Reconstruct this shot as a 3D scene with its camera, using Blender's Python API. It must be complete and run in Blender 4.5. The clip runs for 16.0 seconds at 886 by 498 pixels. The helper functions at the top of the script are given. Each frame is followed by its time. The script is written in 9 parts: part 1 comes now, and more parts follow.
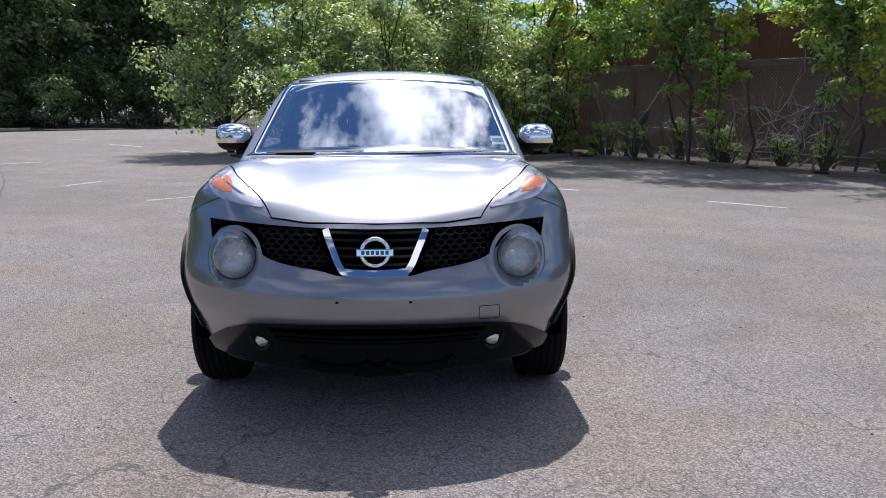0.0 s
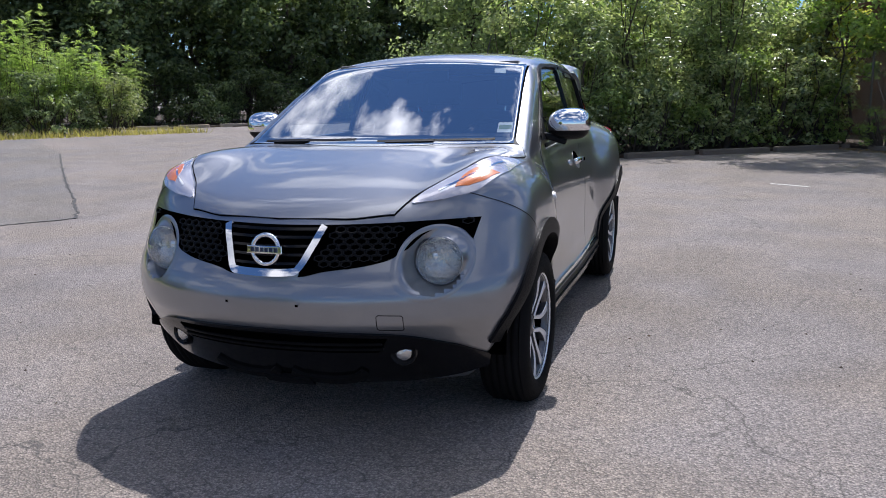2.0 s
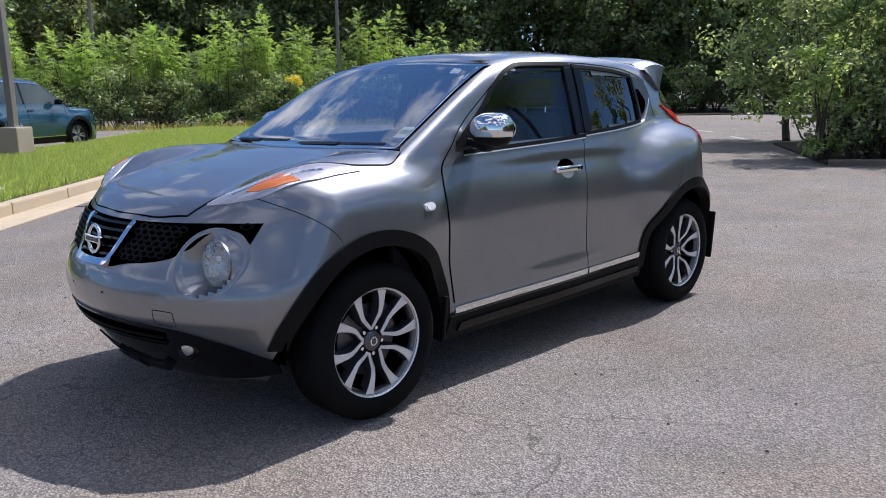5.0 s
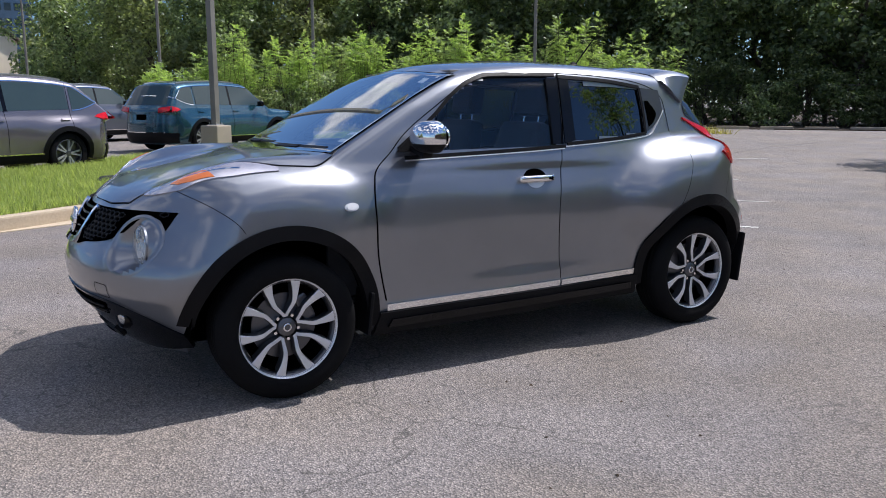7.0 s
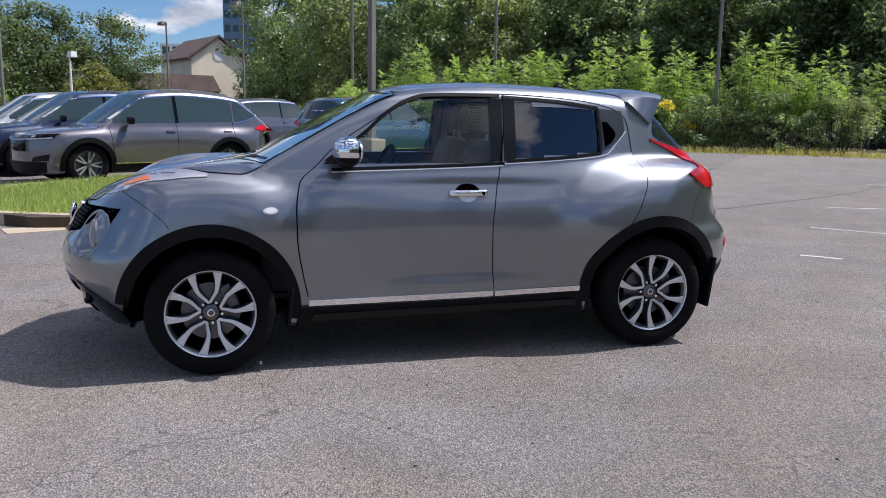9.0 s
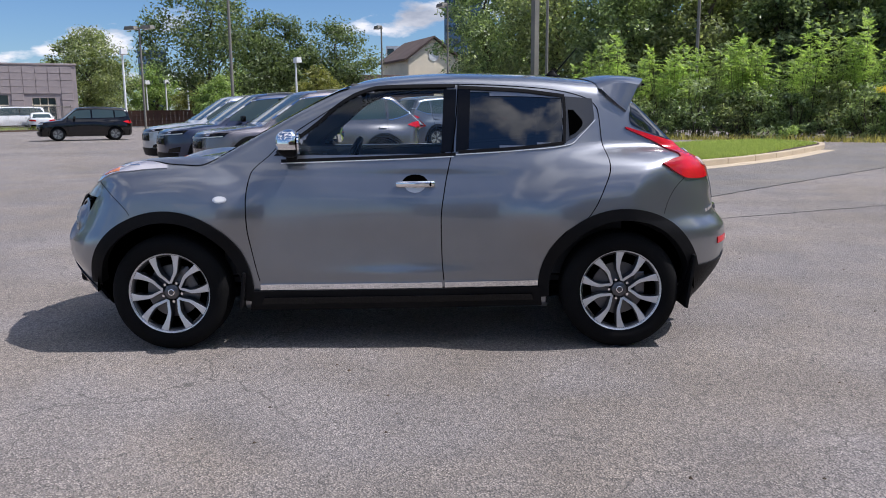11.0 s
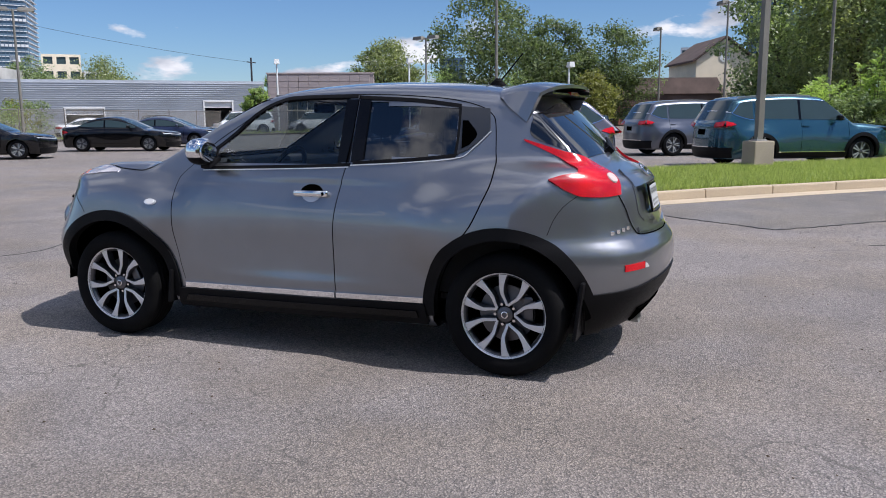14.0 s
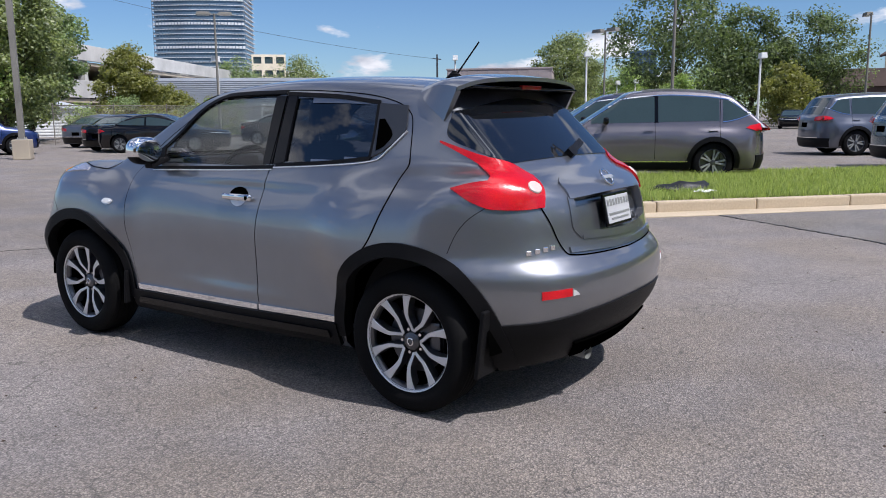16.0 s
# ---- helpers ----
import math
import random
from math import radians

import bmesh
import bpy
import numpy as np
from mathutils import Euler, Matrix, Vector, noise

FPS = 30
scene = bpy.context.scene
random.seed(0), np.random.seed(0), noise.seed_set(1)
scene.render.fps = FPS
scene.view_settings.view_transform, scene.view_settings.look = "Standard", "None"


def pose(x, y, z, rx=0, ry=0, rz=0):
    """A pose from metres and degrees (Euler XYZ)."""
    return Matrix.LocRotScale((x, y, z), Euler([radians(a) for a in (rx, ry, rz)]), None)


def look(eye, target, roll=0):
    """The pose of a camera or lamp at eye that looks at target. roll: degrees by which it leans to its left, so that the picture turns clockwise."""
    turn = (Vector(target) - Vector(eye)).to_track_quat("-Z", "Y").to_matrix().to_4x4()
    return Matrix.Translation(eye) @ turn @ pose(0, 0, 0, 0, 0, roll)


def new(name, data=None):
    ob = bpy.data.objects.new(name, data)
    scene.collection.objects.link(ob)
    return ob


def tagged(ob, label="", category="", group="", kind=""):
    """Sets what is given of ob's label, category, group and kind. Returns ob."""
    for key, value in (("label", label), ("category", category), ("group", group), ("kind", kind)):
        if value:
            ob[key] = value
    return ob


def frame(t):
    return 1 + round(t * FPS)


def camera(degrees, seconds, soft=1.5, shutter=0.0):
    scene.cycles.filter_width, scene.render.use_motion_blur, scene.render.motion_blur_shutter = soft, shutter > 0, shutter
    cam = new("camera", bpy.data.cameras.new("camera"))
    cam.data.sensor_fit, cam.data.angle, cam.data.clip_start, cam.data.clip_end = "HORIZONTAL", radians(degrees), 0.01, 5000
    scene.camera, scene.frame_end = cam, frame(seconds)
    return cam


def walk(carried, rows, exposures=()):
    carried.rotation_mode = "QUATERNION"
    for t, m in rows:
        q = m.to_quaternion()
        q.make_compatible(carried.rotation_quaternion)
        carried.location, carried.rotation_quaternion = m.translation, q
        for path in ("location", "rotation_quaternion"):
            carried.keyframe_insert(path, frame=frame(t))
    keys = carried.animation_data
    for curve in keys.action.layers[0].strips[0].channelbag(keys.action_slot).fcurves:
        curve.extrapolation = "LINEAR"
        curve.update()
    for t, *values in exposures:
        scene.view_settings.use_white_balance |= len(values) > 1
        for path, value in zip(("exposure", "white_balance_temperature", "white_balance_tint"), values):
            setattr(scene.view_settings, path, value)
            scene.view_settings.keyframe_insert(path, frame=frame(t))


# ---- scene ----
cam = camera(58.2, 16.0, soft=0.95)
METRES, EYE, TILT, LEAN, TURN = 13.043, 1.5, 0.0, 0.0, 1.3
PATH = [
    (0, (0.131, -5.131, 1.348), (0.206, -3.165, 0.988), 0.1),
    (0.5, (0.448, -4.996, 1.325), (0.407, -3.03, 0.962), 0.0),
    (1, (0.832, -4.884, 1.317), (0.539, -2.939, 0.954), -0.3),
    (1.5, (1.145, -4.739, 1.298), (0.72, -2.82, 0.928), -0.1),
    (2, (1.515, -4.518, 1.302), (0.88, -2.659, 0.926), -1.1),
    (2.5, (1.827, -4.351, 1.309), (1.065, -2.541, 0.931), -0.7),
    (3, (2.128, -4.095, 1.316), (1.225, -2.353, 0.928), -1.1),
    (3.5, (2.44, -3.921, 1.326), (1.374, -2.276, 0.931), -1.4),
    (4, (2.706, -3.68, 1.325), (1.563, -2.086, 0.934), -0.6),
    (4.2, (2.816, -3.597, 1.328), (1.617, -2.044, 0.938), -0.7),
    (6.3, (3.775, -2.73, 1.318), (2.192, -1.567, 0.943), 0.2),
    (6.5, (3.854, -2.633, 1.319), (2.24, -1.512, 0.946), 0.4),
    (7, (4.136, -2.365, 1.324), (2.428, -1.39, 0.959), 0.1),
    (7.5, (4.346, -2.108, 1.306), (2.596, -1.208, 0.947), 0.6),
    (8, (4.599, -1.808, 1.315), (2.779, -1.047, 0.981), 0.8),
    (8.5, (4.834, -1.52, 1.333), (2.976, -0.861, 0.997), 1.1),
    (9, (4.965, -1.181, 1.345), (3.063, -0.655, 1.016), 0.9),
    (9.5, (5.132, -0.833, 1.337), (3.2, -0.429, 1.014), 0.8),
    (10, (5.165, -0.464, 1.322), (3.209, -0.211, 0.994), 0.5),
    (10.2, (5.174, -0.309, 1.315), (3.212, -0.105, 0.985), 0.1),
    (12.3, (5.191, 1.242, 1.405), (3.246, 0.93, 1.059), 0.4),
    (12.5, (5.141, 1.391, 1.417), (3.2, 1.048, 1.077), 0.4),
    (13, (5.039, 1.796, 1.371), (3.131, 1.297, 1.038), 0.2),
    (13.5, (4.865, 2.079, 1.339), (2.99, 1.464, 1.009), -0.2),
    (14, (4.669, 2.422, 1.348), (2.828, 1.71, 1.02), -0.4),
    (14.5, (4.458, 2.691, 1.346), (2.668, 1.863, 1.014), -0.6),
    (15, (4.157, 2.949, 1.343), (2.429, 1.996, 1.019), -0.8),
    (15.5, (3.91, 3.207, 1.351), (2.243, 2.149, 1.027), -0.7),
    (16, (3.591, 3.378, 1.351), (1.968, 2.258, 1.015), -0.5),
]
walk(cam, [(t, look(eye, target, roll)) for t, eye, target, roll in PATH], [(0, 0.12, 6150, 15), (16, 0.02, 6150, 15)])

# ---- world, sun ----
SUN_WAY = Vector((0.01, 0.55, 0.835)).normalized()
world = bpy.data.worlds.new("sky")
scene.world = world
world.use_nodes = True
wn, wl = world.node_tree.nodes, world.node_tree.links
wn.clear()
w_out, w_bg, w_sky = wn.new("ShaderNodeOutputWorld"), wn.new("ShaderNodeBackground"), wn.new("ShaderNodeTexSky")
w_sky.sky_type, w_sky.sun_disc = "NISHITA", False
w_sky.sun_elevation = math.asin(SUN_WAY.z)
w_sky.sun_rotation = math.atan2(SUN_WAY.x, SUN_WAY.y)
w_sky.air_density, w_sky.dust_density, w_sky.ozone_density = 1.0, 0.0, 3.5
w_bg.inputs["Strength"].default_value = 0.085
# broken cumulus all over the sky
w_tc, w_sep, w_up, w_lay = wn.new("ShaderNodeTexCoord"), wn.new("ShaderNodeSeparateXYZ"), wn.new("ShaderNodeMath"), wn.new("ShaderNodeCombineXYZ")
w_up.operation = "MAXIMUM"
w_up.inputs[1].default_value = 0.0
wl.new(w_tc.outputs["Generated"], w_sep.inputs["Vector"])
wl.new(w_sep.outputs["Z"], w_up.inputs[0])
w_lift = wn.new("ShaderNodeMath")
w_lift.operation = "ADD"
w_lift.inputs[1].default_value = 0.30
wl.new(w_up.outputs["Value"], w_lift.inputs[0])
for axis in ("X", "Y"):
    w_div = wn.new("ShaderNodeMath")
    w_div.operation = "DIVIDE"
    wl.new(w_sep.outputs[axis], w_div.inputs[0])
    wl.new(w_lift.outputs["Value"], w_div.inputs[1])
    wl.new(w_div.outputs["Value"], w_lay.inputs[axis])
w_map = wn.new("ShaderNodeMapping")
w_map.inputs["Location"].default_value = (7.3, 2.2, 0.4)
w_n1 = wn.new("ShaderNodeTexNoise")
w_n1.inputs["Scale"].default_value, w_n1.inputs["Detail"].default_value, w_n1.inputs["Roughness"].default_value = 3.0, 9.0, 0.56
w_ramp = wn.new("ShaderNodeValToRGB")
w_ramp.color_ramp.elements[0].position, w_ramp.color_ramp.elements[1].position = 0.575, 0.655
w_n2 = wn.new("ShaderNodeTexNoise")
w_n2.inputs["Scale"].default_value, w_n2.inputs["Detail"].default_value = 4.0, 6.0
w_shade = wn.new("ShaderNodeValToRGB")
w_shade.color_ramp.elements[0].color, w_shade.color_ramp.elements[1].color = (4.4, 4.9, 5.8, 1), (10.8, 10.9, 11.1, 1)
w_shade.color_ramp.elements[0].position, w_shade.color_ramp.elements[1].position = 0.35, 0.6
w_mix = wn.new("ShaderNodeMix")
w_mix.data_type = "RGBA"
wl.new(w_lay.outputs["Vector"], w_map.inputs["Vector"])
wl.new(w_map.outputs["Vector"], w_n1.inputs["Vector"])
wl.new(w_map.outputs["Vector"], w_n2.inputs["Vector"])
w_more = wn.new("ShaderNodeMath")
w_more.operation = "MULTIPLY_ADD"
w_more.inputs[1].default_value = 0.13
wl.new(w_up.outputs["Value"], w_more.inputs[0])
wl.new(w_n1.outputs["Fac"], w_more.inputs[2])
wl.new(w_more.outputs["Value"], w_ramp.inputs["Fac"])
wl.new(w_n2.outputs["Fac"], w_shade.inputs["Fac"])
wl.new(w_ramp.outputs["Color"], w_mix.inputs["Factor"])
w_tint = wn.new("ShaderNodeMix")
w_tint.data_type, w_tint.blend_type = "RGBA", "MULTIPLY"
w_tint.inputs["Factor"].default_value = 1.0
w_tint.inputs["B"].default_value = (0.74, 0.92, 1.12, 1)
wl.new(w_sky.outputs["Color"], w_tint.inputs["A"])
wl.new(w_tint.outputs["Result"], w_mix.inputs["A"])
w_dot, w_pow, w_gain, w_lit = wn.new("ShaderNodeVectorMath"), wn.new("ShaderNodeMath"), wn.new("ShaderNodeMath"), wn.new("ShaderNodeVectorMath")
w_dot.operation, w_pow.operation, w_gain.operation, w_lit.operation = "DOT_PRODUCT", "POWER", "MULTIPLY_ADD", "SCALE"
w_dot.inputs[1].default_value = SUN_WAY
w_pow.inputs[1].default_value = 7.0
w_pow.use_clamp = True
w_gain.inputs[1].default_value, w_gain.inputs[2].default_value = 3.2, 1.0
wl.new(w_tc.outputs["Generated"], w_dot.inputs[0])
wl.new(w_dot.outputs["Value"], w_pow.inputs[0])
wl.new(w_pow.outputs["Value"], w_gain.inputs[0])
wl.new(w_shade.outputs["Color"], w_lit.inputs[0])
wl.new(w_gain.outputs["Value"], w_lit.inputs["Scale"])
wl.new(w_lit.outputs["Vector"], w_mix.inputs["B"])
wl.new(w_mix.outputs["Result"], w_bg.inputs["Color"])
wl.new(w_bg.outputs["Background"], w_out.inputs["Surface"])

sun = new("sun", bpy.data.lights.new("sun", "SUN"))
sun.data.energy, sun.data.angle, sun.data.color = 5.0, radians(0.5), (1.0, 0.955, 0.89)
sun.matrix_world = look((0, 0, 40), Vector((0, 0, 40)) - SUN_WAY)


# ---- materials ----
def mat(name, color, rough=0.6, metal=0.0, spread=0.15, grain=8.0, bump=0.0, bump_scale=60.0, coat=0.0, tint=None, islands=False, spec=0.5, coarse=0.7):
    """A surface whose colour drifts at two scales, with fine relief. tint: the second colour; islands: each piece its own shade."""
    m = bpy.data.materials.new(name)
    m.use_nodes = True
    n, l = m.node_tree.nodes, m.node_tree.links
    b = n["Principled BSDF"]
    b.inputs["Roughness"].default_value, b.inputs["Metallic"].default_value = rough, metal
    b.inputs["Coat Weight"].default_value, b.inputs["Coat Roughness"].default_value = coat, 0.03
    b.inputs["Specular IOR Level"].default_value = spec
    tc = n.new("ShaderNodeTexCoord")
    fine, broad = n.new("ShaderNodeTexNoise"), n.new("ShaderNodeTexNoise")
    fine.inputs["Scale"].default_value, fine.inputs["Detail"].default_value = grain * 7, 4.0
    broad.inputs["Scale"].default_value, broad.inputs["Detail"].default_value = grain * 0.12, 5.0
    for t in (fine, broad):
        l.new(tc.outputs["Object"], t.inputs["Vector"])
    add = n.new("ShaderNodeMix")
    add.data_type = "FLOAT"
    add.inputs["Factor"].default_value = coarse
    l.new(fine.outputs["Fac"], add.inputs["A"])
    l.new(broad.outputs["Fac"], add.inputs["B"])
    ramp = n.new("ShaderNodeValToRGB")
    second = tint or tuple(c * (1 - spread) for c in color)
    first = color if tint else tuple(min(1, c * (1 + spread)) for c in color)
    ramp.color_ramp.elements[0].color, ramp.color_ramp.elements[1].color = (*second, 1), (*first, 1)
    ramp.color_ramp.elements[0].position, ramp.color_ramp.elements[1].position = 0.36, 0.64
    l.new(add.outputs["Result"], ramp.inputs["Fac"])
    out = ramp.outputs["Color"]
    if islands:
        geo, hsv, scale = n.new("ShaderNodeNewGeometry"), n.new("ShaderNodeHueSaturation"), n.new("ShaderNodeMapRange")
        scale.inputs["To Min"].default_value, scale.inputs["To Max"].default_value = 0.55, 1.45
        l.new(geo.outputs["Random Per Island"], scale.inputs["Value"])
        l.new(scale.outputs["Result"], hsv.inputs["Value"])
        l.new(out, hsv.inputs["Color"])
        out = hsv.outputs["Color"]
    l.new(out, b.inputs["Base Color"])
    if bump:
        bt, bn = n.new("ShaderNodeTexNoise"), n.new("ShaderNodeBump")
        bt.inputs["Scale"].default_value, bt.inputs["Detail"].default_value = bump_scale, 3.0
        bn.inputs["Strength"].default_value, bn.inputs["Distance"].default_value = bump, 0.01
        l.new(tc.outputs["Object"], bt.inputs["Vector"])
        l.new(bt.outputs["Fac"], bn.inputs["Height"])
        l.new(bn.outputs["Normal"], b.inputs["Normal"])
    return m


def glass(name, tint, gloss=1.0, facing=0.06, steep=3.0):
    """A thin pane: clear or tinted, with a mirror gloss that grows at grazing angles. facing: the gloss seen head-on."""
    m = bpy.data.materials.new(name)
    m.use_nodes = True
    n, l = m.node_tree.nodes, m.node_tree.links
    n.remove(n["Principled BSDF"])
    clear, shine, mix, edge = n.new("ShaderNodeBsdfTransparent"), n.new("ShaderNodeBsdfGlossy"), n.new("ShaderNodeMixShader"), n.new("ShaderNodeLayerWeight")
    clear.inputs["Color"].default_value = (*tint, 1)
    shine.inputs["Roughness"].default_value = 0.0
    shine.inputs["Color"].default_value = (gloss, gloss, gloss, 1)
    edge.inputs["Blend"].default_value = 0.5
    power, share = n.new("ShaderNodeMath"), n.new("ShaderNodeMath")
    power.operation, share.operation = "POWER", "MULTIPLY_ADD"
    power.inputs[1].default_value = steep
    share.inputs[1].default_value, share.inputs[2].default_value = 1 - facing, facing
    l.new(edge.outputs["Facing"], power.inputs[0])
    l.new(power.outputs["Value"], share.inputs[0])
    l.new(share.outputs["Value"], mix.inputs["Fac"])
    l.new(clear.outputs["BSDF"], mix.inputs[1])
    l.new(shine.outputs["BSDF"], mix.inputs[2])
    l.new(mix.outputs["Shader"], n["Material Output"].inputs["Surface"])
    return m


def leafy(name, dark, light, gloss=0.45):
    """Leaves that let some light through, each with its own green."""
    m = bpy.data.materials.new(name)
    m.use_nodes = True
    n, l = m.node_tree.nodes, m.node_tree.links
    b = n["Principled BSDF"]
    b.inputs["Roughness"].default_value = gloss
    geo, ramp = n.new("ShaderNodeNewGeometry"), n.new("ShaderNodeValToRGB")
    ramp.color_ramp.elements[0].color, ramp.color_ramp.elements[1].color = (*dark, 1), (*light, 1)
    l.new(geo.outputs["Random Per Island"], ramp.inputs["Fac"])
    l.new(ramp.outputs["Color"], b.inputs["Base Color"])
    tr, mix = n.new("ShaderNodeBsdfTranslucent"), n.new("ShaderNodeMixShader")
    warm = n.new("ShaderNodeMix")
    warm.data_type, warm.blend_type = "RGBA", "MULTIPLY"
    warm.inputs["Factor"].default_value = 1.0
    warm.inputs["B"].default_value = (1.95, 2.0, 1.15, 1)
    l.new(ramp.outputs["Color"], warm.inputs["A"])
    l.new(warm.outputs["Result"], tr.inputs["Color"])
    mix.inputs["Fac"].default_value = 0.46
    l.new(b.outputs["BSDF"], mix.inputs[1])
    l.new(tr.outputs["BSDF"], mix.inputs[2])
    l.new(mix.outputs["Shader"], n["Material Output"].inputs["Surface"])
    return m


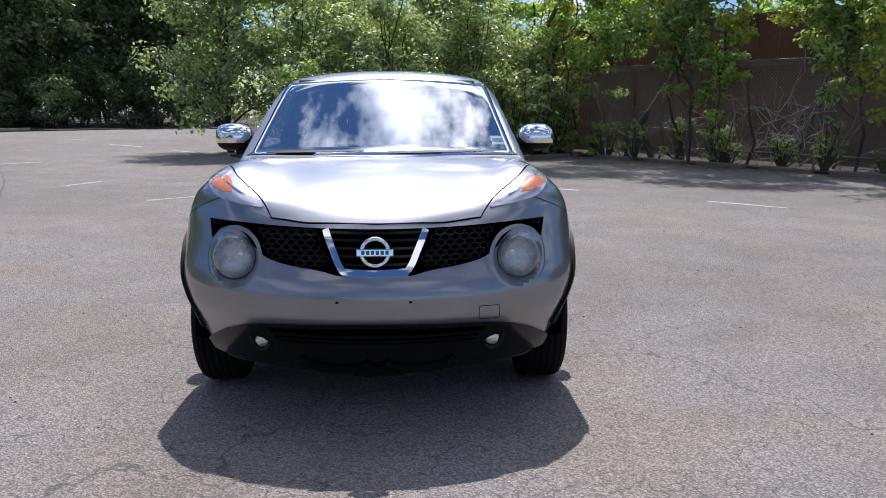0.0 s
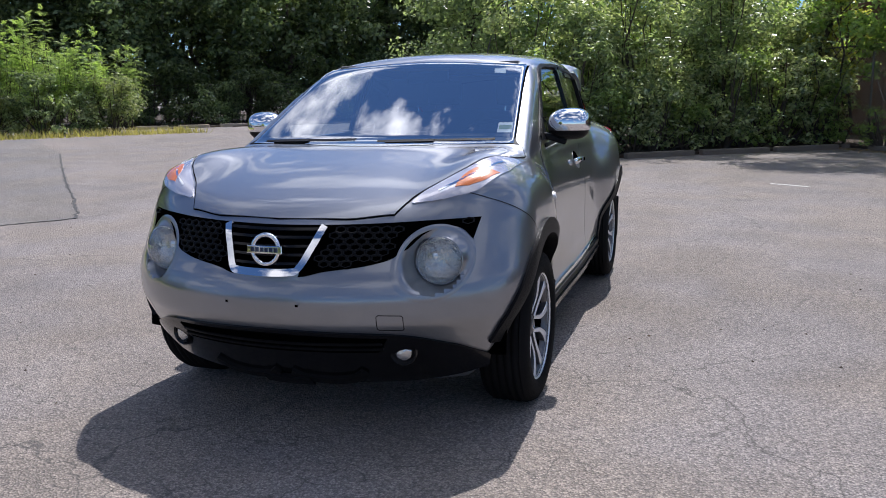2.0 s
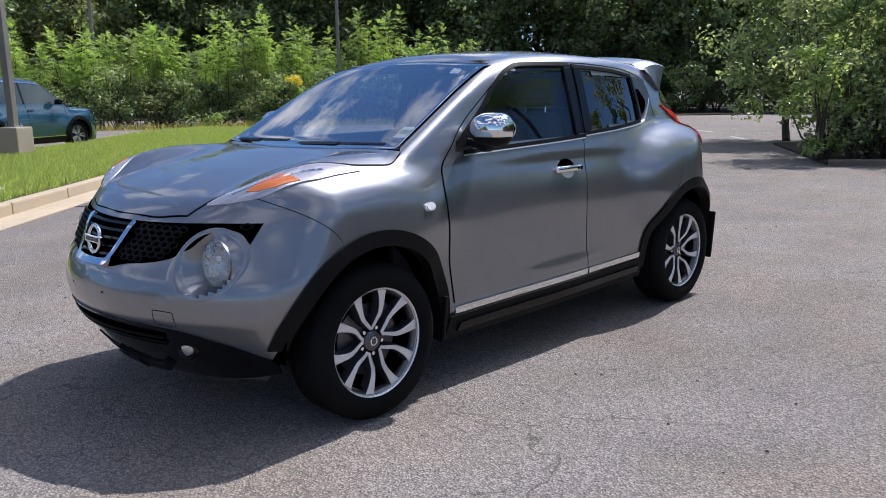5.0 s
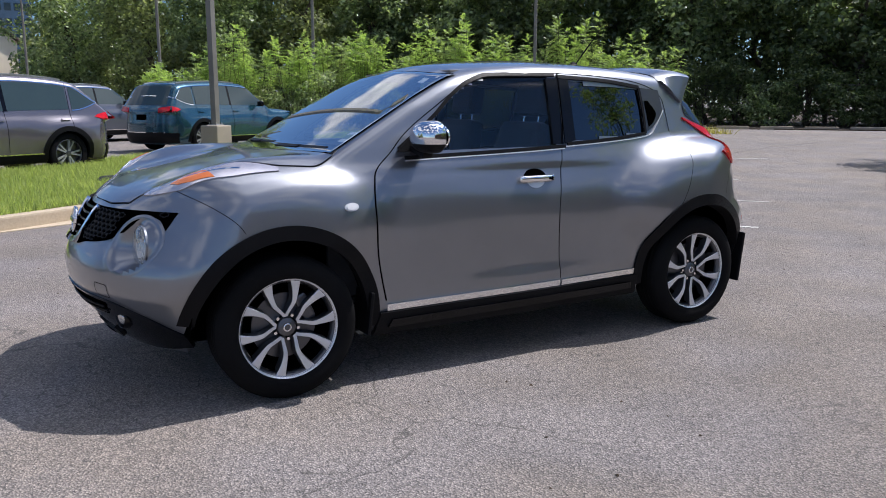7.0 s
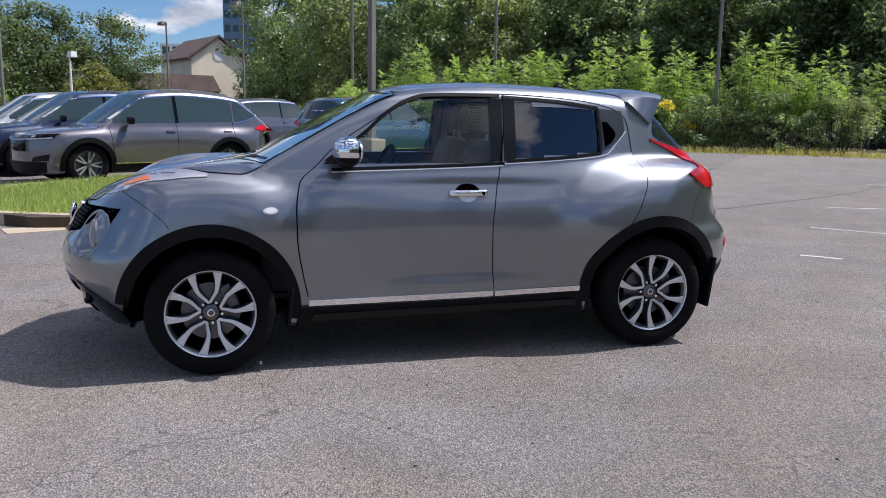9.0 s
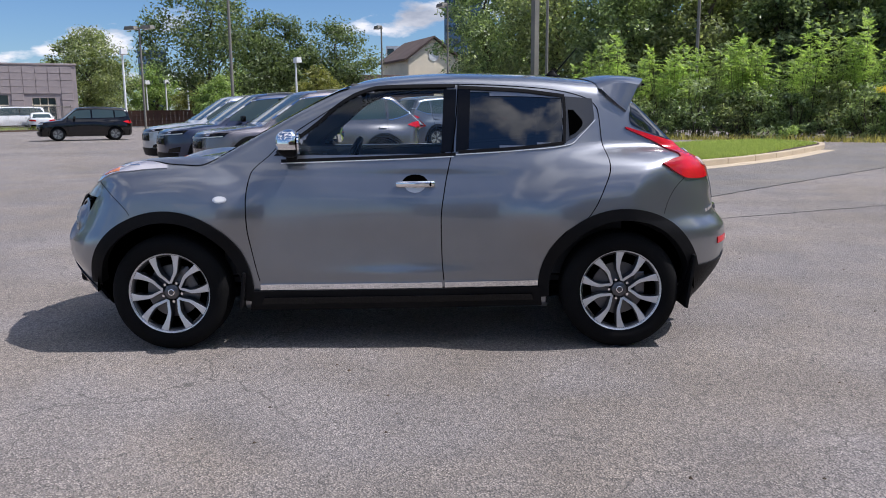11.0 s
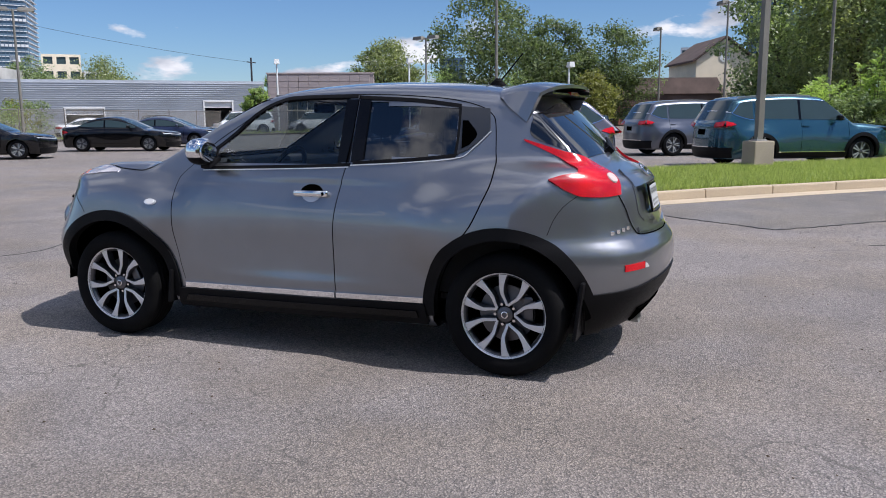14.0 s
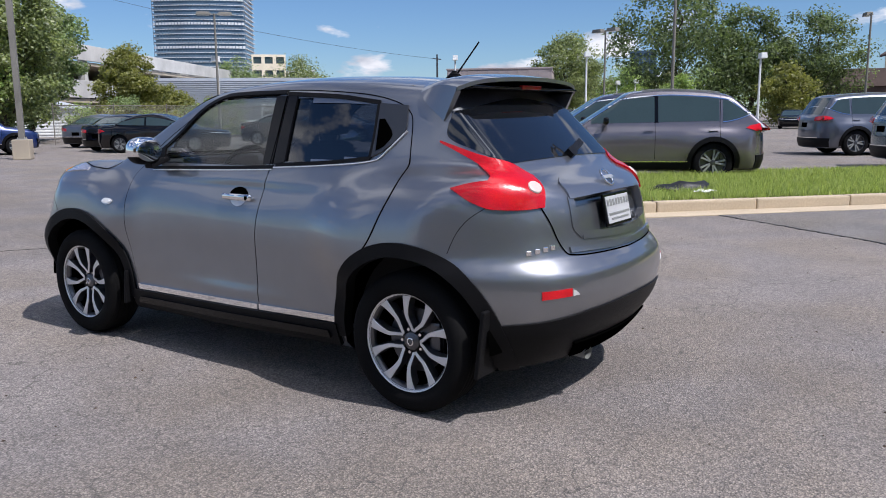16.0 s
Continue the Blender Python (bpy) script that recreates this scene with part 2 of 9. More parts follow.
M = dict(
    paint=mat("grey_metallic_paint", (0.250, 0.260, 0.284), 0.33, 0.86, 0.05, 30, coat=1.0),
    black_trim=mat("black_plastic", (0.008, 0.008, 0.009), 0.45, 0, 0.2, 20, 0.12, 900, spec=0.10),
    gloss_black=mat("gloss_black", (0.004, 0.004, 0.005), 0.14, 0, 0.1, 10, spec=0.28),
    rubber=mat("tyre_rubber", (0.008, 0.008, 0.0085), 0.8, 0, 0.3, 25, 0.2, 300, spec=0.08),
    chrome=mat("chrome", (0.88, 0.88, 0.89), 0.05, 1.0, 0.02, 5),
    alloy=mat("machined_alloy", (0.74, 0.74, 0.75), 0.34, 0.45, 0.05, 40),
    alloy_dark=mat("grey_alloy", (0.13, 0.13, 0.14), 0.35, 0.8, 0.08, 20),
    dark_panel=mat("dark_grey_panel", (0.035, 0.038, 0.045), 0.3, 0.2, 0.1, 20, spec=0.5, coat=0.3),
    lining=mat("grey_cloth", (0.16, 0.155, 0.15), 0.9, 0, 0.15, 30, 0.15, 500),
    seam=mat("panel_seam", (0.02, 0.02, 0.022), 0.6, 0, 0.1, spec=0.2),
    # Near-black for joints; in hollows it also puts shade into the colour.
    gap=mat("gap_and_shade_black", (0.001, 0.001, 0.001), 0.9, 0, 0.1, spec=0.0),
    red_lens=mat("red_lens", (0.50, 0.006, 0.012), 0.18, 0, 0.5, 30, 0.10, 120, spec=0.3, coat=0.4),
    reverse_lens=mat("reverse_lens", (0.62, 0.50, 0.46), 0.2, 0, 0.15, 30, 0.1, 120, coat=0.5),
    amber=mat("amber_lens", (0.60, 0.16, 0.03), 0.2, 0, 0.1, 80, 0.1, 300, coat=1.0),
    clear_lens=mat("clear_lamp", (0.62, 0.63, 0.64), 0.16, 1.0, 0.25, 30, 0.9, 45),
    lens_glass=glass("lamp_glass", (0.93, 0.95, 0.96)),
    haze_lens=None,
    lamp_clear=mat("clear_lamp_cover", (0.80, 0.79, 0.83), 0.20, 0.6, 0.5, 30, 0.12, 30, tint=(0.46, 0.43, 0.47), coat=1.0, coarse=0.8),
    windscreen=glass("windscreen_glass", (0.86, 0.93, 0.92), 1.0, 0.42),
    tinted=glass("tinted_glass", (0.08, 0.09, 0.105), 1.0, 0.10, 4.0),
    door_glass=glass("door_glass", (0.93, 0.97, 0.96), 1.0, 0.055, 5.0),
    seat=mat("black_cloth", (0.035, 0.035, 0.038), 0.85, 0, 0.2, 40, 0.2, 600),
    white=mat("white_plate", (0.78, 0.79, 0.8), 0.5, 0, 0.05, 20),
    asphalt=None, dark_asphalt=None,
    concrete=mat("concrete", (0.46, 0.39, 0.29), 0.9, 0, 0.2, 6, 0.35, 120, tint=(0.30, 0.26, 0.21)),
    kerb=mat("kerb_concrete", (0.56, 0.46, 0.33), 0.9, 0, 0.2, 5, 0.4, 90, tint=(0.38, 0.31, 0.22)),
    rear_glass=mat("rear_glass", (0.005, 0.006, 0.008), 0.03, 0, 0.1, 5, spec=1.0),
    soil=mat("leaf_litter_soil", (0.085, 0.058, 0.038), 0.95, 0, 0.4, 9, 0.6, 40, tint=(0.035, 0.026, 0.018)),
    stripe=mat("worn_white_paint", (0.58, 0.57, 0.54), 0.8, 0, 0.25, 12, 0.2, 150, tint=(0.34, 0.325, 0.30)),
    steel=mat("galvanised_steel", (0.36, 0.37, 0.36), 0.5, 0.6, 0.15, 10, 0.1, 200),
    lamp_post=mat("weathered_post", (0.20, 0.19, 0.165), 0.7, 0.2, 0.2, 6, 0.1, 100),
    white_post=mat("white_post", (0.72, 0.73, 0.72), 0.5, 0, 0.08, 6),
    wood_wall=mat("brown_boards", (0.20, 0.10, 0.068), 0.85, 0, 0.3, 4, 0.3, 60, tint=(0.12, 0.06, 0.042), islands=True),
    bark=mat("bark", (0.10, 0.08, 0.06), 0.95, 0, 0.35, 12, 0.8, 30, tint=(0.045, 0.035, 0.027)),
    leaf_dark=leafy("dark_leaves", (0.07, 0.105, 0.05), (0.31, 0.38, 0.20), 0.38),
    leaf_olive=leafy("olive_leaves", (0.10, 0.115, 0.03), (0.26, 0.26, 0.085)),
    goldenrod=leafy("goldenrod_flowers", (0.5, 0.40, 0.03), (0.8, 0.66, 0.06)),
    leaf_oak=leafy("oak_leaves", (0.085, 0.11, 0.055), (0.30, 0.34, 0.165), 0.4),
    twig=mat("bare_twigs", (0.36, 0.33, 0.30), 0.9, 0, 0.3, 20),
    dead_leaf=leafy("dead_leaves", (0.10, 0.06, 0.035), (0.38, 0.27, 0.17), 0.7),
    leaf_wood=leafy("woodland_leaves", (0.035, 0.055, 0.025), (0.17, 0.22, 0.10), 0.45),
    edging=mat("old_edging", (0.24, 0.20, 0.165), 0.95, 0, 0.35, 7, 0.6, 50, tint=(0.11, 0.09, 0.075)),
    concrete_pale=mat("pale_concrete", (0.50, 0.49, 0.46), 0.9, 0, 0.2, 3, 0.1, 60),
    leaf_mid=leafy("green_leaves", (0.10, 0.16, 0.05), (0.34, 0.43, 0.16), 0.4),
    leaf_bright=leafy("bright_leaves", (0.15, 0.245, 0.06), (0.37, 0.47, 0.155)),
    leaf_yellow=leafy("yellow_green_leaves", (0.20, 0.24, 0.045), (0.48, 0.46, 0.11)),
    leaf_glossy=leafy("glossy_leaves", (0.08, 0.125, 0.06), (0.46, 0.50, 0.30), 0.22),
    grass=leafy("grass_blades", (0.15, 0.215, 0.05), (0.44, 0.50, 0.17), 0.6),
    brick=mat("grey_pink_masonry", (0.40, 0.34, 0.33), 0.9, 0, 0.15, 5, 0.2, 40, tint=(0.30, 0.26, 0.26)),
    metal_wall=mat("ribbed_metal", (0.40, 0.43, 0.47), 0.55, 0.1, 0.1, 3),
    wall_tan=mat("tan_stucco", (0.80, 0.71, 0.54), 0.9, 0, 0.1, 3),
    roof_brown=mat("brown_shingles", (0.10, 0.07, 0.06), 0.9, 0, 0.25, 6),
    wall_red=mat("red_brown_wall", (0.22, 0.08, 0.06), 0.9, 0, 0.2, 4),
    tower_glass=mat("blue_glazing", (0.09, 0.14, 0.20), 0.12, 0.3, 0.3, 0.6, coat=0.5),
    tower_slab=mat("pale_slab", (0.60, 0.62, 0.64), 0.7, 0, 0.1, 1),
    deck_shade=mat("deck_shade", (0.012, 0.012, 0.014), 0.8, 0, 0.2),
    teal_paint=mat("teal_paint", (0.022, 0.088, 0.128), 0.24, 0.55, 0.05, 20, coat=1.0),
    grey_paint=mat("warm_grey_paint", (0.165, 0.153, 0.172), 0.26, 0.6, 0.05, 20, coat=1.0),
    steel_paint=mat("steel_grey_paint", (0.11, 0.12, 0.15), 0.32, 0.6, 0.05, 20, coat=1.0),
    navy_paint=mat("navy_paint", (0.02, 0.03, 0.07), 0.3, 0.4, 0.05, 20, coat=1.0),
    silver_paint=mat("silver_paint", (0.55, 0.56, 0.58), 0.3, 0.5, 0.05, 20, coat=1.0),
    black_paint=mat("black_paint", (0.003, 0.003, 0.004), 0.15, 0.0, 0.05, 20, spec=0.4, coat=0.4),
    white_paint=mat("white_paint", (0.75, 0.76, 0.77), 0.35, 0, 0.05, 20, coat=0.8),
    blue_paint=mat("blue_paint", (0.012, 0.03, 0.12), 0.3, 0.3, 0.05, 20, coat=1.0),
    red_paint=mat("red_paint", (0.45, 0.03, 0.03), 0.35, 0, 0.05, 20, coat=0.8),
    car_glass=mat("dark_car_glass", (0.040, 0.062, 0.066), 0.04, 0, 0.1, 5, spec=0.5),
    dry_blades=leafy("dry_grass_blades", (0.17, 0.17, 0.05), (0.42, 0.36, 0.15), 0.7),
    # White greyed down, so the plate's shade is part of its colour.
    plate_shaded_white=mat("plate_face", (0.45, 0.46, 0.47), 0.5, 0, 0.08, 20),
    plastic_bag=mat("black_sack", (0.006, 0.006, 0.007), 0.5, 0, 0.2, 20, 0.4, 60),
    paper=mat("paper_scrap", (0.75, 0.75, 0.73), 0.8, 0, 0.05),
    cable=mat("cable", (0.03, 0.03, 0.035), 0.7),
)


def asphalt(name, light, dark, stone):
    """Worn blacktop: exposed stone of mixed shades in a grey binder, drifting stains, wear and hair cracks."""
    m = bpy.data.materials.new(name)
    m.use_nodes = True
    n, l = m.node_tree.nodes, m.node_tree.links
    b = n["Principled BSDF"]
    b.inputs["Roughness"].default_value = 0.88
    tc = n.new("ShaderNodeTexCoord")
    vor, big, mid, fine = n.new("ShaderNodeTexVoronoi"), n.new("ShaderNodeTexNoise"), n.new("ShaderNodeTexNoise"), n.new("ShaderNodeTexNoise")
    vor.inputs["Scale"].default_value = 120.0
    vor.inputs["Randomness"].default_value = 1.0
    for t, s, d in ((big, 0.22, 7), (mid, 1.7, 7), (fine, 240.0, 2)):
        t.inputs["Scale"].default_value, t.inputs["Detail"].default_value = s, d
    for t in (vor, big, mid, fine):
        l.new(tc.outputs["Object"], t.inputs["Vector"])
    patch = n.new("ShaderNodeMix")
    patch.data_type = "FLOAT"
    patch.inputs["Factor"].default_value = 0.45
    l.new(big.outputs["Fac"], patch.inputs["A"])
    l.new(mid.outputs["Fac"], patch.inputs["B"])
    ramp = n.new("ShaderNodeValToRGB")
    ramp.color_ramp.elements[0].color, ramp.color_ramp.elements[1].color = (*dark, 1), (*light, 1)
    ramp.color_ramp.elements[0].position, ramp.color_ramp.elements[1].position = 0.40, 0.60
    l.new(patch.outputs["Result"], ramp.inputs["Fac"])
    bits = n.new("ShaderNodeValToRGB")
    e = bits.color_ramp.elements
    e[0].color, e[1].color = (0.61, 0.61, 0.62, 1), (*stone, 1)
    e[0].position, e[1].position = 0.05, 0.95
    e.new(0.40).color = (0.84, 0.84, 0.83, 1)
    e.new(0.75).color = (1.12, 1.10, 1.07, 1)
    sep = n.new("ShaderNodeSeparateColor")
    l.new(vor.outputs["Color"], sep.inputs["Color"])
    l.new(sep.outputs["Red"], bits.inputs["Fac"])
    # dark crevices between the stones, and a drift from warm to cool
    pits, hue, drift, both_ = n.new("ShaderNodeMapRange"), n.new("ShaderNodeTexNoise"), n.new("ShaderNodeValToRGB"), n.new("ShaderNodeVectorMath")
    pits.inputs["From Min"].default_value, pits.inputs["From Max"].default_value = 0.38, 0.72
    pits.inputs["To Min"].default_value, pits.inputs["To Max"].default_value = 1.05, 0.70
    l.new(vor.outputs["Distance"], pits.inputs["Value"])
    hue.inputs["Scale"].default_value, hue.inputs["Detail"].default_value = 0.8, 5.0
    l.new(tc.outputs["Object"], hue.inputs["Vector"])
    drift.color_ramp.elements[0].color, drift.color_ramp.elements[1].color = (1.03, 0.997, 0.95, 1), (0.98, 0.99, 1.035, 1)
    drift.color_ramp.elements[0].position, drift.color_ramp.elements[1].position = 0.40, 0.60
    l.new(hue.outputs["Fac"], drift.inputs["Fac"])
    both_.operation = "SCALE"
    l.new(drift.outputs["Color"], both_.inputs[0])
    l.new(pits.outputs["Result"], both_.inputs["Scale"])
    tone = n.new("ShaderNodeMix")
    tone.data_type, tone.blend_type = "RGBA", "MULTIPLY"
    tone.inputs["Factor"].default_value = 1.0
    l.new(ramp.outputs["Color"], tone.inputs["A"])
    l.new(both_.outputs["Vector"], tone.inputs["B"])
    mul = n.new("ShaderNodeMix")
    mul.data_type, mul.blend_type = "RGBA", "MULTIPLY"
    mul.inputs["Factor"].default_value = 1.0
    l.new(tone.outputs["Result"], mul.inputs["A"])
    l.new(bits.outputs["Color"], mul.inputs["B"])
    # hair cracks here and there
    warp, edge, thin, where, worn = n.new("ShaderNodeTexNoise"), n.new("ShaderNodeTexVoronoi"), n.new("ShaderNodeMapRange"), n.new("ShaderNodeMapRange"), n.new("ShaderNodeMix")
    warp.inputs["Scale"].default_value, warp.inputs["Detail"].default_value = 1.2, 6.0
    shift, blend = n.new("ShaderNodeVectorMath"), n.new("ShaderNodeMath")
    shift.operation, blend.operation = "MULTIPLY_ADD", "MAXIMUM"
    shift.inputs[1].default_value = (1.4, 1.4, 0)
    l.new(tc.outputs["Object"], warp.inputs["Vector"])
    l.new(warp.outputs["Color"], shift.inputs[0])
    l.new(tc.outputs["Object"], shift.inputs[2])
    edge.feature, edge.voronoi_dimensions = "DISTANCE_TO_EDGE", "2D"
    edge.inputs["Scale"].default_value = 0.42
    l.new(shift.outputs["Vector"], edge.inputs["Vector"])
    thin.inputs["From Max"].default_value = 0.0042
    l.new(edge.outputs["Distance"], thin.inputs["Value"])
    where.inputs["From Min"].default_value, where.inputs["From Max"].default_value = 0.56, 0.44
    l.new(big.outputs["Fac"], where.inputs["Value"])
    l.new(thin.outputs["Result"], blend.inputs[0])
    l.new(where.outputs["Result"], blend.inputs[1])
    # short cracks between patches of worn stone, and pits where stones have come out
    wob, bend, tile, slit, gate, hole, open_, both2, all_ = [n.new(k) for k in ("ShaderNodeTexNoise", "ShaderNodeVectorMath", "ShaderNodeTexVoronoi", "ShaderNodeMapRange", "ShaderNodeMapRange", "ShaderNodeTexNoise", "ShaderNodeMapRange", "ShaderNodeMath", "ShaderNodeMath")]
    wob.inputs["Scale"].default_value, wob.inputs["Detail"].default_value = 9.0, 5.0
    l.new(tc.outputs["Object"], wob.inputs["Vector"])
    bend.operation = "MULTIPLY_ADD"
    bend.inputs[1].default_value = (0.16, 0.16, 0)
    l.new(wob.outputs["Color"], bend.inputs[0])
    l.new(tc.outputs["Object"], bend.inputs[2])
    tile.feature, tile.voronoi_dimensions = "DISTANCE_TO_EDGE", "2D"
    tile.inputs["Scale"].default_value = 6.5
    l.new(bend.outputs["Vector"], tile.inputs["Vector"])
    slit.inputs["From Max"].default_value = 0.036
    l.new(tile.outputs["Distance"], slit.inputs["Value"])
    gate.inputs["From Min"].default_value, gate.inputs["From Max"].default_value = 0.58, 0.52
    gap_noise = n.new("ShaderNodeTexNoise")
    gap_noise.inputs["Scale"].default_value, gap_noise.inputs["Detail"].default_value = 3.4, 5.0
    l.new(tc.outputs["Object"], gap_noise.inputs["Vector"])
    l.new(gap_noise.outputs["Fac"], gate.inputs["Value"])
    both2.operation, all_.operation = "MAXIMUM", "MULTIPLY"
    l.new(slit.outputs["Result"], both2.inputs[0])
    l.new(gate.outputs["Result"], both2.inputs[1])
    hole.inputs["Scale"].default_value, hole.inputs["Detail"].default_value = 42.0, 4.0
    l.new(tc.outputs["Object"], hole.inputs["Vector"])
    open_.inputs["From Min"].default_value, open_.inputs["From Max"].default_value = 0.31, 0.40
    open_.inputs["To Min"].default_value, open_.inputs["To Max"].default_value = 0.25, 1.0
    l.new(hole.outputs["Fac"], open_.inputs["Value"])
    l.new(both2.outputs["Value"], all_.inputs[0])
    l.new(open_.outputs["Result"], all_.inputs[1])
    every = n.new("ShaderNodeMath")
    every.operation = "MULTIPLY"
    l.new(blend.outputs["Value"], every.inputs[0])
    l.new(all_.outputs["Value"], every.inputs[1])
    worn.data_type = "RGBA"
    worn.inputs["A"].default_value = (0.09, 0.083, 0.077, 1)
    l.new(every.outputs["Value"], worn.inputs["Factor"])
    l.new(mul.outputs["Result"], worn.inputs["B"])
    l.new(worn.outputs["Result"], b.inputs["Base Color"])
    bump = n.new("ShaderNodeBump")
    bump.inputs["Strength"].default_value, bump.inputs["Distance"].default_value = 0.85, 0.009
    l.new(vor.outputs["Distance"], bump.inputs["Height"])
    l.new(bump.outputs["Normal"], b.inputs["Normal"])
    return m


def hazy(name):
    """Weathered lamp plastic: part clear, part milky."""
    m = glass(name, (0.9, 0.92, 0.92))
    n, l = m.node_tree.nodes, m.node_tree.links
    milk, mix, out = n.new("ShaderNodeBsdfDiffuse"), n.new("ShaderNodeMixShader"), n["Material Output"]
    milk.inputs["Color"].default_value = (0.62, 0.64, 0.62, 1)
    mix.inputs["Fac"].default_value = 0.10
    old = out.inputs["Surface"].links[0].from_socket
    l.new(old, mix.inputs[1])
    l.new(milk.outputs["BSDF"], mix.inputs[2])
    l.new(mix.outputs["Shader"], out.inputs["Surface"])
    return m


for m_ in ("paint",):
    M[m_].node_tree.nodes["Principled BSDF"].inputs["Coat IOR"].default_value = 1.6
M["haze_lens"] = hazy("hazy_lens")
M["asphalt"] = asphalt("worn_asphalt", (0.288, 0.259, 0.240), (0.212, 0.192, 0.180), (1.34, 1.32, 1.28))
M["dark_asphalt"] = asphalt("newer_asphalt", (0.235, 0.22, 0.208), (0.175, 0.165, 0.158), (1.4, 1.36, 1.3))


# ---- surface arithmetic for car bodies ----
def spline(xs, ys):
    """A smooth curve through a few knots, flat past its ends (monotone cubic)."""
    xs, ys = np.array(xs, float), np.array(ys, float)
    h = np.diff(xs)
    d = np.diff(ys) / h
    m = np.zeros(len(xs))
    m[0], m[-1] = d[0], d[-1]
    for i in range(1, len(xs) - 1):
        if d[i - 1] * d[i] > 0:
            w1, w2 = 2 * h[i] + h[i - 1], h[i] + 2 * h[i - 1]
            m[i] = (w1 + w2) / (w1 / d[i - 1] + w2 / d[i])

    def f(x):
        x = np.clip(np.asarray(x, float), xs[0], xs[-1])
        i = np.clip(np.searchsorted(xs, x) - 1, 0, len(h) - 1)
        t = (x - xs[i]) / h[i]
        return ((1 + 2 * t) * (1 - t) ** 2 * ys[i] + t * (1 - t) ** 2 * h[i] * m[i]
                + t * t * (3 - 2 * t) * ys[i + 1] + t * t * (t - 1) * h[i] * m[i + 1])
    return f


def smax(a, b, k):
    h = np.clip(0.5 + 0.5 * (a - b) / k, 0, 1)
    return b + (a - b) * h + k * h * (1 - h)


def smin(a, b, k):
    return -smax(-a, -b, k)


def bell(v, mid, wide):
    return np.exp(-((v - mid) / wide) ** 2)


class Shape:
    """A car body as a smooth solid: negative inside. The car's nose points to -y, its left is +x, the ground is z = 0."""

    def solid(self, x, y, z):
        raise NotImplementedError

    def march(self, start, way, far):
        """How far along each ray from inside the solid its skin lies."""
        lo, hi = np.zeros(len(start)), np.full(len(start), float(far))
        steps = 40
        done = np.zeros(len(start), bool)
        for s in range(1, steps + 1):
            d = far * s / steps
            out = self.solid(*(start + way * d).T) > 0
            fresh = out & ~done
            hi[fresh], lo[fresh] = d, far * (s - 1) / steps
            done |= out
        for _ in range(18):
            mid = (lo + hi) / 2
            inside = self.solid(*(start + way * mid[:, None]).T) < 0
            lo, hi = np.where(inside, mid, lo), np.where(inside, hi, mid)
        return (lo + hi) / 2

    def normal(self, p):
        e, g = 2e-3, []
        for n in range(3):
            d = np.zeros(3)
            d[n] = e
            g.append(self.solid(*(p + d).T) - self.solid(*(p - d).T))
        g = np.stack(g, 1)
        return g / (np.linalg.norm(g, axis=1, keepdims=True) + 1e-12)

    def on(self, face, ab):
        """Points of the skin. face: 'side' takes (y, z), 'front' and 'back' (x, z), 'quarter' (across, z) from the rear corner, 'top' (x, y)."""
        a, b = np.asarray(ab, float).T
        o = np.zeros_like(a)
        if face == "side":
            start, way, far = np.stack([o, a, b], 1), (1, 0, 0), 1.3
        elif face == "front":
            start, way, far = np.stack([a, o + 0.2, b], 1), (0, -1, 0), 2.8
        elif face == "back":
            start, way, far = np.stack([a, o + 0.9, b], 1), (0, 1, 0), 2.0
        elif face == "quarter":
            start, way, far = np.stack([0.785 * a + 0.62, 0.785 - 0.62 * a, b], 1), (0.62, 0.785, 0), 1.6
        else:
            start, way, far = np.stack([a, b, o + 0.6], 1), (0, 0, 1), 1.4
        way = np.array(way, float)[None].repeat(len(a), 0)
        return start + way * self.march(start, way, far)[:, None]


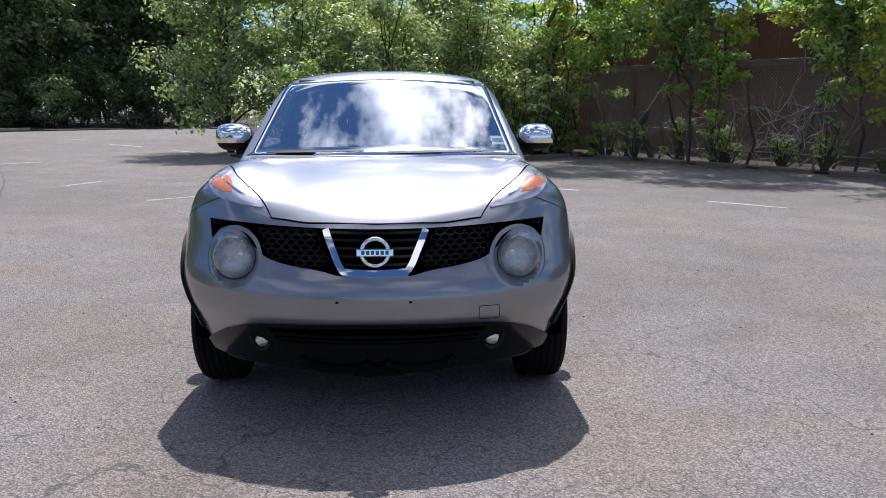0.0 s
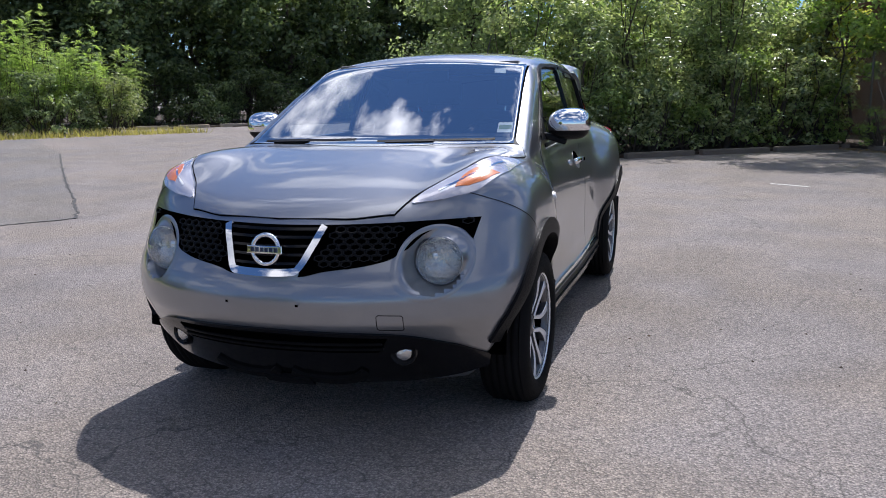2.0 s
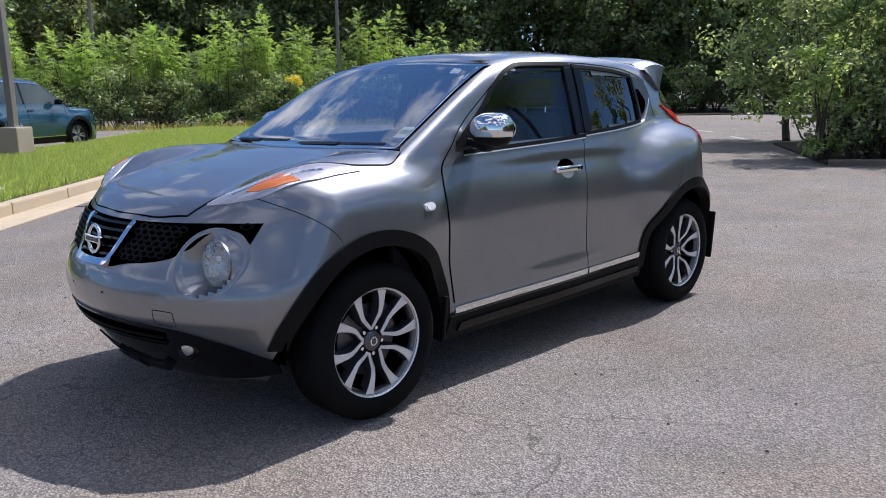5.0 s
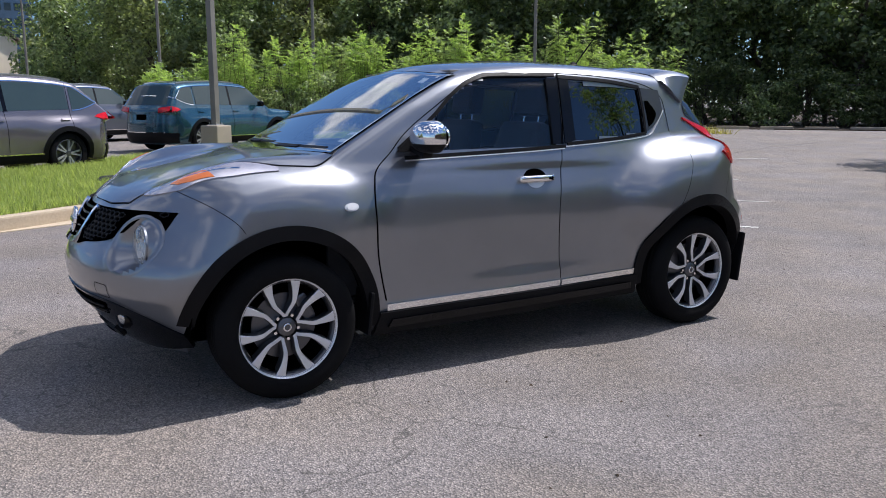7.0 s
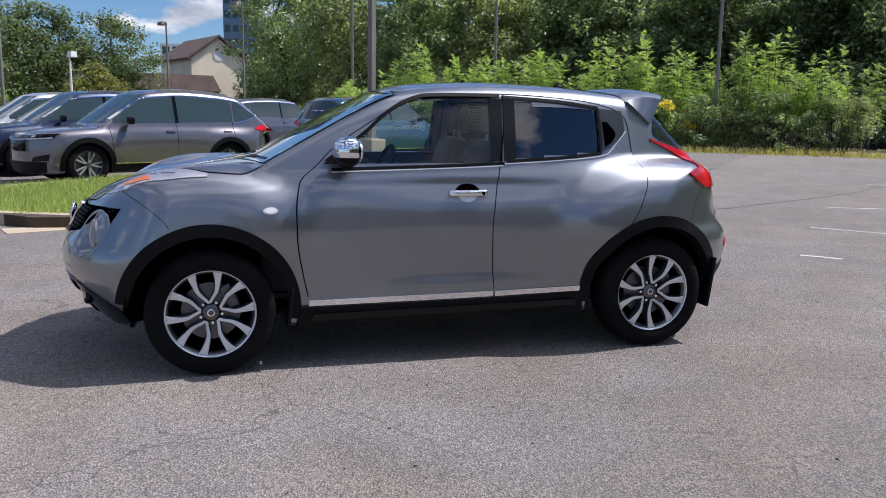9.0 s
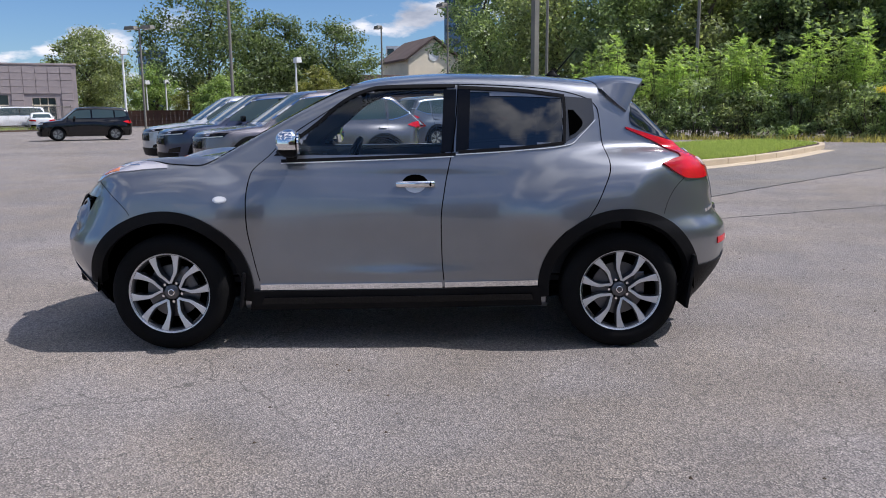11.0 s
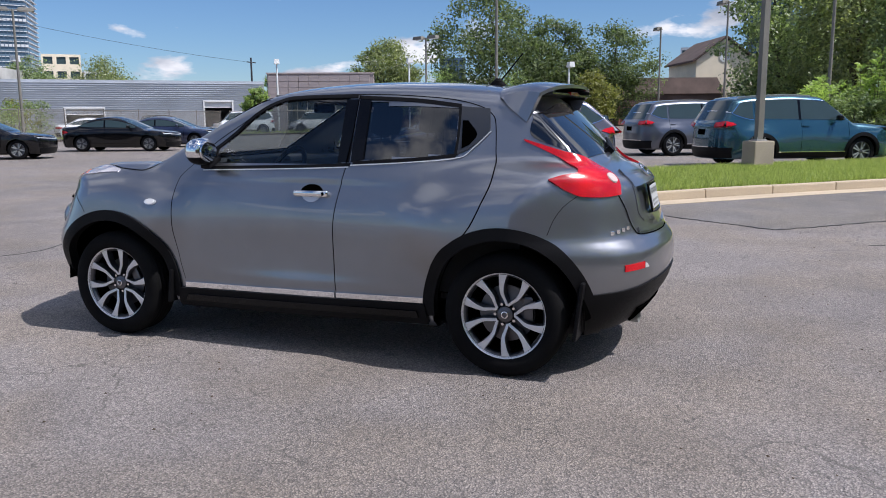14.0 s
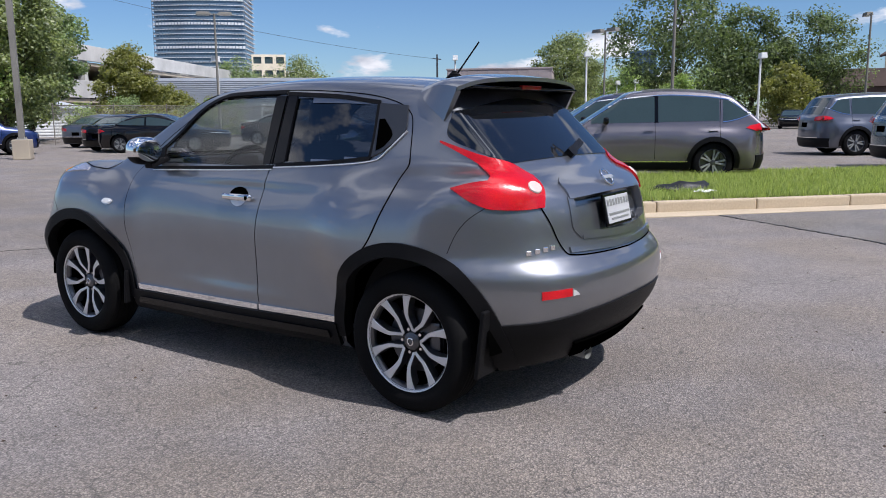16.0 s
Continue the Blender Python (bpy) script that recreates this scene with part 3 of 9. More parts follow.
class Hatch(Shape):
    """The small crossover in the middle of the lot."""

    def __init__(self):
        self.width = spline([0.16, 0.26, 0.36, 0.5, 0.68, 0.84, 0.96, 1.06, 1.14], [0.74, 0.785, 0.803, 0.814, 0.818, 0.806, 0.782, 0.745, 0.70])
        self.deck = spline([-2.1, -1.93, -1.82, -1.65, -1.35, -1.02, -0.5, 0.3, 1.0, 1.45, 1.72, 1.88, 2.05],
                           [0.79, 0.872, 0.92, 0.975, 1.04, 1.085, 1.09, 1.11, 1.165, 1.14, 1.075, 1.0, 0.93])
        self.roof = spline([-0.5, -0.28, 0.0, 0.35, 0.75, 1.1, 1.5], [1.44, 1.507, 1.545, 1.56, 1.55, 1.52, 1.465])
        self.nose = spline([0.15, 0.24, 0.34, 0.45, 0.51, 0.58, 0.64, 0.69, 0.77, 0.85, 0.92], [-1.82, -1.89, -1.975, -2.045, -2.075, -2.08, -2.062, -2.03, -1.985, -1.945, -1.905])
        self.tail = spline([0.2, 0.32, 0.45, 0.58, 0.65, 0.69, 0.73, 0.79, 0.9, 1.0, 1.1], [1.82, 1.92, 2.0, 2.028, 2.018, 1.992, 1.958, 1.938, 1.915, 1.88, 1.80])

    def solid(self, x, y, z):
        x = np.abs(x)
        w = self.width(z)
        w = w + 0.07 * np.exp(-(((y + 1.40) / 0.57) ** 2 + ((z - 0.77) / 0.31) ** 2) ** 3) + 0.090 * np.exp(-(((y - 1.33) / 0.60) ** 2 + ((z - 0.77) / 0.315) ** 2) ** 3)
        w = w + 0.012 / (1 + np.exp((z - 0.452) / 0.010)) * bell(y, 0.05, 0.62) ** 2
        w = w - 0.014 * bell(y, 0.0, 0.6) * bell(z, 0.62, 0.2) - 0.02 * bell(y, 0.15, 0.55) * bell(z, 0.98, 0.12)
        top = self.deck(y) - 0.055 * x ** 2 + 0.06 * bell(y, -1.45, 0.32) * bell(x, 0.66, 0.15)
        front = self.nose(z) + 0.42 * x ** 2 + 0.24 * x ** 6
        back = self.tail(z) - 0.25 * x ** 2 - 0.75 * x ** 6
        low = smax(x - w, z - top, 0.12)
        low = smax(low, (front - y) * 0.8, 0.07)
        low = smax(low, (y - back) * 0.8, 0.035)
        low = smax(low, 0.21 - z, 0.05)
        g = 0.738 - 0.29 * (z - 1.07) - 0.12 * np.clip(z - 1.2, 0, 1) ** 2 - 0.10 * np.clip(y - 0.5, 0, 2) ** 2
        roof = self.roof(y) - 0.11 * x ** 2 - 0.12 * x ** 4
        screen = -1.03 + (z - 1.08) * 1.83 + 0.10 * x ** 2
        rear = 1.74 - (z - 1.05) * 1.02 - 0.16 * x ** 2
        up = smax(x - g, z - roof, 0.07)
        up = smax(up, (screen - y) * 0.48, 0.035)
        up = smax(up, (y - rear) * 0.7, 0.05)
        up = smax(up, 1.0 - z, 0.02)
        return smin(low, up, 0.03)


class Parked(Shape):
    """Any other vehicle, from a few sizes."""

    def __init__(self, length, wide, high, belt, hood, cowl, roof0, roof1, rear_top, rear_low, boot=None, clear=0.22, bluff=0.3):
        self.a, self.b, self.w, self.h, self.belt = -length / 2, length / 2, wide / 2, high, belt
        self.cowl, self.roof0, self.roof1, self.rear_top, self.rear_low, self.clear = cowl, roof0, roof1, rear_top, rear_low, clear
        tail_z = boot or belt
        self.deck = spline([self.a - 0.1, self.a + 0.06, self.a + 0.28, self.a + 0.7, cowl, 0.0, rear_low - 0.1, self.b - 0.1, self.b + 0.1], [hood - 0.36, hood - 0.22, hood - 0.10, hood - 0.03, belt - 0.02, belt, max(belt, tail_z), tail_z - 0.01, tail_z - 0.12])
        self.width = spline([clear - 0.05, clear + 0.12, 0.6, 0.85, belt], [0.88, 0.955, 1.0, 0.985, 0.90])
        self.roof = spline([roof0 - 0.4, roof0, (roof0 + roof1) / 2, roof1, rear_top + 0.2], [high - 0.14, high - 0.05, high, high - 0.035, high - 0.13])
        self.bluff = bluff

    def solid(self, x, y, z):
        x = np.abs(x)
        w = self.w * self.width(z) - 0.04 * np.clip(np.abs(y) / self.b - 0.55, 0, 1) ** 2 * 4 * self.w * 0.5
        for wy in (-0.29 * (self.b - self.a), 0.29 * (self.b - self.a)):
            w = w + 0.032 * np.exp(-(((y - wy) / 0.60) ** 2 + ((z - 0.70) / 0.30) ** 2) ** 2)
        w = w - 0.018 * bell(z, 0.58, 0.14) * bell(y, 0.0, 0.9)
        front = self.a + 0.03 + self.bluff * x ** 2 + 0.35 * x ** 6 + 0.10 * np.clip(z - 0.65, 0, 1) + 0.3 * np.clip(0.42 - z, 0, 1)
        back = self.b - 0.02 - 0.16 * x ** 2 - 0.35 * x ** 6 - 0.10 * np.clip(z - 0.75, 0, 1) - 0.35 * np.clip(0.42 - z, 0, 1)
        low = smax(x - w, z - (self.deck(y) - 0.05 * x ** 2), 0.09)
        low = smax(low, (front - y) * 0.8, 0.08)
        low = smax(low, (y - back) * 0.8, 0.06)
        low = smax(low, self.clear - z, 0.04)
        g = self.w * 0.90 - 0.27 * (z - self.belt)
        k1 = (self.roof0 - self.cowl) / (self.h - 0.06 - self.belt)
        k2 = (self.rear_low - self.rear_top) / (self.h - 0.08 - self.belt)
        up = smax(x - g, z - (self.roof(y) - 0.08 * x ** 2 - 0.08 * x ** 4), 0.08)
        up = smax(up, (self.cowl + (z - self.belt) * k1 + 0.12 * x ** 2 - y) * 0.5, 0.04)
        up = smax(up, (y - (self.rear_low - (z - self.belt) * k2 - 0.10 * x ** 2)) * 0.7, 0.05)
        up = smax(up, self.belt - 0.12 - z, 0.02)
        return smin(low, up, 0.03)


# ---- mesh tools ----
def mesh_of(name, verts, faces, material, smooth=False):
    me = bpy.data.meshes.new(name)
    me.from_pydata([tuple(map(float, v)) for v in verts], [], [tuple(map(int, f)) for f in faces])
    me.materials.append(material)
    if smooth:
        me.polygons.foreach_set("use_smooth", [True] * len(me.polygons))
        me.update()
        me.set_sharp_from_angle(angle=radians(48))
    me.update()
    return me


def put(name, data, parent=None, label="", m=None, kind="", category="", group=""):
    ob = new(name, data)
    if parent is not None:
        ob.parent = parent
    if m is not None:
        ob.matrix_basis = m
    return tagged(ob, label, category, group, kind)


def part(name, bm, material, parent, label="", m=None, smooth=False):
    """One mesh object from a bmesh, under a thing or a part."""
    me = bpy.data.meshes.new(name)
    bm.to_mesh(me)
    bm.free()
    me.materials.append(material)
    if smooth:
        me.polygons.foreach_set("use_smooth", [True] * len(me.polygons))
    return put(name, me, parent, label, m)


def thing(name, label, category, m=None, group="", kind=""):
    ob = new(name)
    ob.empty_display_size = 0.2
    if m is not None:
        ob.matrix_basis = m
    return tagged(ob, label, category, group, kind)


def box(bm, size, at=(0, 0, 0), bevel=0.0, turn=None, taper=1.0):
    """Adds a box, bevelled and narrowed to its top if wanted."""
    made = bmesh.ops.create_cube(bm, size=1.0)["verts"]
    for v in made:
        k = taper if v.co.z > 0 else 1.0
        v.co = Vector((v.co.x * size[0] * k, v.co.y * size[1] * k, v.co.z * size[2]))
    if bevel:
        edges = {e for v in made for e in v.link_edges}
        made = list({v for f in bmesh.ops.bevel(bm, geom=list(edges), offset=bevel, segments=2, profile=0.6, affect="EDGES")["faces"] for v in f.verts} | set(v for v in made if v.is_valid))
    mtx = Matrix.Translation(at) @ (turn or Matrix.Identity(4))
    bmesh.ops.transform(bm, matrix=mtx, verts=made)
    return made


def rod(bm, a, b, r0, r1=None, sides=12):
    """Adds a tapered rod from a to b."""
    a, b = Vector(a), Vector(b)
    way = b - a
    m = Matrix.Translation((a + b) / 2) @ way.to_track_quat("Z", "Y").to_matrix().to_4x4()
    bmesh.ops.create_cone(bm, cap_ends=True, segments=sides, radius1=r0, radius2=r0 if r1 is None else r1, depth=way.length, matrix=m)


def lathe(profile, sides=48, axis="x", arc=2 * math.pi):
    """Verts and faces of (radius, along) turned about an axis through the origin."""
    verts, faces = [], []
    n = len(profile)
    full = abs(arc - 2 * math.pi) < 1e-6
    count = sides if full else sides + 1
    for s in range(count):
        a = arc * s / sides
        for r, h in profile:
            verts.append((h, r * math.cos(a), r * math.sin(a)) if axis == "x" else (r * math.cos(a), r * math.sin(a), h) if axis == "z" else (r * math.cos(a), h, r * math.sin(a)))
    for s in range(sides):
        t = (s + 1) % count
        for k in range(n - 1):
            faces.append((s * n + k, t * n + k, t * n + k + 1, s * n + k + 1))
    return verts, faces


def resample(points, n):
    p = np.array(points, float)
    if len(p) > 2:
        t = np.r_[0, np.cumsum(np.linalg.norm(np.diff(p, axis=0), axis=1))]
        s = np.linspace(0, t[-1], n)
        return np.stack([spline(t, p[:, k])(s) for k in range(p.shape[1])], 1)
    return p[0] + np.linspace(0, 1, n)[:, None] * (p[1] - p[0])


def coons(bottom, top, left, right, nu, nv):
    """A grid that fills four edges (bottom and top run one way, left and right from bottom to top)."""
    B, T, L, R = resample(bottom, nu), resample(top, nu), resample(left, nv), resample(right, nv)
    u, v = np.linspace(0, 1, nu)[None, :, None], np.linspace(0, 1, nv)[:, None, None]
    return ((1 - v) * B[None] + v * T[None] + (1 - u) * L[:, None] + u * R[:, None]
            - (1 - u) * (1 - v) * B[0] - u * (1 - v) * B[-1] - (1 - u) * v * T[0] - u * v * T[-1])


def grid_faces(nu, nv, base=0):
    return [(base + j * nu + i, base + j * nu + i + 1, base + (j + 1) * nu + i + 1, base + (j + 1) * nu + i) for j in range(nv - 1) for i in range(nu - 1)]


def skin(shape, face, grid, lift=0.003, thick=0.012, mirror=False):
    """A panel that follows a body's skin over a grid of flat places, lifted off it, with a rim of its own thickness."""
    nv, nu = grid.shape[:2]
    p = shape.on(face, grid.reshape(-1, 2))
    n = shape.normal(p)
    a, b = p + n * lift, p + n * (lift - thick)
    faces = grid_faces(nu, nv)
    rim = [i for i in range(nu)] + [j * nu + nu - 1 for j in range(1, nv)] + [(nv - 1) * nu + i for i in range(nu - 2, -1, -1)] + [j * nu for j in range(nv - 2, 0, -1)]
    off = nu * nv
    verts = np.r_[a, b[rim]]
    k = len(rim)
    faces += [(rim[(i + 1) % k], rim[i], off + i, off + (i + 1) % k) for i in range(k)]
    # keep the panel facing out
    f = faces[0]
    if np.dot(np.cross(verts[f[1]] - verts[f[0]], verts[f[2]] - verts[f[0]]), n[0]) < 0:
        faces = [q[::-1] for q in faces]
    if mirror:
        verts = verts * (-1, 1, 1)
        faces = [q[::-1] for q in faces]
    return verts, faces


def ribbon(shape, face, path, wide=0.006, lift=0.0015, n=60, mirror=False):
    """A narrow strip laid along a line of a body's skin."""
    q = resample(path, n)
    p = shape.on(face, q)
    nn = shape.normal(p)
    t = np.gradient(p, axis=0)
    t /= np.linalg.norm(t, axis=1, keepdims=True) + 1e-9
    s = np.cross(nn, t) * wide / 2
    verts = np.concatenate([p - s + nn * lift, p + s + nn * lift])
    faces = [(i, i + 1, n + i + 1, n + i) for i in range(n - 1)]
    f = faces[0]
    if np.dot(np.cross(verts[f[1]] - verts[f[0]], verts[f[2]] - verts[f[0]]), nn[0]) < 0:
        faces = [g[::-1] for g in faces]
    if mirror:
        verts = verts * (-1, 1, 1)
        faces = [g[::-1] for g in faces]
    return verts, faces


def shell(shape, spine=(-1.1, 1.2, 0.72), around=180, along=150, cap=46, cut=None):
    """The skin of a body all round, as verts and faces; cut(centres) says which faces to leave out."""
    y0, y1, z0 = spine
    th = np.linspace(0, 2 * np.pi, around, endpoint=False)
    ring = np.stack([np.sin(th), np.zeros(around), np.cos(th)], 1)
    starts, ways = [], []
    for a in np.linspace(0, np.pi / 2, cap, endpoint=False)[1:]:
        starts.append((0, y0, z0)), ways.append(ring * np.sin(a) + np.array((0, -np.cos(a), 0)))
    for y in np.linspace(y0, y1, along):
        starts.append((0, y, z0)), ways.append(ring)
    for a in np.linspace(np.pi / 2, 0, cap, endpoint=False)[1:]:
        starts.append((0, y1, z0)), ways.append(ring * np.sin(a) + np.array((0, np.cos(a), 0)))
    start = np.repeat(np.array(starts, float), around, 0)
    way = np.concatenate(ways)
    verts = start + way * shape.march(start, way, 1.9)[:, None]
    rows = len(starts)
    i, j = np.meshgrid(np.arange(around), np.arange(rows - 1))
    a, b = j * around + i, j * around + (i + 1) % around
    faces = np.stack([a, b, b + around, a + around], -1).reshape(-1, 4)
    if cut is not None:
        faces = faces[~cut(verts[faces].mean(1))]
    faces = [tuple(f) for f in faces]
    if cut is None or not cut(np.array([[0, verts[:around, 1].min(), z0]]))[0]:
        faces.append(tuple(range(around))[::-1])
    faces.append(tuple(range((rows - 1) * around, rows * around)))
    f = np.array(faces[len(faces) // 2][:3])
    q = verts[f]
    if np.dot(np.cross(q[1] - q[0], q[2] - q[0]), q[0] - (0, q[0][1], z0)) < 0:
        faces = [g[::-1] for g in faces]
    return verts, faces


def inside(poly, yz):
    """Which points lie within a flat outline."""
    poly, r = np.array(poly, float), np.zeros(len(yz), bool)
    x, y = yz.T
    for (x0, y0), (x1, y1) in zip(poly, np.roll(poly, -1, 0)):
        hit = (y0 > y) != (y1 > y)
        r ^= hit & (x < (x1 - x0) * (y - y0) / (y1 - y0 + 1e-12) + x0)
    return r


def fast_mesh(name, verts, faces, material):
    """A mesh from arrays, all faces with the same number of corners."""
    me = bpy.data.meshes.new(name)
    n, k = faces.shape
    me.vertices.add(len(verts))
    me.vertices.foreach_set("co", np.ascontiguousarray(verts, np.float32).ravel())
    me.loops.add(n * k)
    me.loops.foreach_set("vertex_index", np.ascontiguousarray(faces, np.int32).ravel())
    me.polygons.add(n)
    me.polygons.foreach_set("loop_start", np.arange(0, n * k, k, dtype=np.int32))
    me.materials.append(material)
    me.update(calc_edges=True)
    return me


# ---- ground and edges ----
def lot(u, v, z=0.0):
    """A place in the lot's own grid: u across it, v along it."""
    return Vector((0.82 * u - 0.57 * v, 0.57 * u + 0.82 * v, z))


def slab(name, outline, z0, z1, material, parent=None, label="", kind="structure", category=""):
    """A flat prism over an outline."""
    bm = bmesh.new()
    vs = [bm.verts.new((x, y, z1)) for x, y in outline]
    f = bm.faces.new(vs)
    if f.normal.z < 0 or sum((a.co.x * b.co.y - b.co.x * a.co.y) for a, b in zip(vs, vs[1:] + vs[:1])) < 0:
        bmesh.ops.reverse_faces(bm, faces=[f])
    ex = bmesh.ops.extrude_face_region(bm, geom=[f])
    for g in ex["geom"]:
        if isinstance(g, bmesh.types.BMVert):
            g.co.z = z0
    bmesh.ops.recalc_face_normals(bm, faces=bm.faces)
    ob = part(name, bm, material, parent, label)
    return tagged(ob, kind=kind, category=category)


bm = bmesh.new()
bmesh.ops.create_grid(bm, x_segments=2, y_segments=2, size=1500)
tagged(part("ground", bm, M["asphalt"], None, "worn pale grey asphalt of a large parking lot"), category="ground", kind="structure")

KERB = [(-5.55, -3.9), (-5.0, -3.3), (-4.95, -2.6), (-5.35, -1.95), (-6.8, -0.42), (-9.6, 2.2), (-12.6, 5.25), (-15.7, 8.45), (-19.4, 11.3), (-22.4, 13.2), (-24.0, 13.6), (-25.4, 12.8), (-25.6, 11.3)]
KERB_BACK = [(-24.0, 9.4), (-19.0, 5.2), (-15.5, 1.6), (-10.6, -3.1), (-8.4, -5.0), (-6.8, -4.9)]
island = slab("grass_island", KERB + KERB_BACK, -0.05, 0.13, M["soil"], label="raised soil bed of the grass island", category="ground")


def strip_pieces(name, path, wide, high, length, material, parent, gap=0.012, closed=False, sunk=0.03, lean=0.0):
    """A row of kerb stones along a line, each a bevelled block with a joint to the next."""
    p = np.array(path + [path[0]] if closed else path, float)
    t = np.r_[0, np.cumsum(np.linalg.norm(np.diff(p, axis=0), axis=1))]
    made, s = [], 0.0
    at = lambda d: np.array([np.interp(d, t, p[:, k]) for k in (0, 1)])  # noqa: E731
    while s < t[-1] - 0.15:
        e = min(s + length, t[-1])
        a, b = at(s + gap / 2), at(e - gap / 2)
        d = b - a
        bm = bmesh.new()
        box(bm, (np.linalg.norm(d), wide, high + sunk), (0, 0, (high - sunk) / 2), bevel=min(0.025, high * 0.3))
        m = Matrix.Translation((*((a + b) / 2), random.uniform(-0.004, 0.004))) @ Matrix.Rotation(math.atan2(d[1], d[0]), 4, "Z") @ Matrix.Rotation(random.uniform(-lean, lean), 4, "Z")
        made.append(part(name, bm, material, parent, m=m))
        s = e
    return made


def smooth_line(points, n):
    return [tuple(q) for q in resample(points, n)]


kerb_line = smooth_line(KERB, 90)
kerb_thing = thing("kerb", "pale tan concrete kerb round the grass island", "kerb", kind="structure")
strip_pieces("kerb_stone", kerb_line, 0.17, 0.15, 1.5, M["kerb"], kerb_thing)
strip_pieces("kerb_stone", smooth_line([KERB[-1]] + KERB_BACK + [KERB[0]], 60), 0.17, 0.15, 1.5, M["kerb"], kerb_thing)
gutter = thing("gutter", "flat concrete gutter pan along the kerb", "gutter", kind="structure")
ahead = np.gradient(np.array(kerb_line), axis=0)
ahead /= np.linalg.norm(ahead, axis=1, keepdims=True)
pan = [(x + 0.31 * d[1], y - 0.31 * d[0]) for (x, y), d in zip(kerb_line[2:70], ahead[2:70])]
strip_pieces("gutter_slab", pan, 0.44, 0.008, 3.0, M["kerb"], gutter, sunk=0.02)

# newer blacktop along the island, with a sealed joint
slab("asphalt_patch", [(-7.15, 0.25), (-6.3, 1.5), (-5.42, 2.72), (-6.15, 3.5), (-9.2, 6.5), (-15.0, 12.4), (-22.0, 18.5), (-30.0, 25.0), (-32.0, 22.0), (-22.6, 13.55), (-15.9, 8.75), (-9.8, 2.5)], -0.02, 0.004, M["dark_asphalt"],
     label="darker newer strip of asphalt along the kerb", category="road")


def flat_line(name, path, wide, z, material, label, category, wobble=0.0, n=None):
    """A thin raised line on the ground: paint, sealant or a crack."""
    q = resample(path, n or max(2, len(path) * 12))
    t = np.gradient(q, axis=0)
    t /= np.linalg.norm(t, axis=1, keepdims=True)
    s = np.stack([-t[:, 1], t[:, 0]], 1)
    rng = np.random.default_rng(len(path) + int(abs(path[0][0]) * 10))
    w = wide / 2 * (1 + wobble * rng.uniform(-0.8, 0.8, len(q)))[:, None]
    q = q + s * (rng.normal(0, wobble * wide * 0.8, len(q))[:, None])
    k = len(q)
    top = np.r_[np.c_[q - s * w, np.full(k, z)], np.c_[q + s * w, np.full(k, z)]]
    verts = np.r_[top, top - (0, 0, z + 0.01)]
    faces = [(i, i + 1, k + i + 1, k + i) for i in range(k - 1)] + [(2 * k + i, 2 * k + i + 1, i + 1, i) for i in range(k - 1)] + [(k + i, k + i + 1, 3 * k + i + 1, 3 * k + i) for i in range(k - 1)]
    return put(name, mesh_of(name, verts, faces, material), label=label, category=category, kind="structure")


M["seal"] = mat("joint_sealant", (0.03, 0.03, 0.03), 0.7, 0, 0.3, 8, 0.2, 80)
flat_line("asphalt_joint", [(-7.15, 0.25), (-6.3, 1.5), (-5.42, 2.72)], 0.035, 0.006, M["seal"], "dark sealed joint in the asphalt", "crack", 0.5, 60)
flat_line("asphalt_joint", [(-5.42, 2.72), (-6.15, 3.5), (-9.2, 6.5), (-15.0, 12.4)], 0.035, 0.006, M["seal"], "dark sealed joint in the asphalt", "crack", 0.5, 120)
flat_line("asphalt_crack", [(0.6, -5.3), (-0.5, -4.85), (-1.4, -4.45), (-3.0, -5.4), (-4.9, -6.85), (-9.2, -9.2), (-16, -12.2)], 0.014, 0.003, M["seal"], "long hair crack in the asphalt", "crack", 0.8, 160)
flat_line("asphalt_crack", [(-4.5, 3.6), (-7.5, 10.0), (-10.5, 15.0), (-13.0, 22.0)], 0.016, 0.003, M["seal"], "long hair crack in the asphalt", "crack", 0.8, 120)

# parking lines
for a, b in [((-13.2, 25.9), (-11.9, 24.9)), ((-9.8, 21.6), (-8.3, 20.2)), ((-6.9, 18.4), (-5.75, 17.0)), ((2.30, 7.65), (2.75, 7.29)), ((4.25, 5.85), (5.05, 5.05)), ((-5.6, 8.1), (-5.3, 8.9)), ((-3.6, 6.1), (-2.9, 6.7)), ((-1.80, 4.48), (-1.50, 4.74)), ((-9.5, 12.5), (-8.4, 13.6))]:
    flat_line("parking_line", [a, b], 0.07 if abs(a[0]) < 6 else 0.10, 0.004, M["stripe"], "worn white parking line on asphalt", "parking line", 0.15, 24)

# bed of litter and soil behind the kerbs of the wooded edges
slab("planting_bed", [tuple(lot(*c)[:2]) for c in [(4.9, 10.15), (12.45, 10.15), (12.45, -12), (60, -12), (60, 90), (13, 90), (13, 34), (9.5, 18), (5.2, 15.5)]], -0.05, 0.05, M["soil"], label="bare soil with dead leaves under the bushes", category="ground")
slab("wooded_bed", [tuple(lot(*c)[:2]) for c in [(12.9, 39), (12.9, 120), (-110, 120), (-110, 60), (-40, 42), (-20, 37.6), (-5, 37.2)]], -0.05, 0.05, M["soil"], label="bare soil with dead leaves under the trees", category="ground")
stop_line = thing("timber_edge", "low weathered concrete edging along the bushes", "edging", kind="structure")
strip_pieces("edging_block", [tuple(lot(4.8, 10.0)[:2]), tuple(lot(12.3, 10.0)[:2])], 0.16, 0.11, 1.8, M["edging"], stop_line, gap=0.2, lean=0.05)
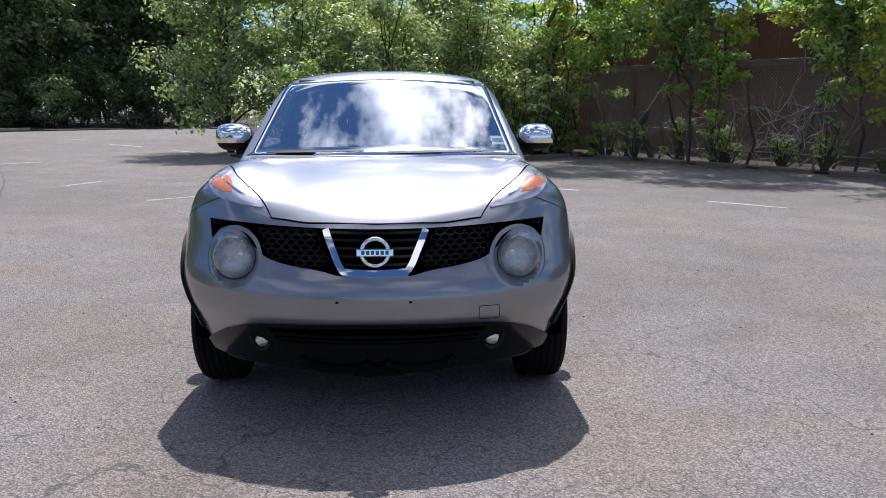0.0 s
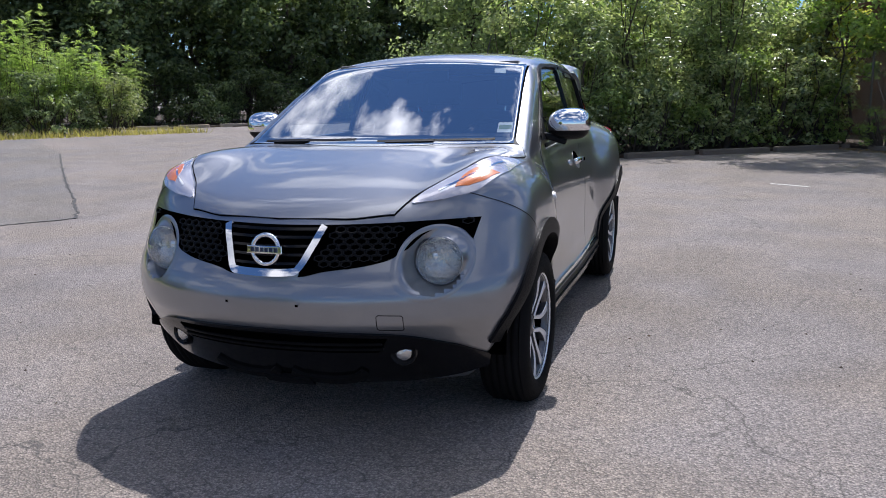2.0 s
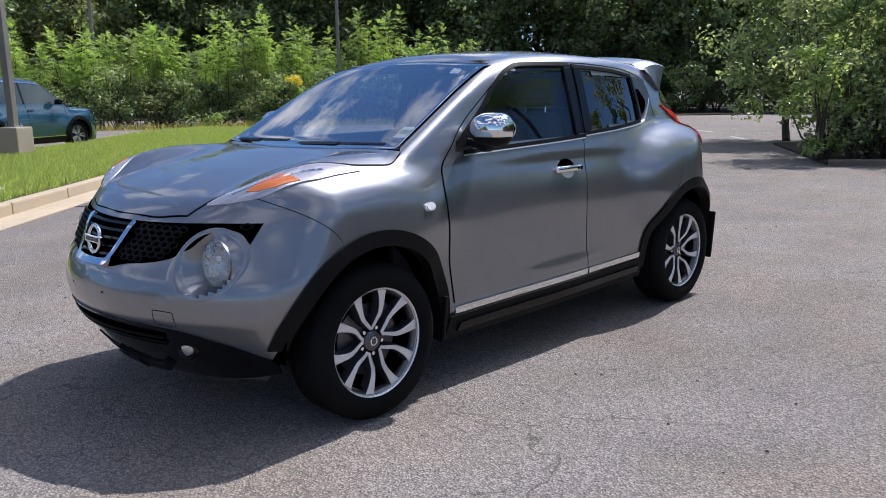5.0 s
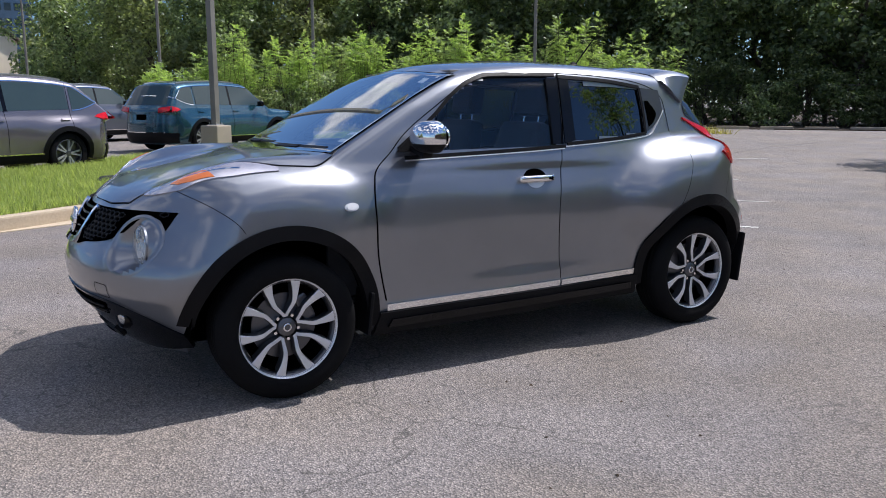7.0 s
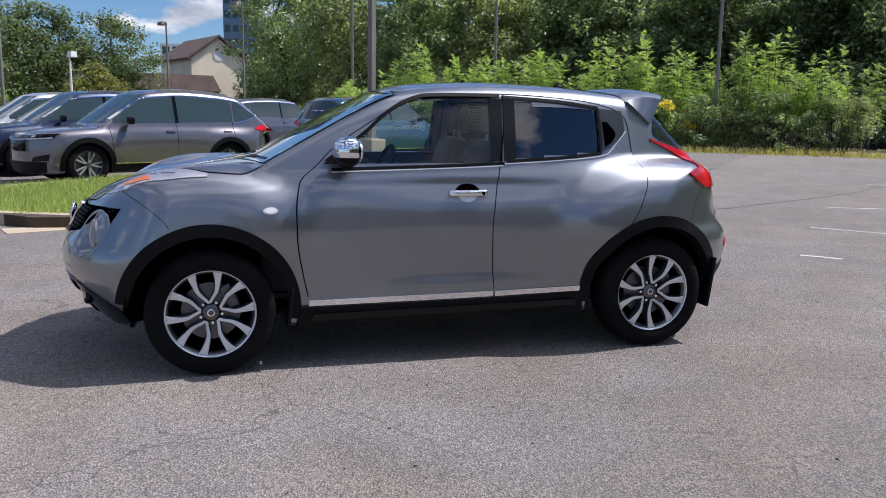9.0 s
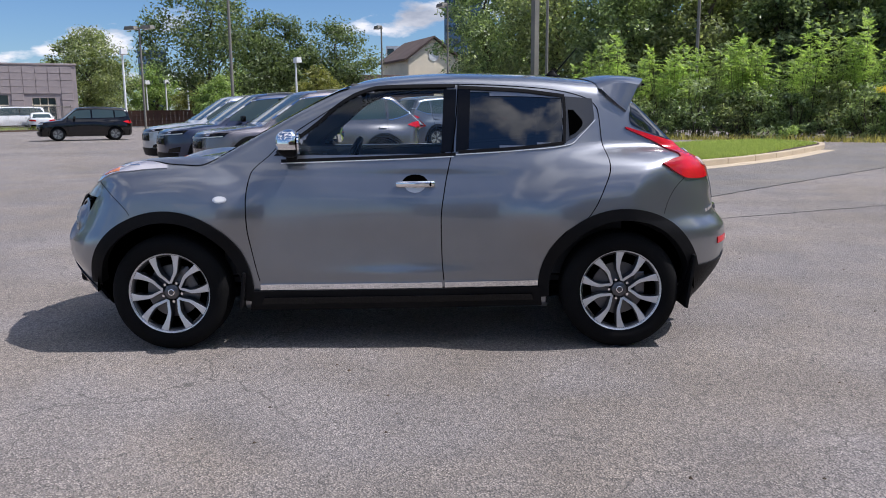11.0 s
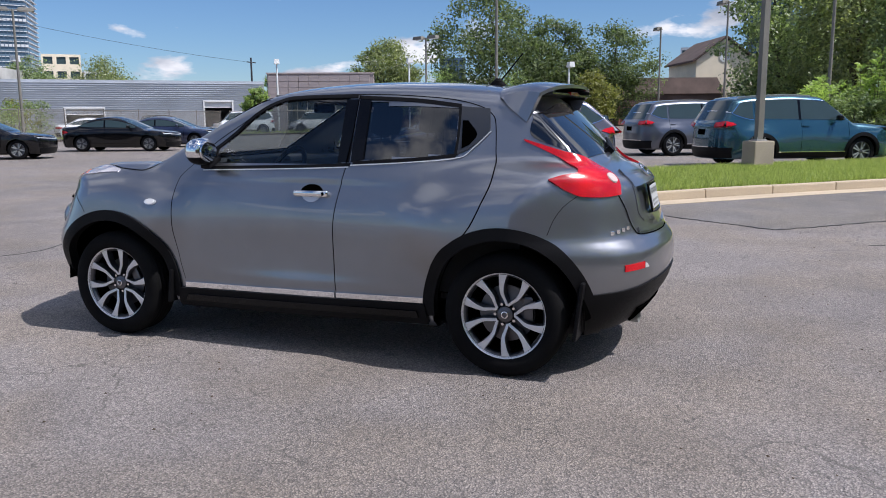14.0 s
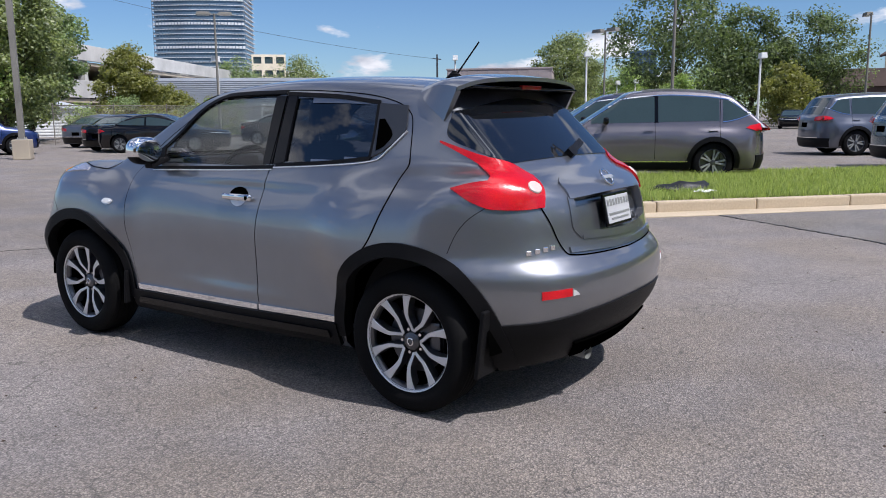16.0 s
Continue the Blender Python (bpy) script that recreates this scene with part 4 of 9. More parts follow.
strip_pieces("edging_block", [tuple(lot(12.3, 9.6)[:2]), tuple(lot(12.3, -8)[:2])], 0.17, 0.10, 1.5, M["edging"], stop_line, gap=0.35, lean=0.10)
strip_pieces("edging_block", [tuple(lot(4.8, 38.6)[:2]), tuple(lot(-5, 37.0)[:2]), tuple(lot(-20, 37.4)[:2])], 0.18, 0.16, 2.0, M["concrete"], stop_line, gap=0.5, lean=0.06)


# ---- fence and wall behind it ----
M["rust"] = mat("rusty_wire", (0.36, 0.33, 0.29), 0.6, 0.3, 0.25, 10)
M["old_post"] = mat("weathered_post", (0.17, 0.155, 0.135), 0.8, 0.2, 0.35, 8)


def chain_fence(a, b, high, bays):
    a, b = Vector(a), Vector(b)
    along = (b - a).normalized()
    length = (b - a).length
    f = thing("chain_link_fence", "rusty chain-link fence overgrown with saplings", "fence", Matrix.Translation(a) @ Matrix.Rotation(math.atan2(along.y, along.x), 4, "Z"))
    for k in range(bays + 1):
        bm = bmesh.new()
        rod(bm, (length * k / bays, 0, 0.0), (length * k / bays, 0, high + 0.06), 0.025)
        bmesh.ops.create_uvsphere(bm, u_segments=10, v_segments=6, radius=0.04, matrix=Matrix.Translation((length * k / bays, 0, high + 0.07)))
        part("post", bm, M["old_post"], f)
    bm = bmesh.new()
    rod(bm, (0, 0, high), (length, 0, high), 0.021)
    part("top_rail", bm, M["old_post"], f)
    bm = bmesh.new()
    rod(bm, (0, 0, 0.34), (length, 0, 0.30), 0.021)
    part("bottom_rail", bm, M["old_post"], f)
    cell, verts, faces = 0.075, [], []
    r = 0.0038
    for way in (1, -1):
        for k in range(int((length + high) / cell)):
            x0 = k * cell - (high if way > 0 else 0)
            lo, hi = x0, x0 + way * high
            z0, z1 = 0.04, high
            if way < 0:
                lo, hi = k * cell, k * cell - high
            t0, t1 = 0.0, 1.0
            if hi != lo:
                for lim, sign in ((0.0, -1), (length, 1)):
                    t = (lim - lo) / (hi - lo)
                    if (hi - lo) * sign > 0:
                        t1 = min(t1, t)
                    else:
                        t0 = max(t0, t)
            if t1 <= t0:
                continue
            p, q = (lo + (hi - lo) * t0, z0 + (z1 - z0) * t0), (lo + (hi - lo) * t1, z0 + (z1 - z0) * t1)
            s = len(verts)
            y = 0.003 * way
            verts += [(p[0] - r, y, p[1]), (p[0] + r, y, p[1]), (q[0] + r, y, q[1]), (q[0] - r, y, q[1]), (p[0], y + r * 2, p[1]), (q[0], y + r * 2, q[1])]
            faces += [(s, s + 1, s + 2, s + 3), (s + 1, s + 4, s + 5, s + 2), (s + 4, s, s + 3, s + 5)]
    tagged(put("wire_mesh", mesh_of("wire_mesh", verts, faces, M["rust"]), f, "rusty woven wire mesh"), kind="stuff")
    return f


chain_fence(lot(12.9, 13.2), lot(12.9, -8.0), 2.25, 7)
chain_fence(lot(12.0, 42.6), lot(-18.0, 42.6), 2.2, 9)


def board_wall(a, b, high, label="dark red-brown board wall behind the fence"):
    """Upright brown boards side by side, each its own piece of the one wall."""
    a, b = Vector(a), Vector(b)
    d = b - a
    w = thing("board_wall", label, "wall", Matrix.Translation(a) @ Matrix.Rotation(math.atan2(d.y, d.x), 4, "Z"), kind="structure")
    n = int(d.length / 0.42)
    bm = bmesh.new()
    box(bm, (0.42 - 0.012, 0.03, high), (0, 0, 0), bevel=0.004)
    me = bpy.data.meshes.new("board")
    bm.to_mesh(me)
    bm.free()
    me.materials.append(M["wood_wall"])
    for k in range(n):
        put("board", me, w, m=Matrix.Translation((0.42 * k + 0.21, random.uniform(-0.008, 0.008), high / 2 + random.uniform(-0.02, 0.02))))
    for z in (high * 0.33, high * 0.66, high - 0.02):
        bm = bmesh.new()
        box(bm, (d.length, 0.07, 0.11), (d.length / 2, -0.055, z), bevel=0.006)
        part("rail", bm, M["wood_wall"], w)
    return w


board_wall(lot(15.6, 26), lot(15.6, -12), 3.5)
board_wall((-73.0, -42.0, 0), (-80.0, -24.0, 0), 1.55, "low red-brown board wall at the far side of the lot")


# ---- poles ----
def lamp_pole(at, high, material, heads, head_mat, base=None, r=0.07, square=False, turn=0.0, label="", head_size=(0.62, 0.34, 0.13), bend=0.5):
    p = thing("street_lamp", label, "street lamp", Matrix.Translation(at) @ Matrix.Rotation(turn, 4, "Z"), group="parking lot lamps")
    z0 = 0.0
    if base:
        bm = bmesh.new()
        box(bm, (base, base, 0.64), (0, 0, 0.32), bevel=0.03)
        part("footing", bm, M["concrete"], p, "weathered concrete footing")
        z0 = 0.64
        bm = bmesh.new()
        box(bm, (0.26, 0.26, 0.03), (0, 0, 0.655), bevel=0.005)
        for sx in (-1, 1):
            for sy in (-1, 1):
                rod(bm, (0.1 * sx, 0.1 * sy, 0.66), (0.1 * sx, 0.1 * sy, 0.72), 0.012, sides=6)
        part("base_plate", bm, M["steel"], p)
    bm = bmesh.new()
    if square:
        box(bm, (2 * r, 2 * r, high - z0), (0, 0, z0 + (high - z0) / 2), bevel=0.01)
    else:
        rod(bm, (0, 0, z0), (0, 0, high), r, r * 0.72, 14)
    part("pole", bm, material, p)
    for k in range(heads):
        a = math.pi * k
        bm = bmesh.new()
        rod(bm, (0, 0, high - 0.1), (bend * math.cos(a), bend * math.sin(a), high), 0.03)
        part("arm", bm, material, p)
        bm = bmesh.new()
        box(bm, head_size, (0, 0, 0), bevel=0.02, taper=0.85)
        h = part("lamp_head", bm, head_mat, p, m=Matrix.Translation(((bend + head_size[0] / 2 - 0.05) * math.cos(a), (bend + head_size[0] / 2 - 0.05) * math.sin(a), high)) @ Matrix.Rotation(a, 4, "Z"))
        bm = bmesh.new()
        box(bm, (head_size[0] * 0.8, head_size[1] * 0.8, 0.02), (0, 0, -head_size[2] / 2 - 0.006), bevel=0.004)
        part("lens", bm, M["white"], h)
    return p


TAN = "tall weathered grey-brown lamp post"
lamp_pole((-15.65, 2.55, 0.10), 9.5, M["lamp_post"], 1, M["lamp_post"], base=0.52, r=0.075, square=True, turn=0.6, label="square weathered lamp post on a concrete footing in the grass island")
lamp_pole((-26.4, 19.9, 0), 10.5, M["lamp_post"], 0, M["lamp_post"], r=0.085, label="tall weathered utility post beside the sumac bushes")
lamp_pole((-37.6, 13.4, 0), 11, M["lamp_post"], 0, M["lamp_post"], r=0.095, label=TAN)
lamp_pole((-39.6, 5.8, 0), 11, M["lamp_post"], 0, M["lamp_post"], r=0.09, label=TAN)
lamp_pole((-42.9, -12.4, 0), 12, M["lamp_post"], 0, M["lamp_post"], r=0.10, label=TAN)
lamp_pole((-54.9, 0.4, 0), 9.0, M["lamp_post"], 1, M["lamp_post"], r=0.085, turn=3.6, label="grey lamp post with one flat lamp head", bend=0.4, head_size=(1.1, 0.5, 0.25))
lamp_pole((-69.5, -5.6, 0), 8.9, M["lamp_post"], 1, M["lamp_post"], r=0.1, turn=3.6, label="grey lamp post with one flat lamp head", bend=0.3, head_size=(1.1, 0.5, 0.28))
lamp_pole((-61.9, -24.8, 0), 8.2, M["lamp_post"], 2, M["lamp_post"], r=0.1, turn=1.2, label="dark lamp post with two flat lamp heads", bend=0.35, head_size=(1.1, 0.55, 0.28))
lamp_pole((-35.0, -42.6, 0), 8.4, M["lamp_post"], 2, M["lamp_post"], r=0.1, turn=2.4, label="tan lamp post with two flat lamp heads", bend=0.3, head_size=(1.0, 0.5, 0.22))
lamp_pole((-10.0, -22.4, 0), 9.5, M["lamp_post"], 1, M["lamp_post"], base=0.52, r=0.085, square=True, turn=2.4, label="square weathered lamp post on a concrete footing")
for x, y, h in ((-59.5, -38.6, 6.4), (-59.5, -25.4, 6.1), (-63.5, -12.4, 5.6), (-84.3, -30.7, 4.7), (-83.6, -32.6, 4.6), (-85.0, -28.5, 5.0), (-36.3, -44.1, 5.4)):
    lamp_pole((x, y, 0), h, M["white_post"], 1, M["white_post"], r=0.1, turn=0.6, label="white painted lamp post with a boxy head", bend=0.06, head_size=(0.75, 0.5, 0.42))


# ---- the grey crossover ----
HATCH = Hatch()
CAR = thing("parked_car", "dark metallic grey compact crossover with chrome mirrors parked alone on asphalt", "car", Matrix.Translation((-0.02, 0, 0)))
WHEEL_AT = (-1.265, 1.265)
HUB_Z = 0.328
WIN_F = [(-0.60, 1.066), (0.29, 1.088), (0.30, 1.452), (-0.085, 1.447), (-0.205, 1.412), (-0.305, 1.358), (-0.435, 1.252)]
WIN_R = [(0.402, 1.112), (0.945, 1.150), (0.955, 1.25), (0.945, 1.392), (0.422, 1.428)]
LAMP, DISH = (0.600, 0.713), (0.586, 0.713)


def cut_hatch(c):
    x, y, z = np.abs(c[:, 0]), c[:, 1], c[:, 2]
    out = np.zeros(len(c), bool)
    for wy in WHEEL_AT:
        out |= (np.hypot(y - wy, z - HUB_Z) < 0.415) & (x > 0.45) & (z < 0.76)
    yz = np.stack([y, z], 1)
    for w in (WIN_F, WIN_R):
        out |= inside(w, yz) & (x > 0.45)
    out |= (z > 1.10) & (z < 1.457) & (x < 0.657 - 0.26 * (z - 1.10)) & (y < -0.15)
    out |= (np.hypot(x - DISH[0], z - DISH[1]) < 0.112) & (y < -1.6)
    out |= (x < 0.392) & (z > 0.803) & (z < 0.985) & (y > 1.7)
    return out


v, f = shell(HATCH, around=270, along=220, cap=96, cut=cut_hatch)
body = put("body", mesh_of("body", v, f, M["paint"], True), CAR, "dark grey metallic painted body")


def panel(name, face, grid, material, lift=0.003, thick=0.012, parent=None, label="", mirror=False, smooth=True):
    v, f = skin(HATCH, face, grid, lift, thick, mirror)
    return put(name, mesh_of(name, v, f, material, smooth), parent or CAR, label)


def both(name, face, grid, material, lift=0.003, thick=0.012, parents=(None, None), label="", smooth=True):
    """The same panel on both sides of the car."""
    return [panel(name, face, grid, material, lift, thick, parents[m], label, bool(m), smooth) for m in (0, 1)]


def line(name, face, path, material, wide=0.006, lift=0.0015, n=60, parent=None, sides=(0, 1)):
    return [put(name, mesh_of(name, *ribbon(HATCH, face, path, wide, lift, n, bool(m)), material), parent or CAR) for m in sides]


def band(path, wide, n=40, rows=3):
    """A grid that follows a flat line with an even width."""
    q = resample(path, n)
    t = np.gradient(q, axis=0)
    t /= np.linalg.norm(t, axis=1, keepdims=True)
    s = np.stack([-t[:, 1], t[:, 0]], 1)
    return np.stack([q + s * wide * k for k in np.linspace(-0.5, 0.5, rows)], 0)


# doors
DOOR_FRONT = [(-0.765, 0.385), (-0.79, 0.5), (-0.82, 0.711), (-0.822, 0.83), (-0.80, 0.983), (-0.70, 1.085)]
DOOR_MID = [(0.275, 0.385), (0.266, 0.5), (0.262, 0.722), (0.283, 0.9), (0.322, 1.09)]
DOOR_REAR = [(0.815, 0.385), (0.85, 0.53), (0.94, 0.665), (1.07, 0.755), (1.15, 0.90), (1.193, 1.03), (1.17, 1.15)]
gapped = lambda e, d: [(y + d, z) for y, z in e]  # noqa: E731
fd = both("front_door", "side", coons([(-0.761, 0.389), (0.271, 0.389)], [(-0.696, 1.088), (0.318, 1.092)], gapped(DOOR_FRONT, 0.003), gapped(DOOR_MID, -0.003), 60, 40), M["paint"], 0.004)
rd = both("rear_door", "side", coons([(0.279, 0.389), (0.811, 0.389)], [(0.326, 1.092), (1.166, 1.152)], gapped(DOOR_MID, 0.003), gapped(DOOR_REAR, -0.003), 54, 40), M["paint"], 0.004)
for path in (DOOR_FRONT, DOOR_MID, DOOR_REAR):
    line("shut_line", "side", path, M["gap"], 0.0065, 0.0012)
line("shut_line", "side", [(-0.70, 1.085), (-0.62, 1.165), (-0.42, 1.30), (-0.24, 1.405), (-0.06, 1.462), (0.37, 1.474), (0.8, 1.452), (1.08, 1.395), (1.15, 1.33), (1.17, 1.15)], M["gap"], 0.005, 0.0012, 120)
line("shut_line", "side", [(0.322, 1.09), (0.345, 1.25), (0.362, 1.47)], M["gap"], 0.006, 0.0125)
# front wing and bumper seams
line("shut_line", "side", [(-1.685, 0.950), (-1.56, 0.879), (-1.47, 0.805), (-1.45, 0.775)], M["seam"], 0.0035)
line("shut_line", "side", [(1.625, 0.955), (1.56, 0.90), (1.52, 0.84), (1.49, 0.76)], M["seam"], 0.0035)
# bonnet
HOOD_SIDE = [(0.435, -1.835), (0.474, -1.765), (0.530, -1.678), (0.592, -1.605), (0.634, -1.545), (0.672, -1.45), (0.703, -1.365), (0.744, -1.23), (0.752, -1.10), (0.712, -0.985)]
hood = panel("bonnet", "top", coons([(-0.431, -1.832), (-0.25, -1.888), (0, -1.910), (0.25, -1.888), (0.431, -1.832)], [(-0.708, -0.985), (-0.35, -1.03), (0, -1.045), (0.35, -1.03), (0.708, -0.985)],
                                    [(-x + 0.003, y) for x, y in HOOD_SIDE], [(x - 0.003, y) for x, y in HOOD_SIDE], 70, 60), M["paint"], 0.004)
line("shut_line", "top", HOOD_SIDE, M["gap"], 0.0045)
line("shut_line", "top", [(0, -1.916), (0.25, -1.894), (0.435, -1.837)], M["gap"], 0.005)
panel("cowl", "top", coons([(-0.70, -0.978), (0, -1.038), (0.70, -0.978)], [(-0.66, -0.93), (0, -0.985), (0.66, -0.93)], [(-0.70, -0.978), (-0.66, -0.93)], [(0.70, -0.978), (0.66, -0.93)], 50, 6), M["black_trim"], 0.004)

# side glass, frames and pillars
for side in (0, 1):
    g = lambda poly: coons(*poly, 24, 16)  # noqa: E731
    F = ([(-0.615, 1.058), (0.292, 1.082)], [(-0.115, 1.452), (0.302, 1.455)], [(-0.615, 1.058), (-0.435, 1.243), (-0.305, 1.362), (-0.115, 1.452)], [(0.292, 1.082), (0.302, 1.455)])
    R = ([(0.398, 1.105), (0.952, 1.145)], [(0.418, 1.435), (0.952, 1.398)], [(0.398, 1.105), (0.418, 1.435)], [(0.952, 1.145), (0.952, 1.398)])
    panel("window", "side", g(F), M["door_glass"], -0.006, 0.0, (fd[side]), "clear side window", bool(side))
    panel("window", "side", g(R), M["tinted"], -0.006, 0.0, (rd[side]), "dark tinted side window", bool(side))
    for path, own in (([(-0.63, 1.055), (0.1, 1.077), (0.345, 1.087)], fd), ([(-0.655, 1.10), (-0.435, 1.257), (-0.305, 1.366), (-0.20, 1.424), (-0.08, 1.456), (0.1, 1.462), (0.345, 1.464)], fd),
                      ([(0.36, 1.098), (0.7, 1.118), (0.955, 1.143)], rd), ([(0.36, 1.455), (0.7, 1.436), (0.96, 1.404)], rd), ([(0.955, 1.145), (0.962, 1.26), (0.958, 1.40)], rd)):
        panel("window_seal", "side", band(path, 0.018, 60), M["black_trim"], 0.008, 0.02, own[side], "", bool(side))
    panel("belt_trim", "side", band([(-0.63, 1.042), (0.1, 1.064), (0.335, 1.074)], 0.005, 40), M["alloy"], 0.010, 0.01, fd[side], "thin bright belt trim", bool(side))
    panel("belt_trim", "side", band([(0.345, 1.084), (0.7, 1.104), (0.99, 1.135), (1.05, 1.185), (1.135, 1.27)], 0.005, 50), M["alloy"], 0.010, 0.01, rd[side], "thin bright belt trim", bool(side))
    panel("pillar_cover", "side", coons([(0.265, 1.10), (0.335, 1.10)], [(0.28, 1.445), (0.352, 1.445)], [(0.265, 1.10), (0.28, 1.445)], [(0.335, 1.10), (0.352, 1.445)], 5, 14), M["gloss_black"], 0.007, 0.02, fd[side], "gloss black pillar cover", bool(side))
    panel("pillar_cover", "side", coons([(0.345, 1.10), (0.418, 1.115)], [(0.362, 1.445), (0.43, 1.44)], [(0.345, 1.10), (0.362, 1.445)], [(0.418, 1.115), (0.43, 1.44)], 5, 14), M["gloss_black"], 0.007, 0.02, rd[side], "gloss black pillar cover", bool(side))
    hp = panel("handle_panel", "side", coons([(0.962, 1.150), (1.02, 1.175)], [(0.965, 1.400), (1.118, 1.388)], [(0.962, 1.150), (0.968, 1.27), (0.965, 1.400)], [(1.02, 1.175), (1.128, 1.285), (1.118, 1.388)], 14, 14), M["dark_panel"], 0.009, 0.02, rd[side], "dark grey panel holding the rear handle", bool(side))
    panel("handle_recess", "side", coons([(0.985, 1.180), (1.025, 1.20)], [(0.978, 1.325), (1.008, 1.325)], [(0.985, 1.180), (0.978, 1.325)], [(1.025, 1.20), (1.062, 1.25), (1.008, 1.325)], 6, 8), M["gap"], 0.0125, 0.004, hp, "", bool(side))

# windscreen
WS = ([(-0.672, 1.085), (0, 1.078), (0.672, 1.085)], [(-0.575, 1.455), (0, 1.483), (0.575, 1.455)], [(-0.672, 1.085), (-0.575, 1.455)], [(0.672, 1.085), (0.575, 1.455)])
screen = panel("windscreen", "front", coons(*WS, 60, 30), M["windscreen"], 0.006, 0.0, None, "windscreen full of sky reflections")
for path in ([(-0.655, 1.10), (0, 1.095), (0.655, 1.10)], [(-0.565, 1.444), (0, 1.47), (0.565, 1.444)], [(0.66, 1.09), (0.567, 1.45)], [(-0.66, 1.09), (-0.567, 1.45)]):
    panel("black_border", "front", band(path, 0.036, 50), M["gap"], 0.0025, 0.0, screen)
panel("inspection_sticker", "front", coons([(0.575, 1.132), (0.645, 1.132)], [(0.565, 1.175), (0.632, 1.175)], [(0.575, 1.132), (0.565, 1.175)], [(0.645, 1.132), (0.632, 1.175)], 4, 4), M["white"], 0.003, 0.002, screen, "small white inspection sticker")
panel("sticker_print", "front", coons([(0.578, 1.145), (0.636, 1.145)], [(0.574, 1.162), (0.632, 1.162)], [(0.578, 1.145), (0.574, 1.162)], [(0.636, 1.145), (0.632, 1.162)], 4, 3), M["leaf_mid"], 0.0045, 0.001, screen, "green printed band")
panel("windscreen_tag", "front", coons([(0.43, 1.418), (0.49, 1.414)], [(0.42, 1.442), (0.478, 1.438)], [(0.43, 1.418), (0.42, 1.442)], [(0.49, 1.414), (0.478, 1.438)], 4, 3), M["white"], 0.003, 0.002, screen, "small white tag")
for x0, x1, z1 in ((-0.60, -0.10, 1.098), (0.02, 0.58, 1.098)):
    w = panel("wiper", "front", band([(x0, 1.094), ((x0 + x1) / 2, 1.098), (x1, 1.102)], 0.008, 30), M["black_trim"], 0.008, 0.006)
    panel("wiper_arm", "front", band([(x0 + 0.05, 1.092), ((x0 + x1) / 2, 1.096)], 0.010, 16), M["black_trim"], 0.011, 0.006, w)

# sills, chrome strips, arch cladding
sill = both("sill", "side", coons([(-0.83, 0.225), (0.83, 0.245)], [(-0.80, 0.332), (0.815, 0.350)], [(-0.83, 0.225), (-0.80, 0.332)], [(0.83, 0.245), (0.815, 0.350)], 60, 8), M["black_trim"], 0.022, 0.04, label="black plastic sill")
both("sill_step", "side", coons([(-0.76, 0.262), (0.78, 0.28)], [(-0.74, 0.298), (0.77, 0.315)], [(-0.76, 0.262), (-0.74, 0.298)], [(0.78, 0.28), (0.77, 0.315)], 50, 5), M["gloss_black"], 0.034, 0.014, sill)
both("chrome_strip", "side", band([(-0.762, 0.352), (-0.2, 0.357), (0.266, 0.362)], 0.032, 40), M["chrome"], 0.012, 0.014, fd, "polished chrome strip")
both("chrome_strip", "side", band([(0.280, 0.362), (0.55, 0.366), (0.81, 0.370)], 0.030, 30), M["chrome"], 0.012, 0.014, rd, "polished chrome strip")
for wy, a0, a1 in ((WHEEL_AT[0], -8, 173), (WHEEL_AT[1], -20, 186)):
    a = np.radians(np.linspace(a0, a1, 72))
    grid = np.stack([np.stack([wy + r * np.cos(a) * 1.0, HUB_Z + 0.005 + r * np.sin(a)], 1) for r in np.linspace(0.398, 0.462, 6)], 0)
    grid[..., 1] = np.maximum(grid[..., 1], 0.235)
    both("arch_cladding", "side", grid, M["black_trim"], 0.014, 0.06, label="black plastic wheel arch cladding")
    for m in (1, -1):
        # Liner and inner wall are near-black: the wheel well's shade sits in their colour.
        lv, lf = lathe([(0.425, -0.19), (0.435, 0.0), (0.42, 0.075)], 40, "x", math.pi)
        lv = [(x, y, z) for x, y, z in lv]
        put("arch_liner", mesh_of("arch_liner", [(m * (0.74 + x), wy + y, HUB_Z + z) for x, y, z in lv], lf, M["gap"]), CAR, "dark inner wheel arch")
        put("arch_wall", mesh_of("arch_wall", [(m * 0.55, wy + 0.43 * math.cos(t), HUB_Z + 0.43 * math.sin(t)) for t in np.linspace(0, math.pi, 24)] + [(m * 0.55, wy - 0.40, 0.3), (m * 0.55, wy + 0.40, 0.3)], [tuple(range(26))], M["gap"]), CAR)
for m in (1, -1):
    for fy, z0, z1, x0, x1 in ((1.655, 0.225, 0.53, 0.66, 0.855), (-0.86, 0.235, 0.44, 0.66, 0.845)):
        bm = bmesh.new()
        box(bm, (x1 - x0, 0.02, z1 - z0), (m * (x0 + x1) / 2, fy, (z0 + z1) / 2), bevel=0.008, turn=Matrix.Rotation(radians(-7), 4, "X"))
        part("mud_flap", bm, M["black_trim"], CAR, "black mud flap")

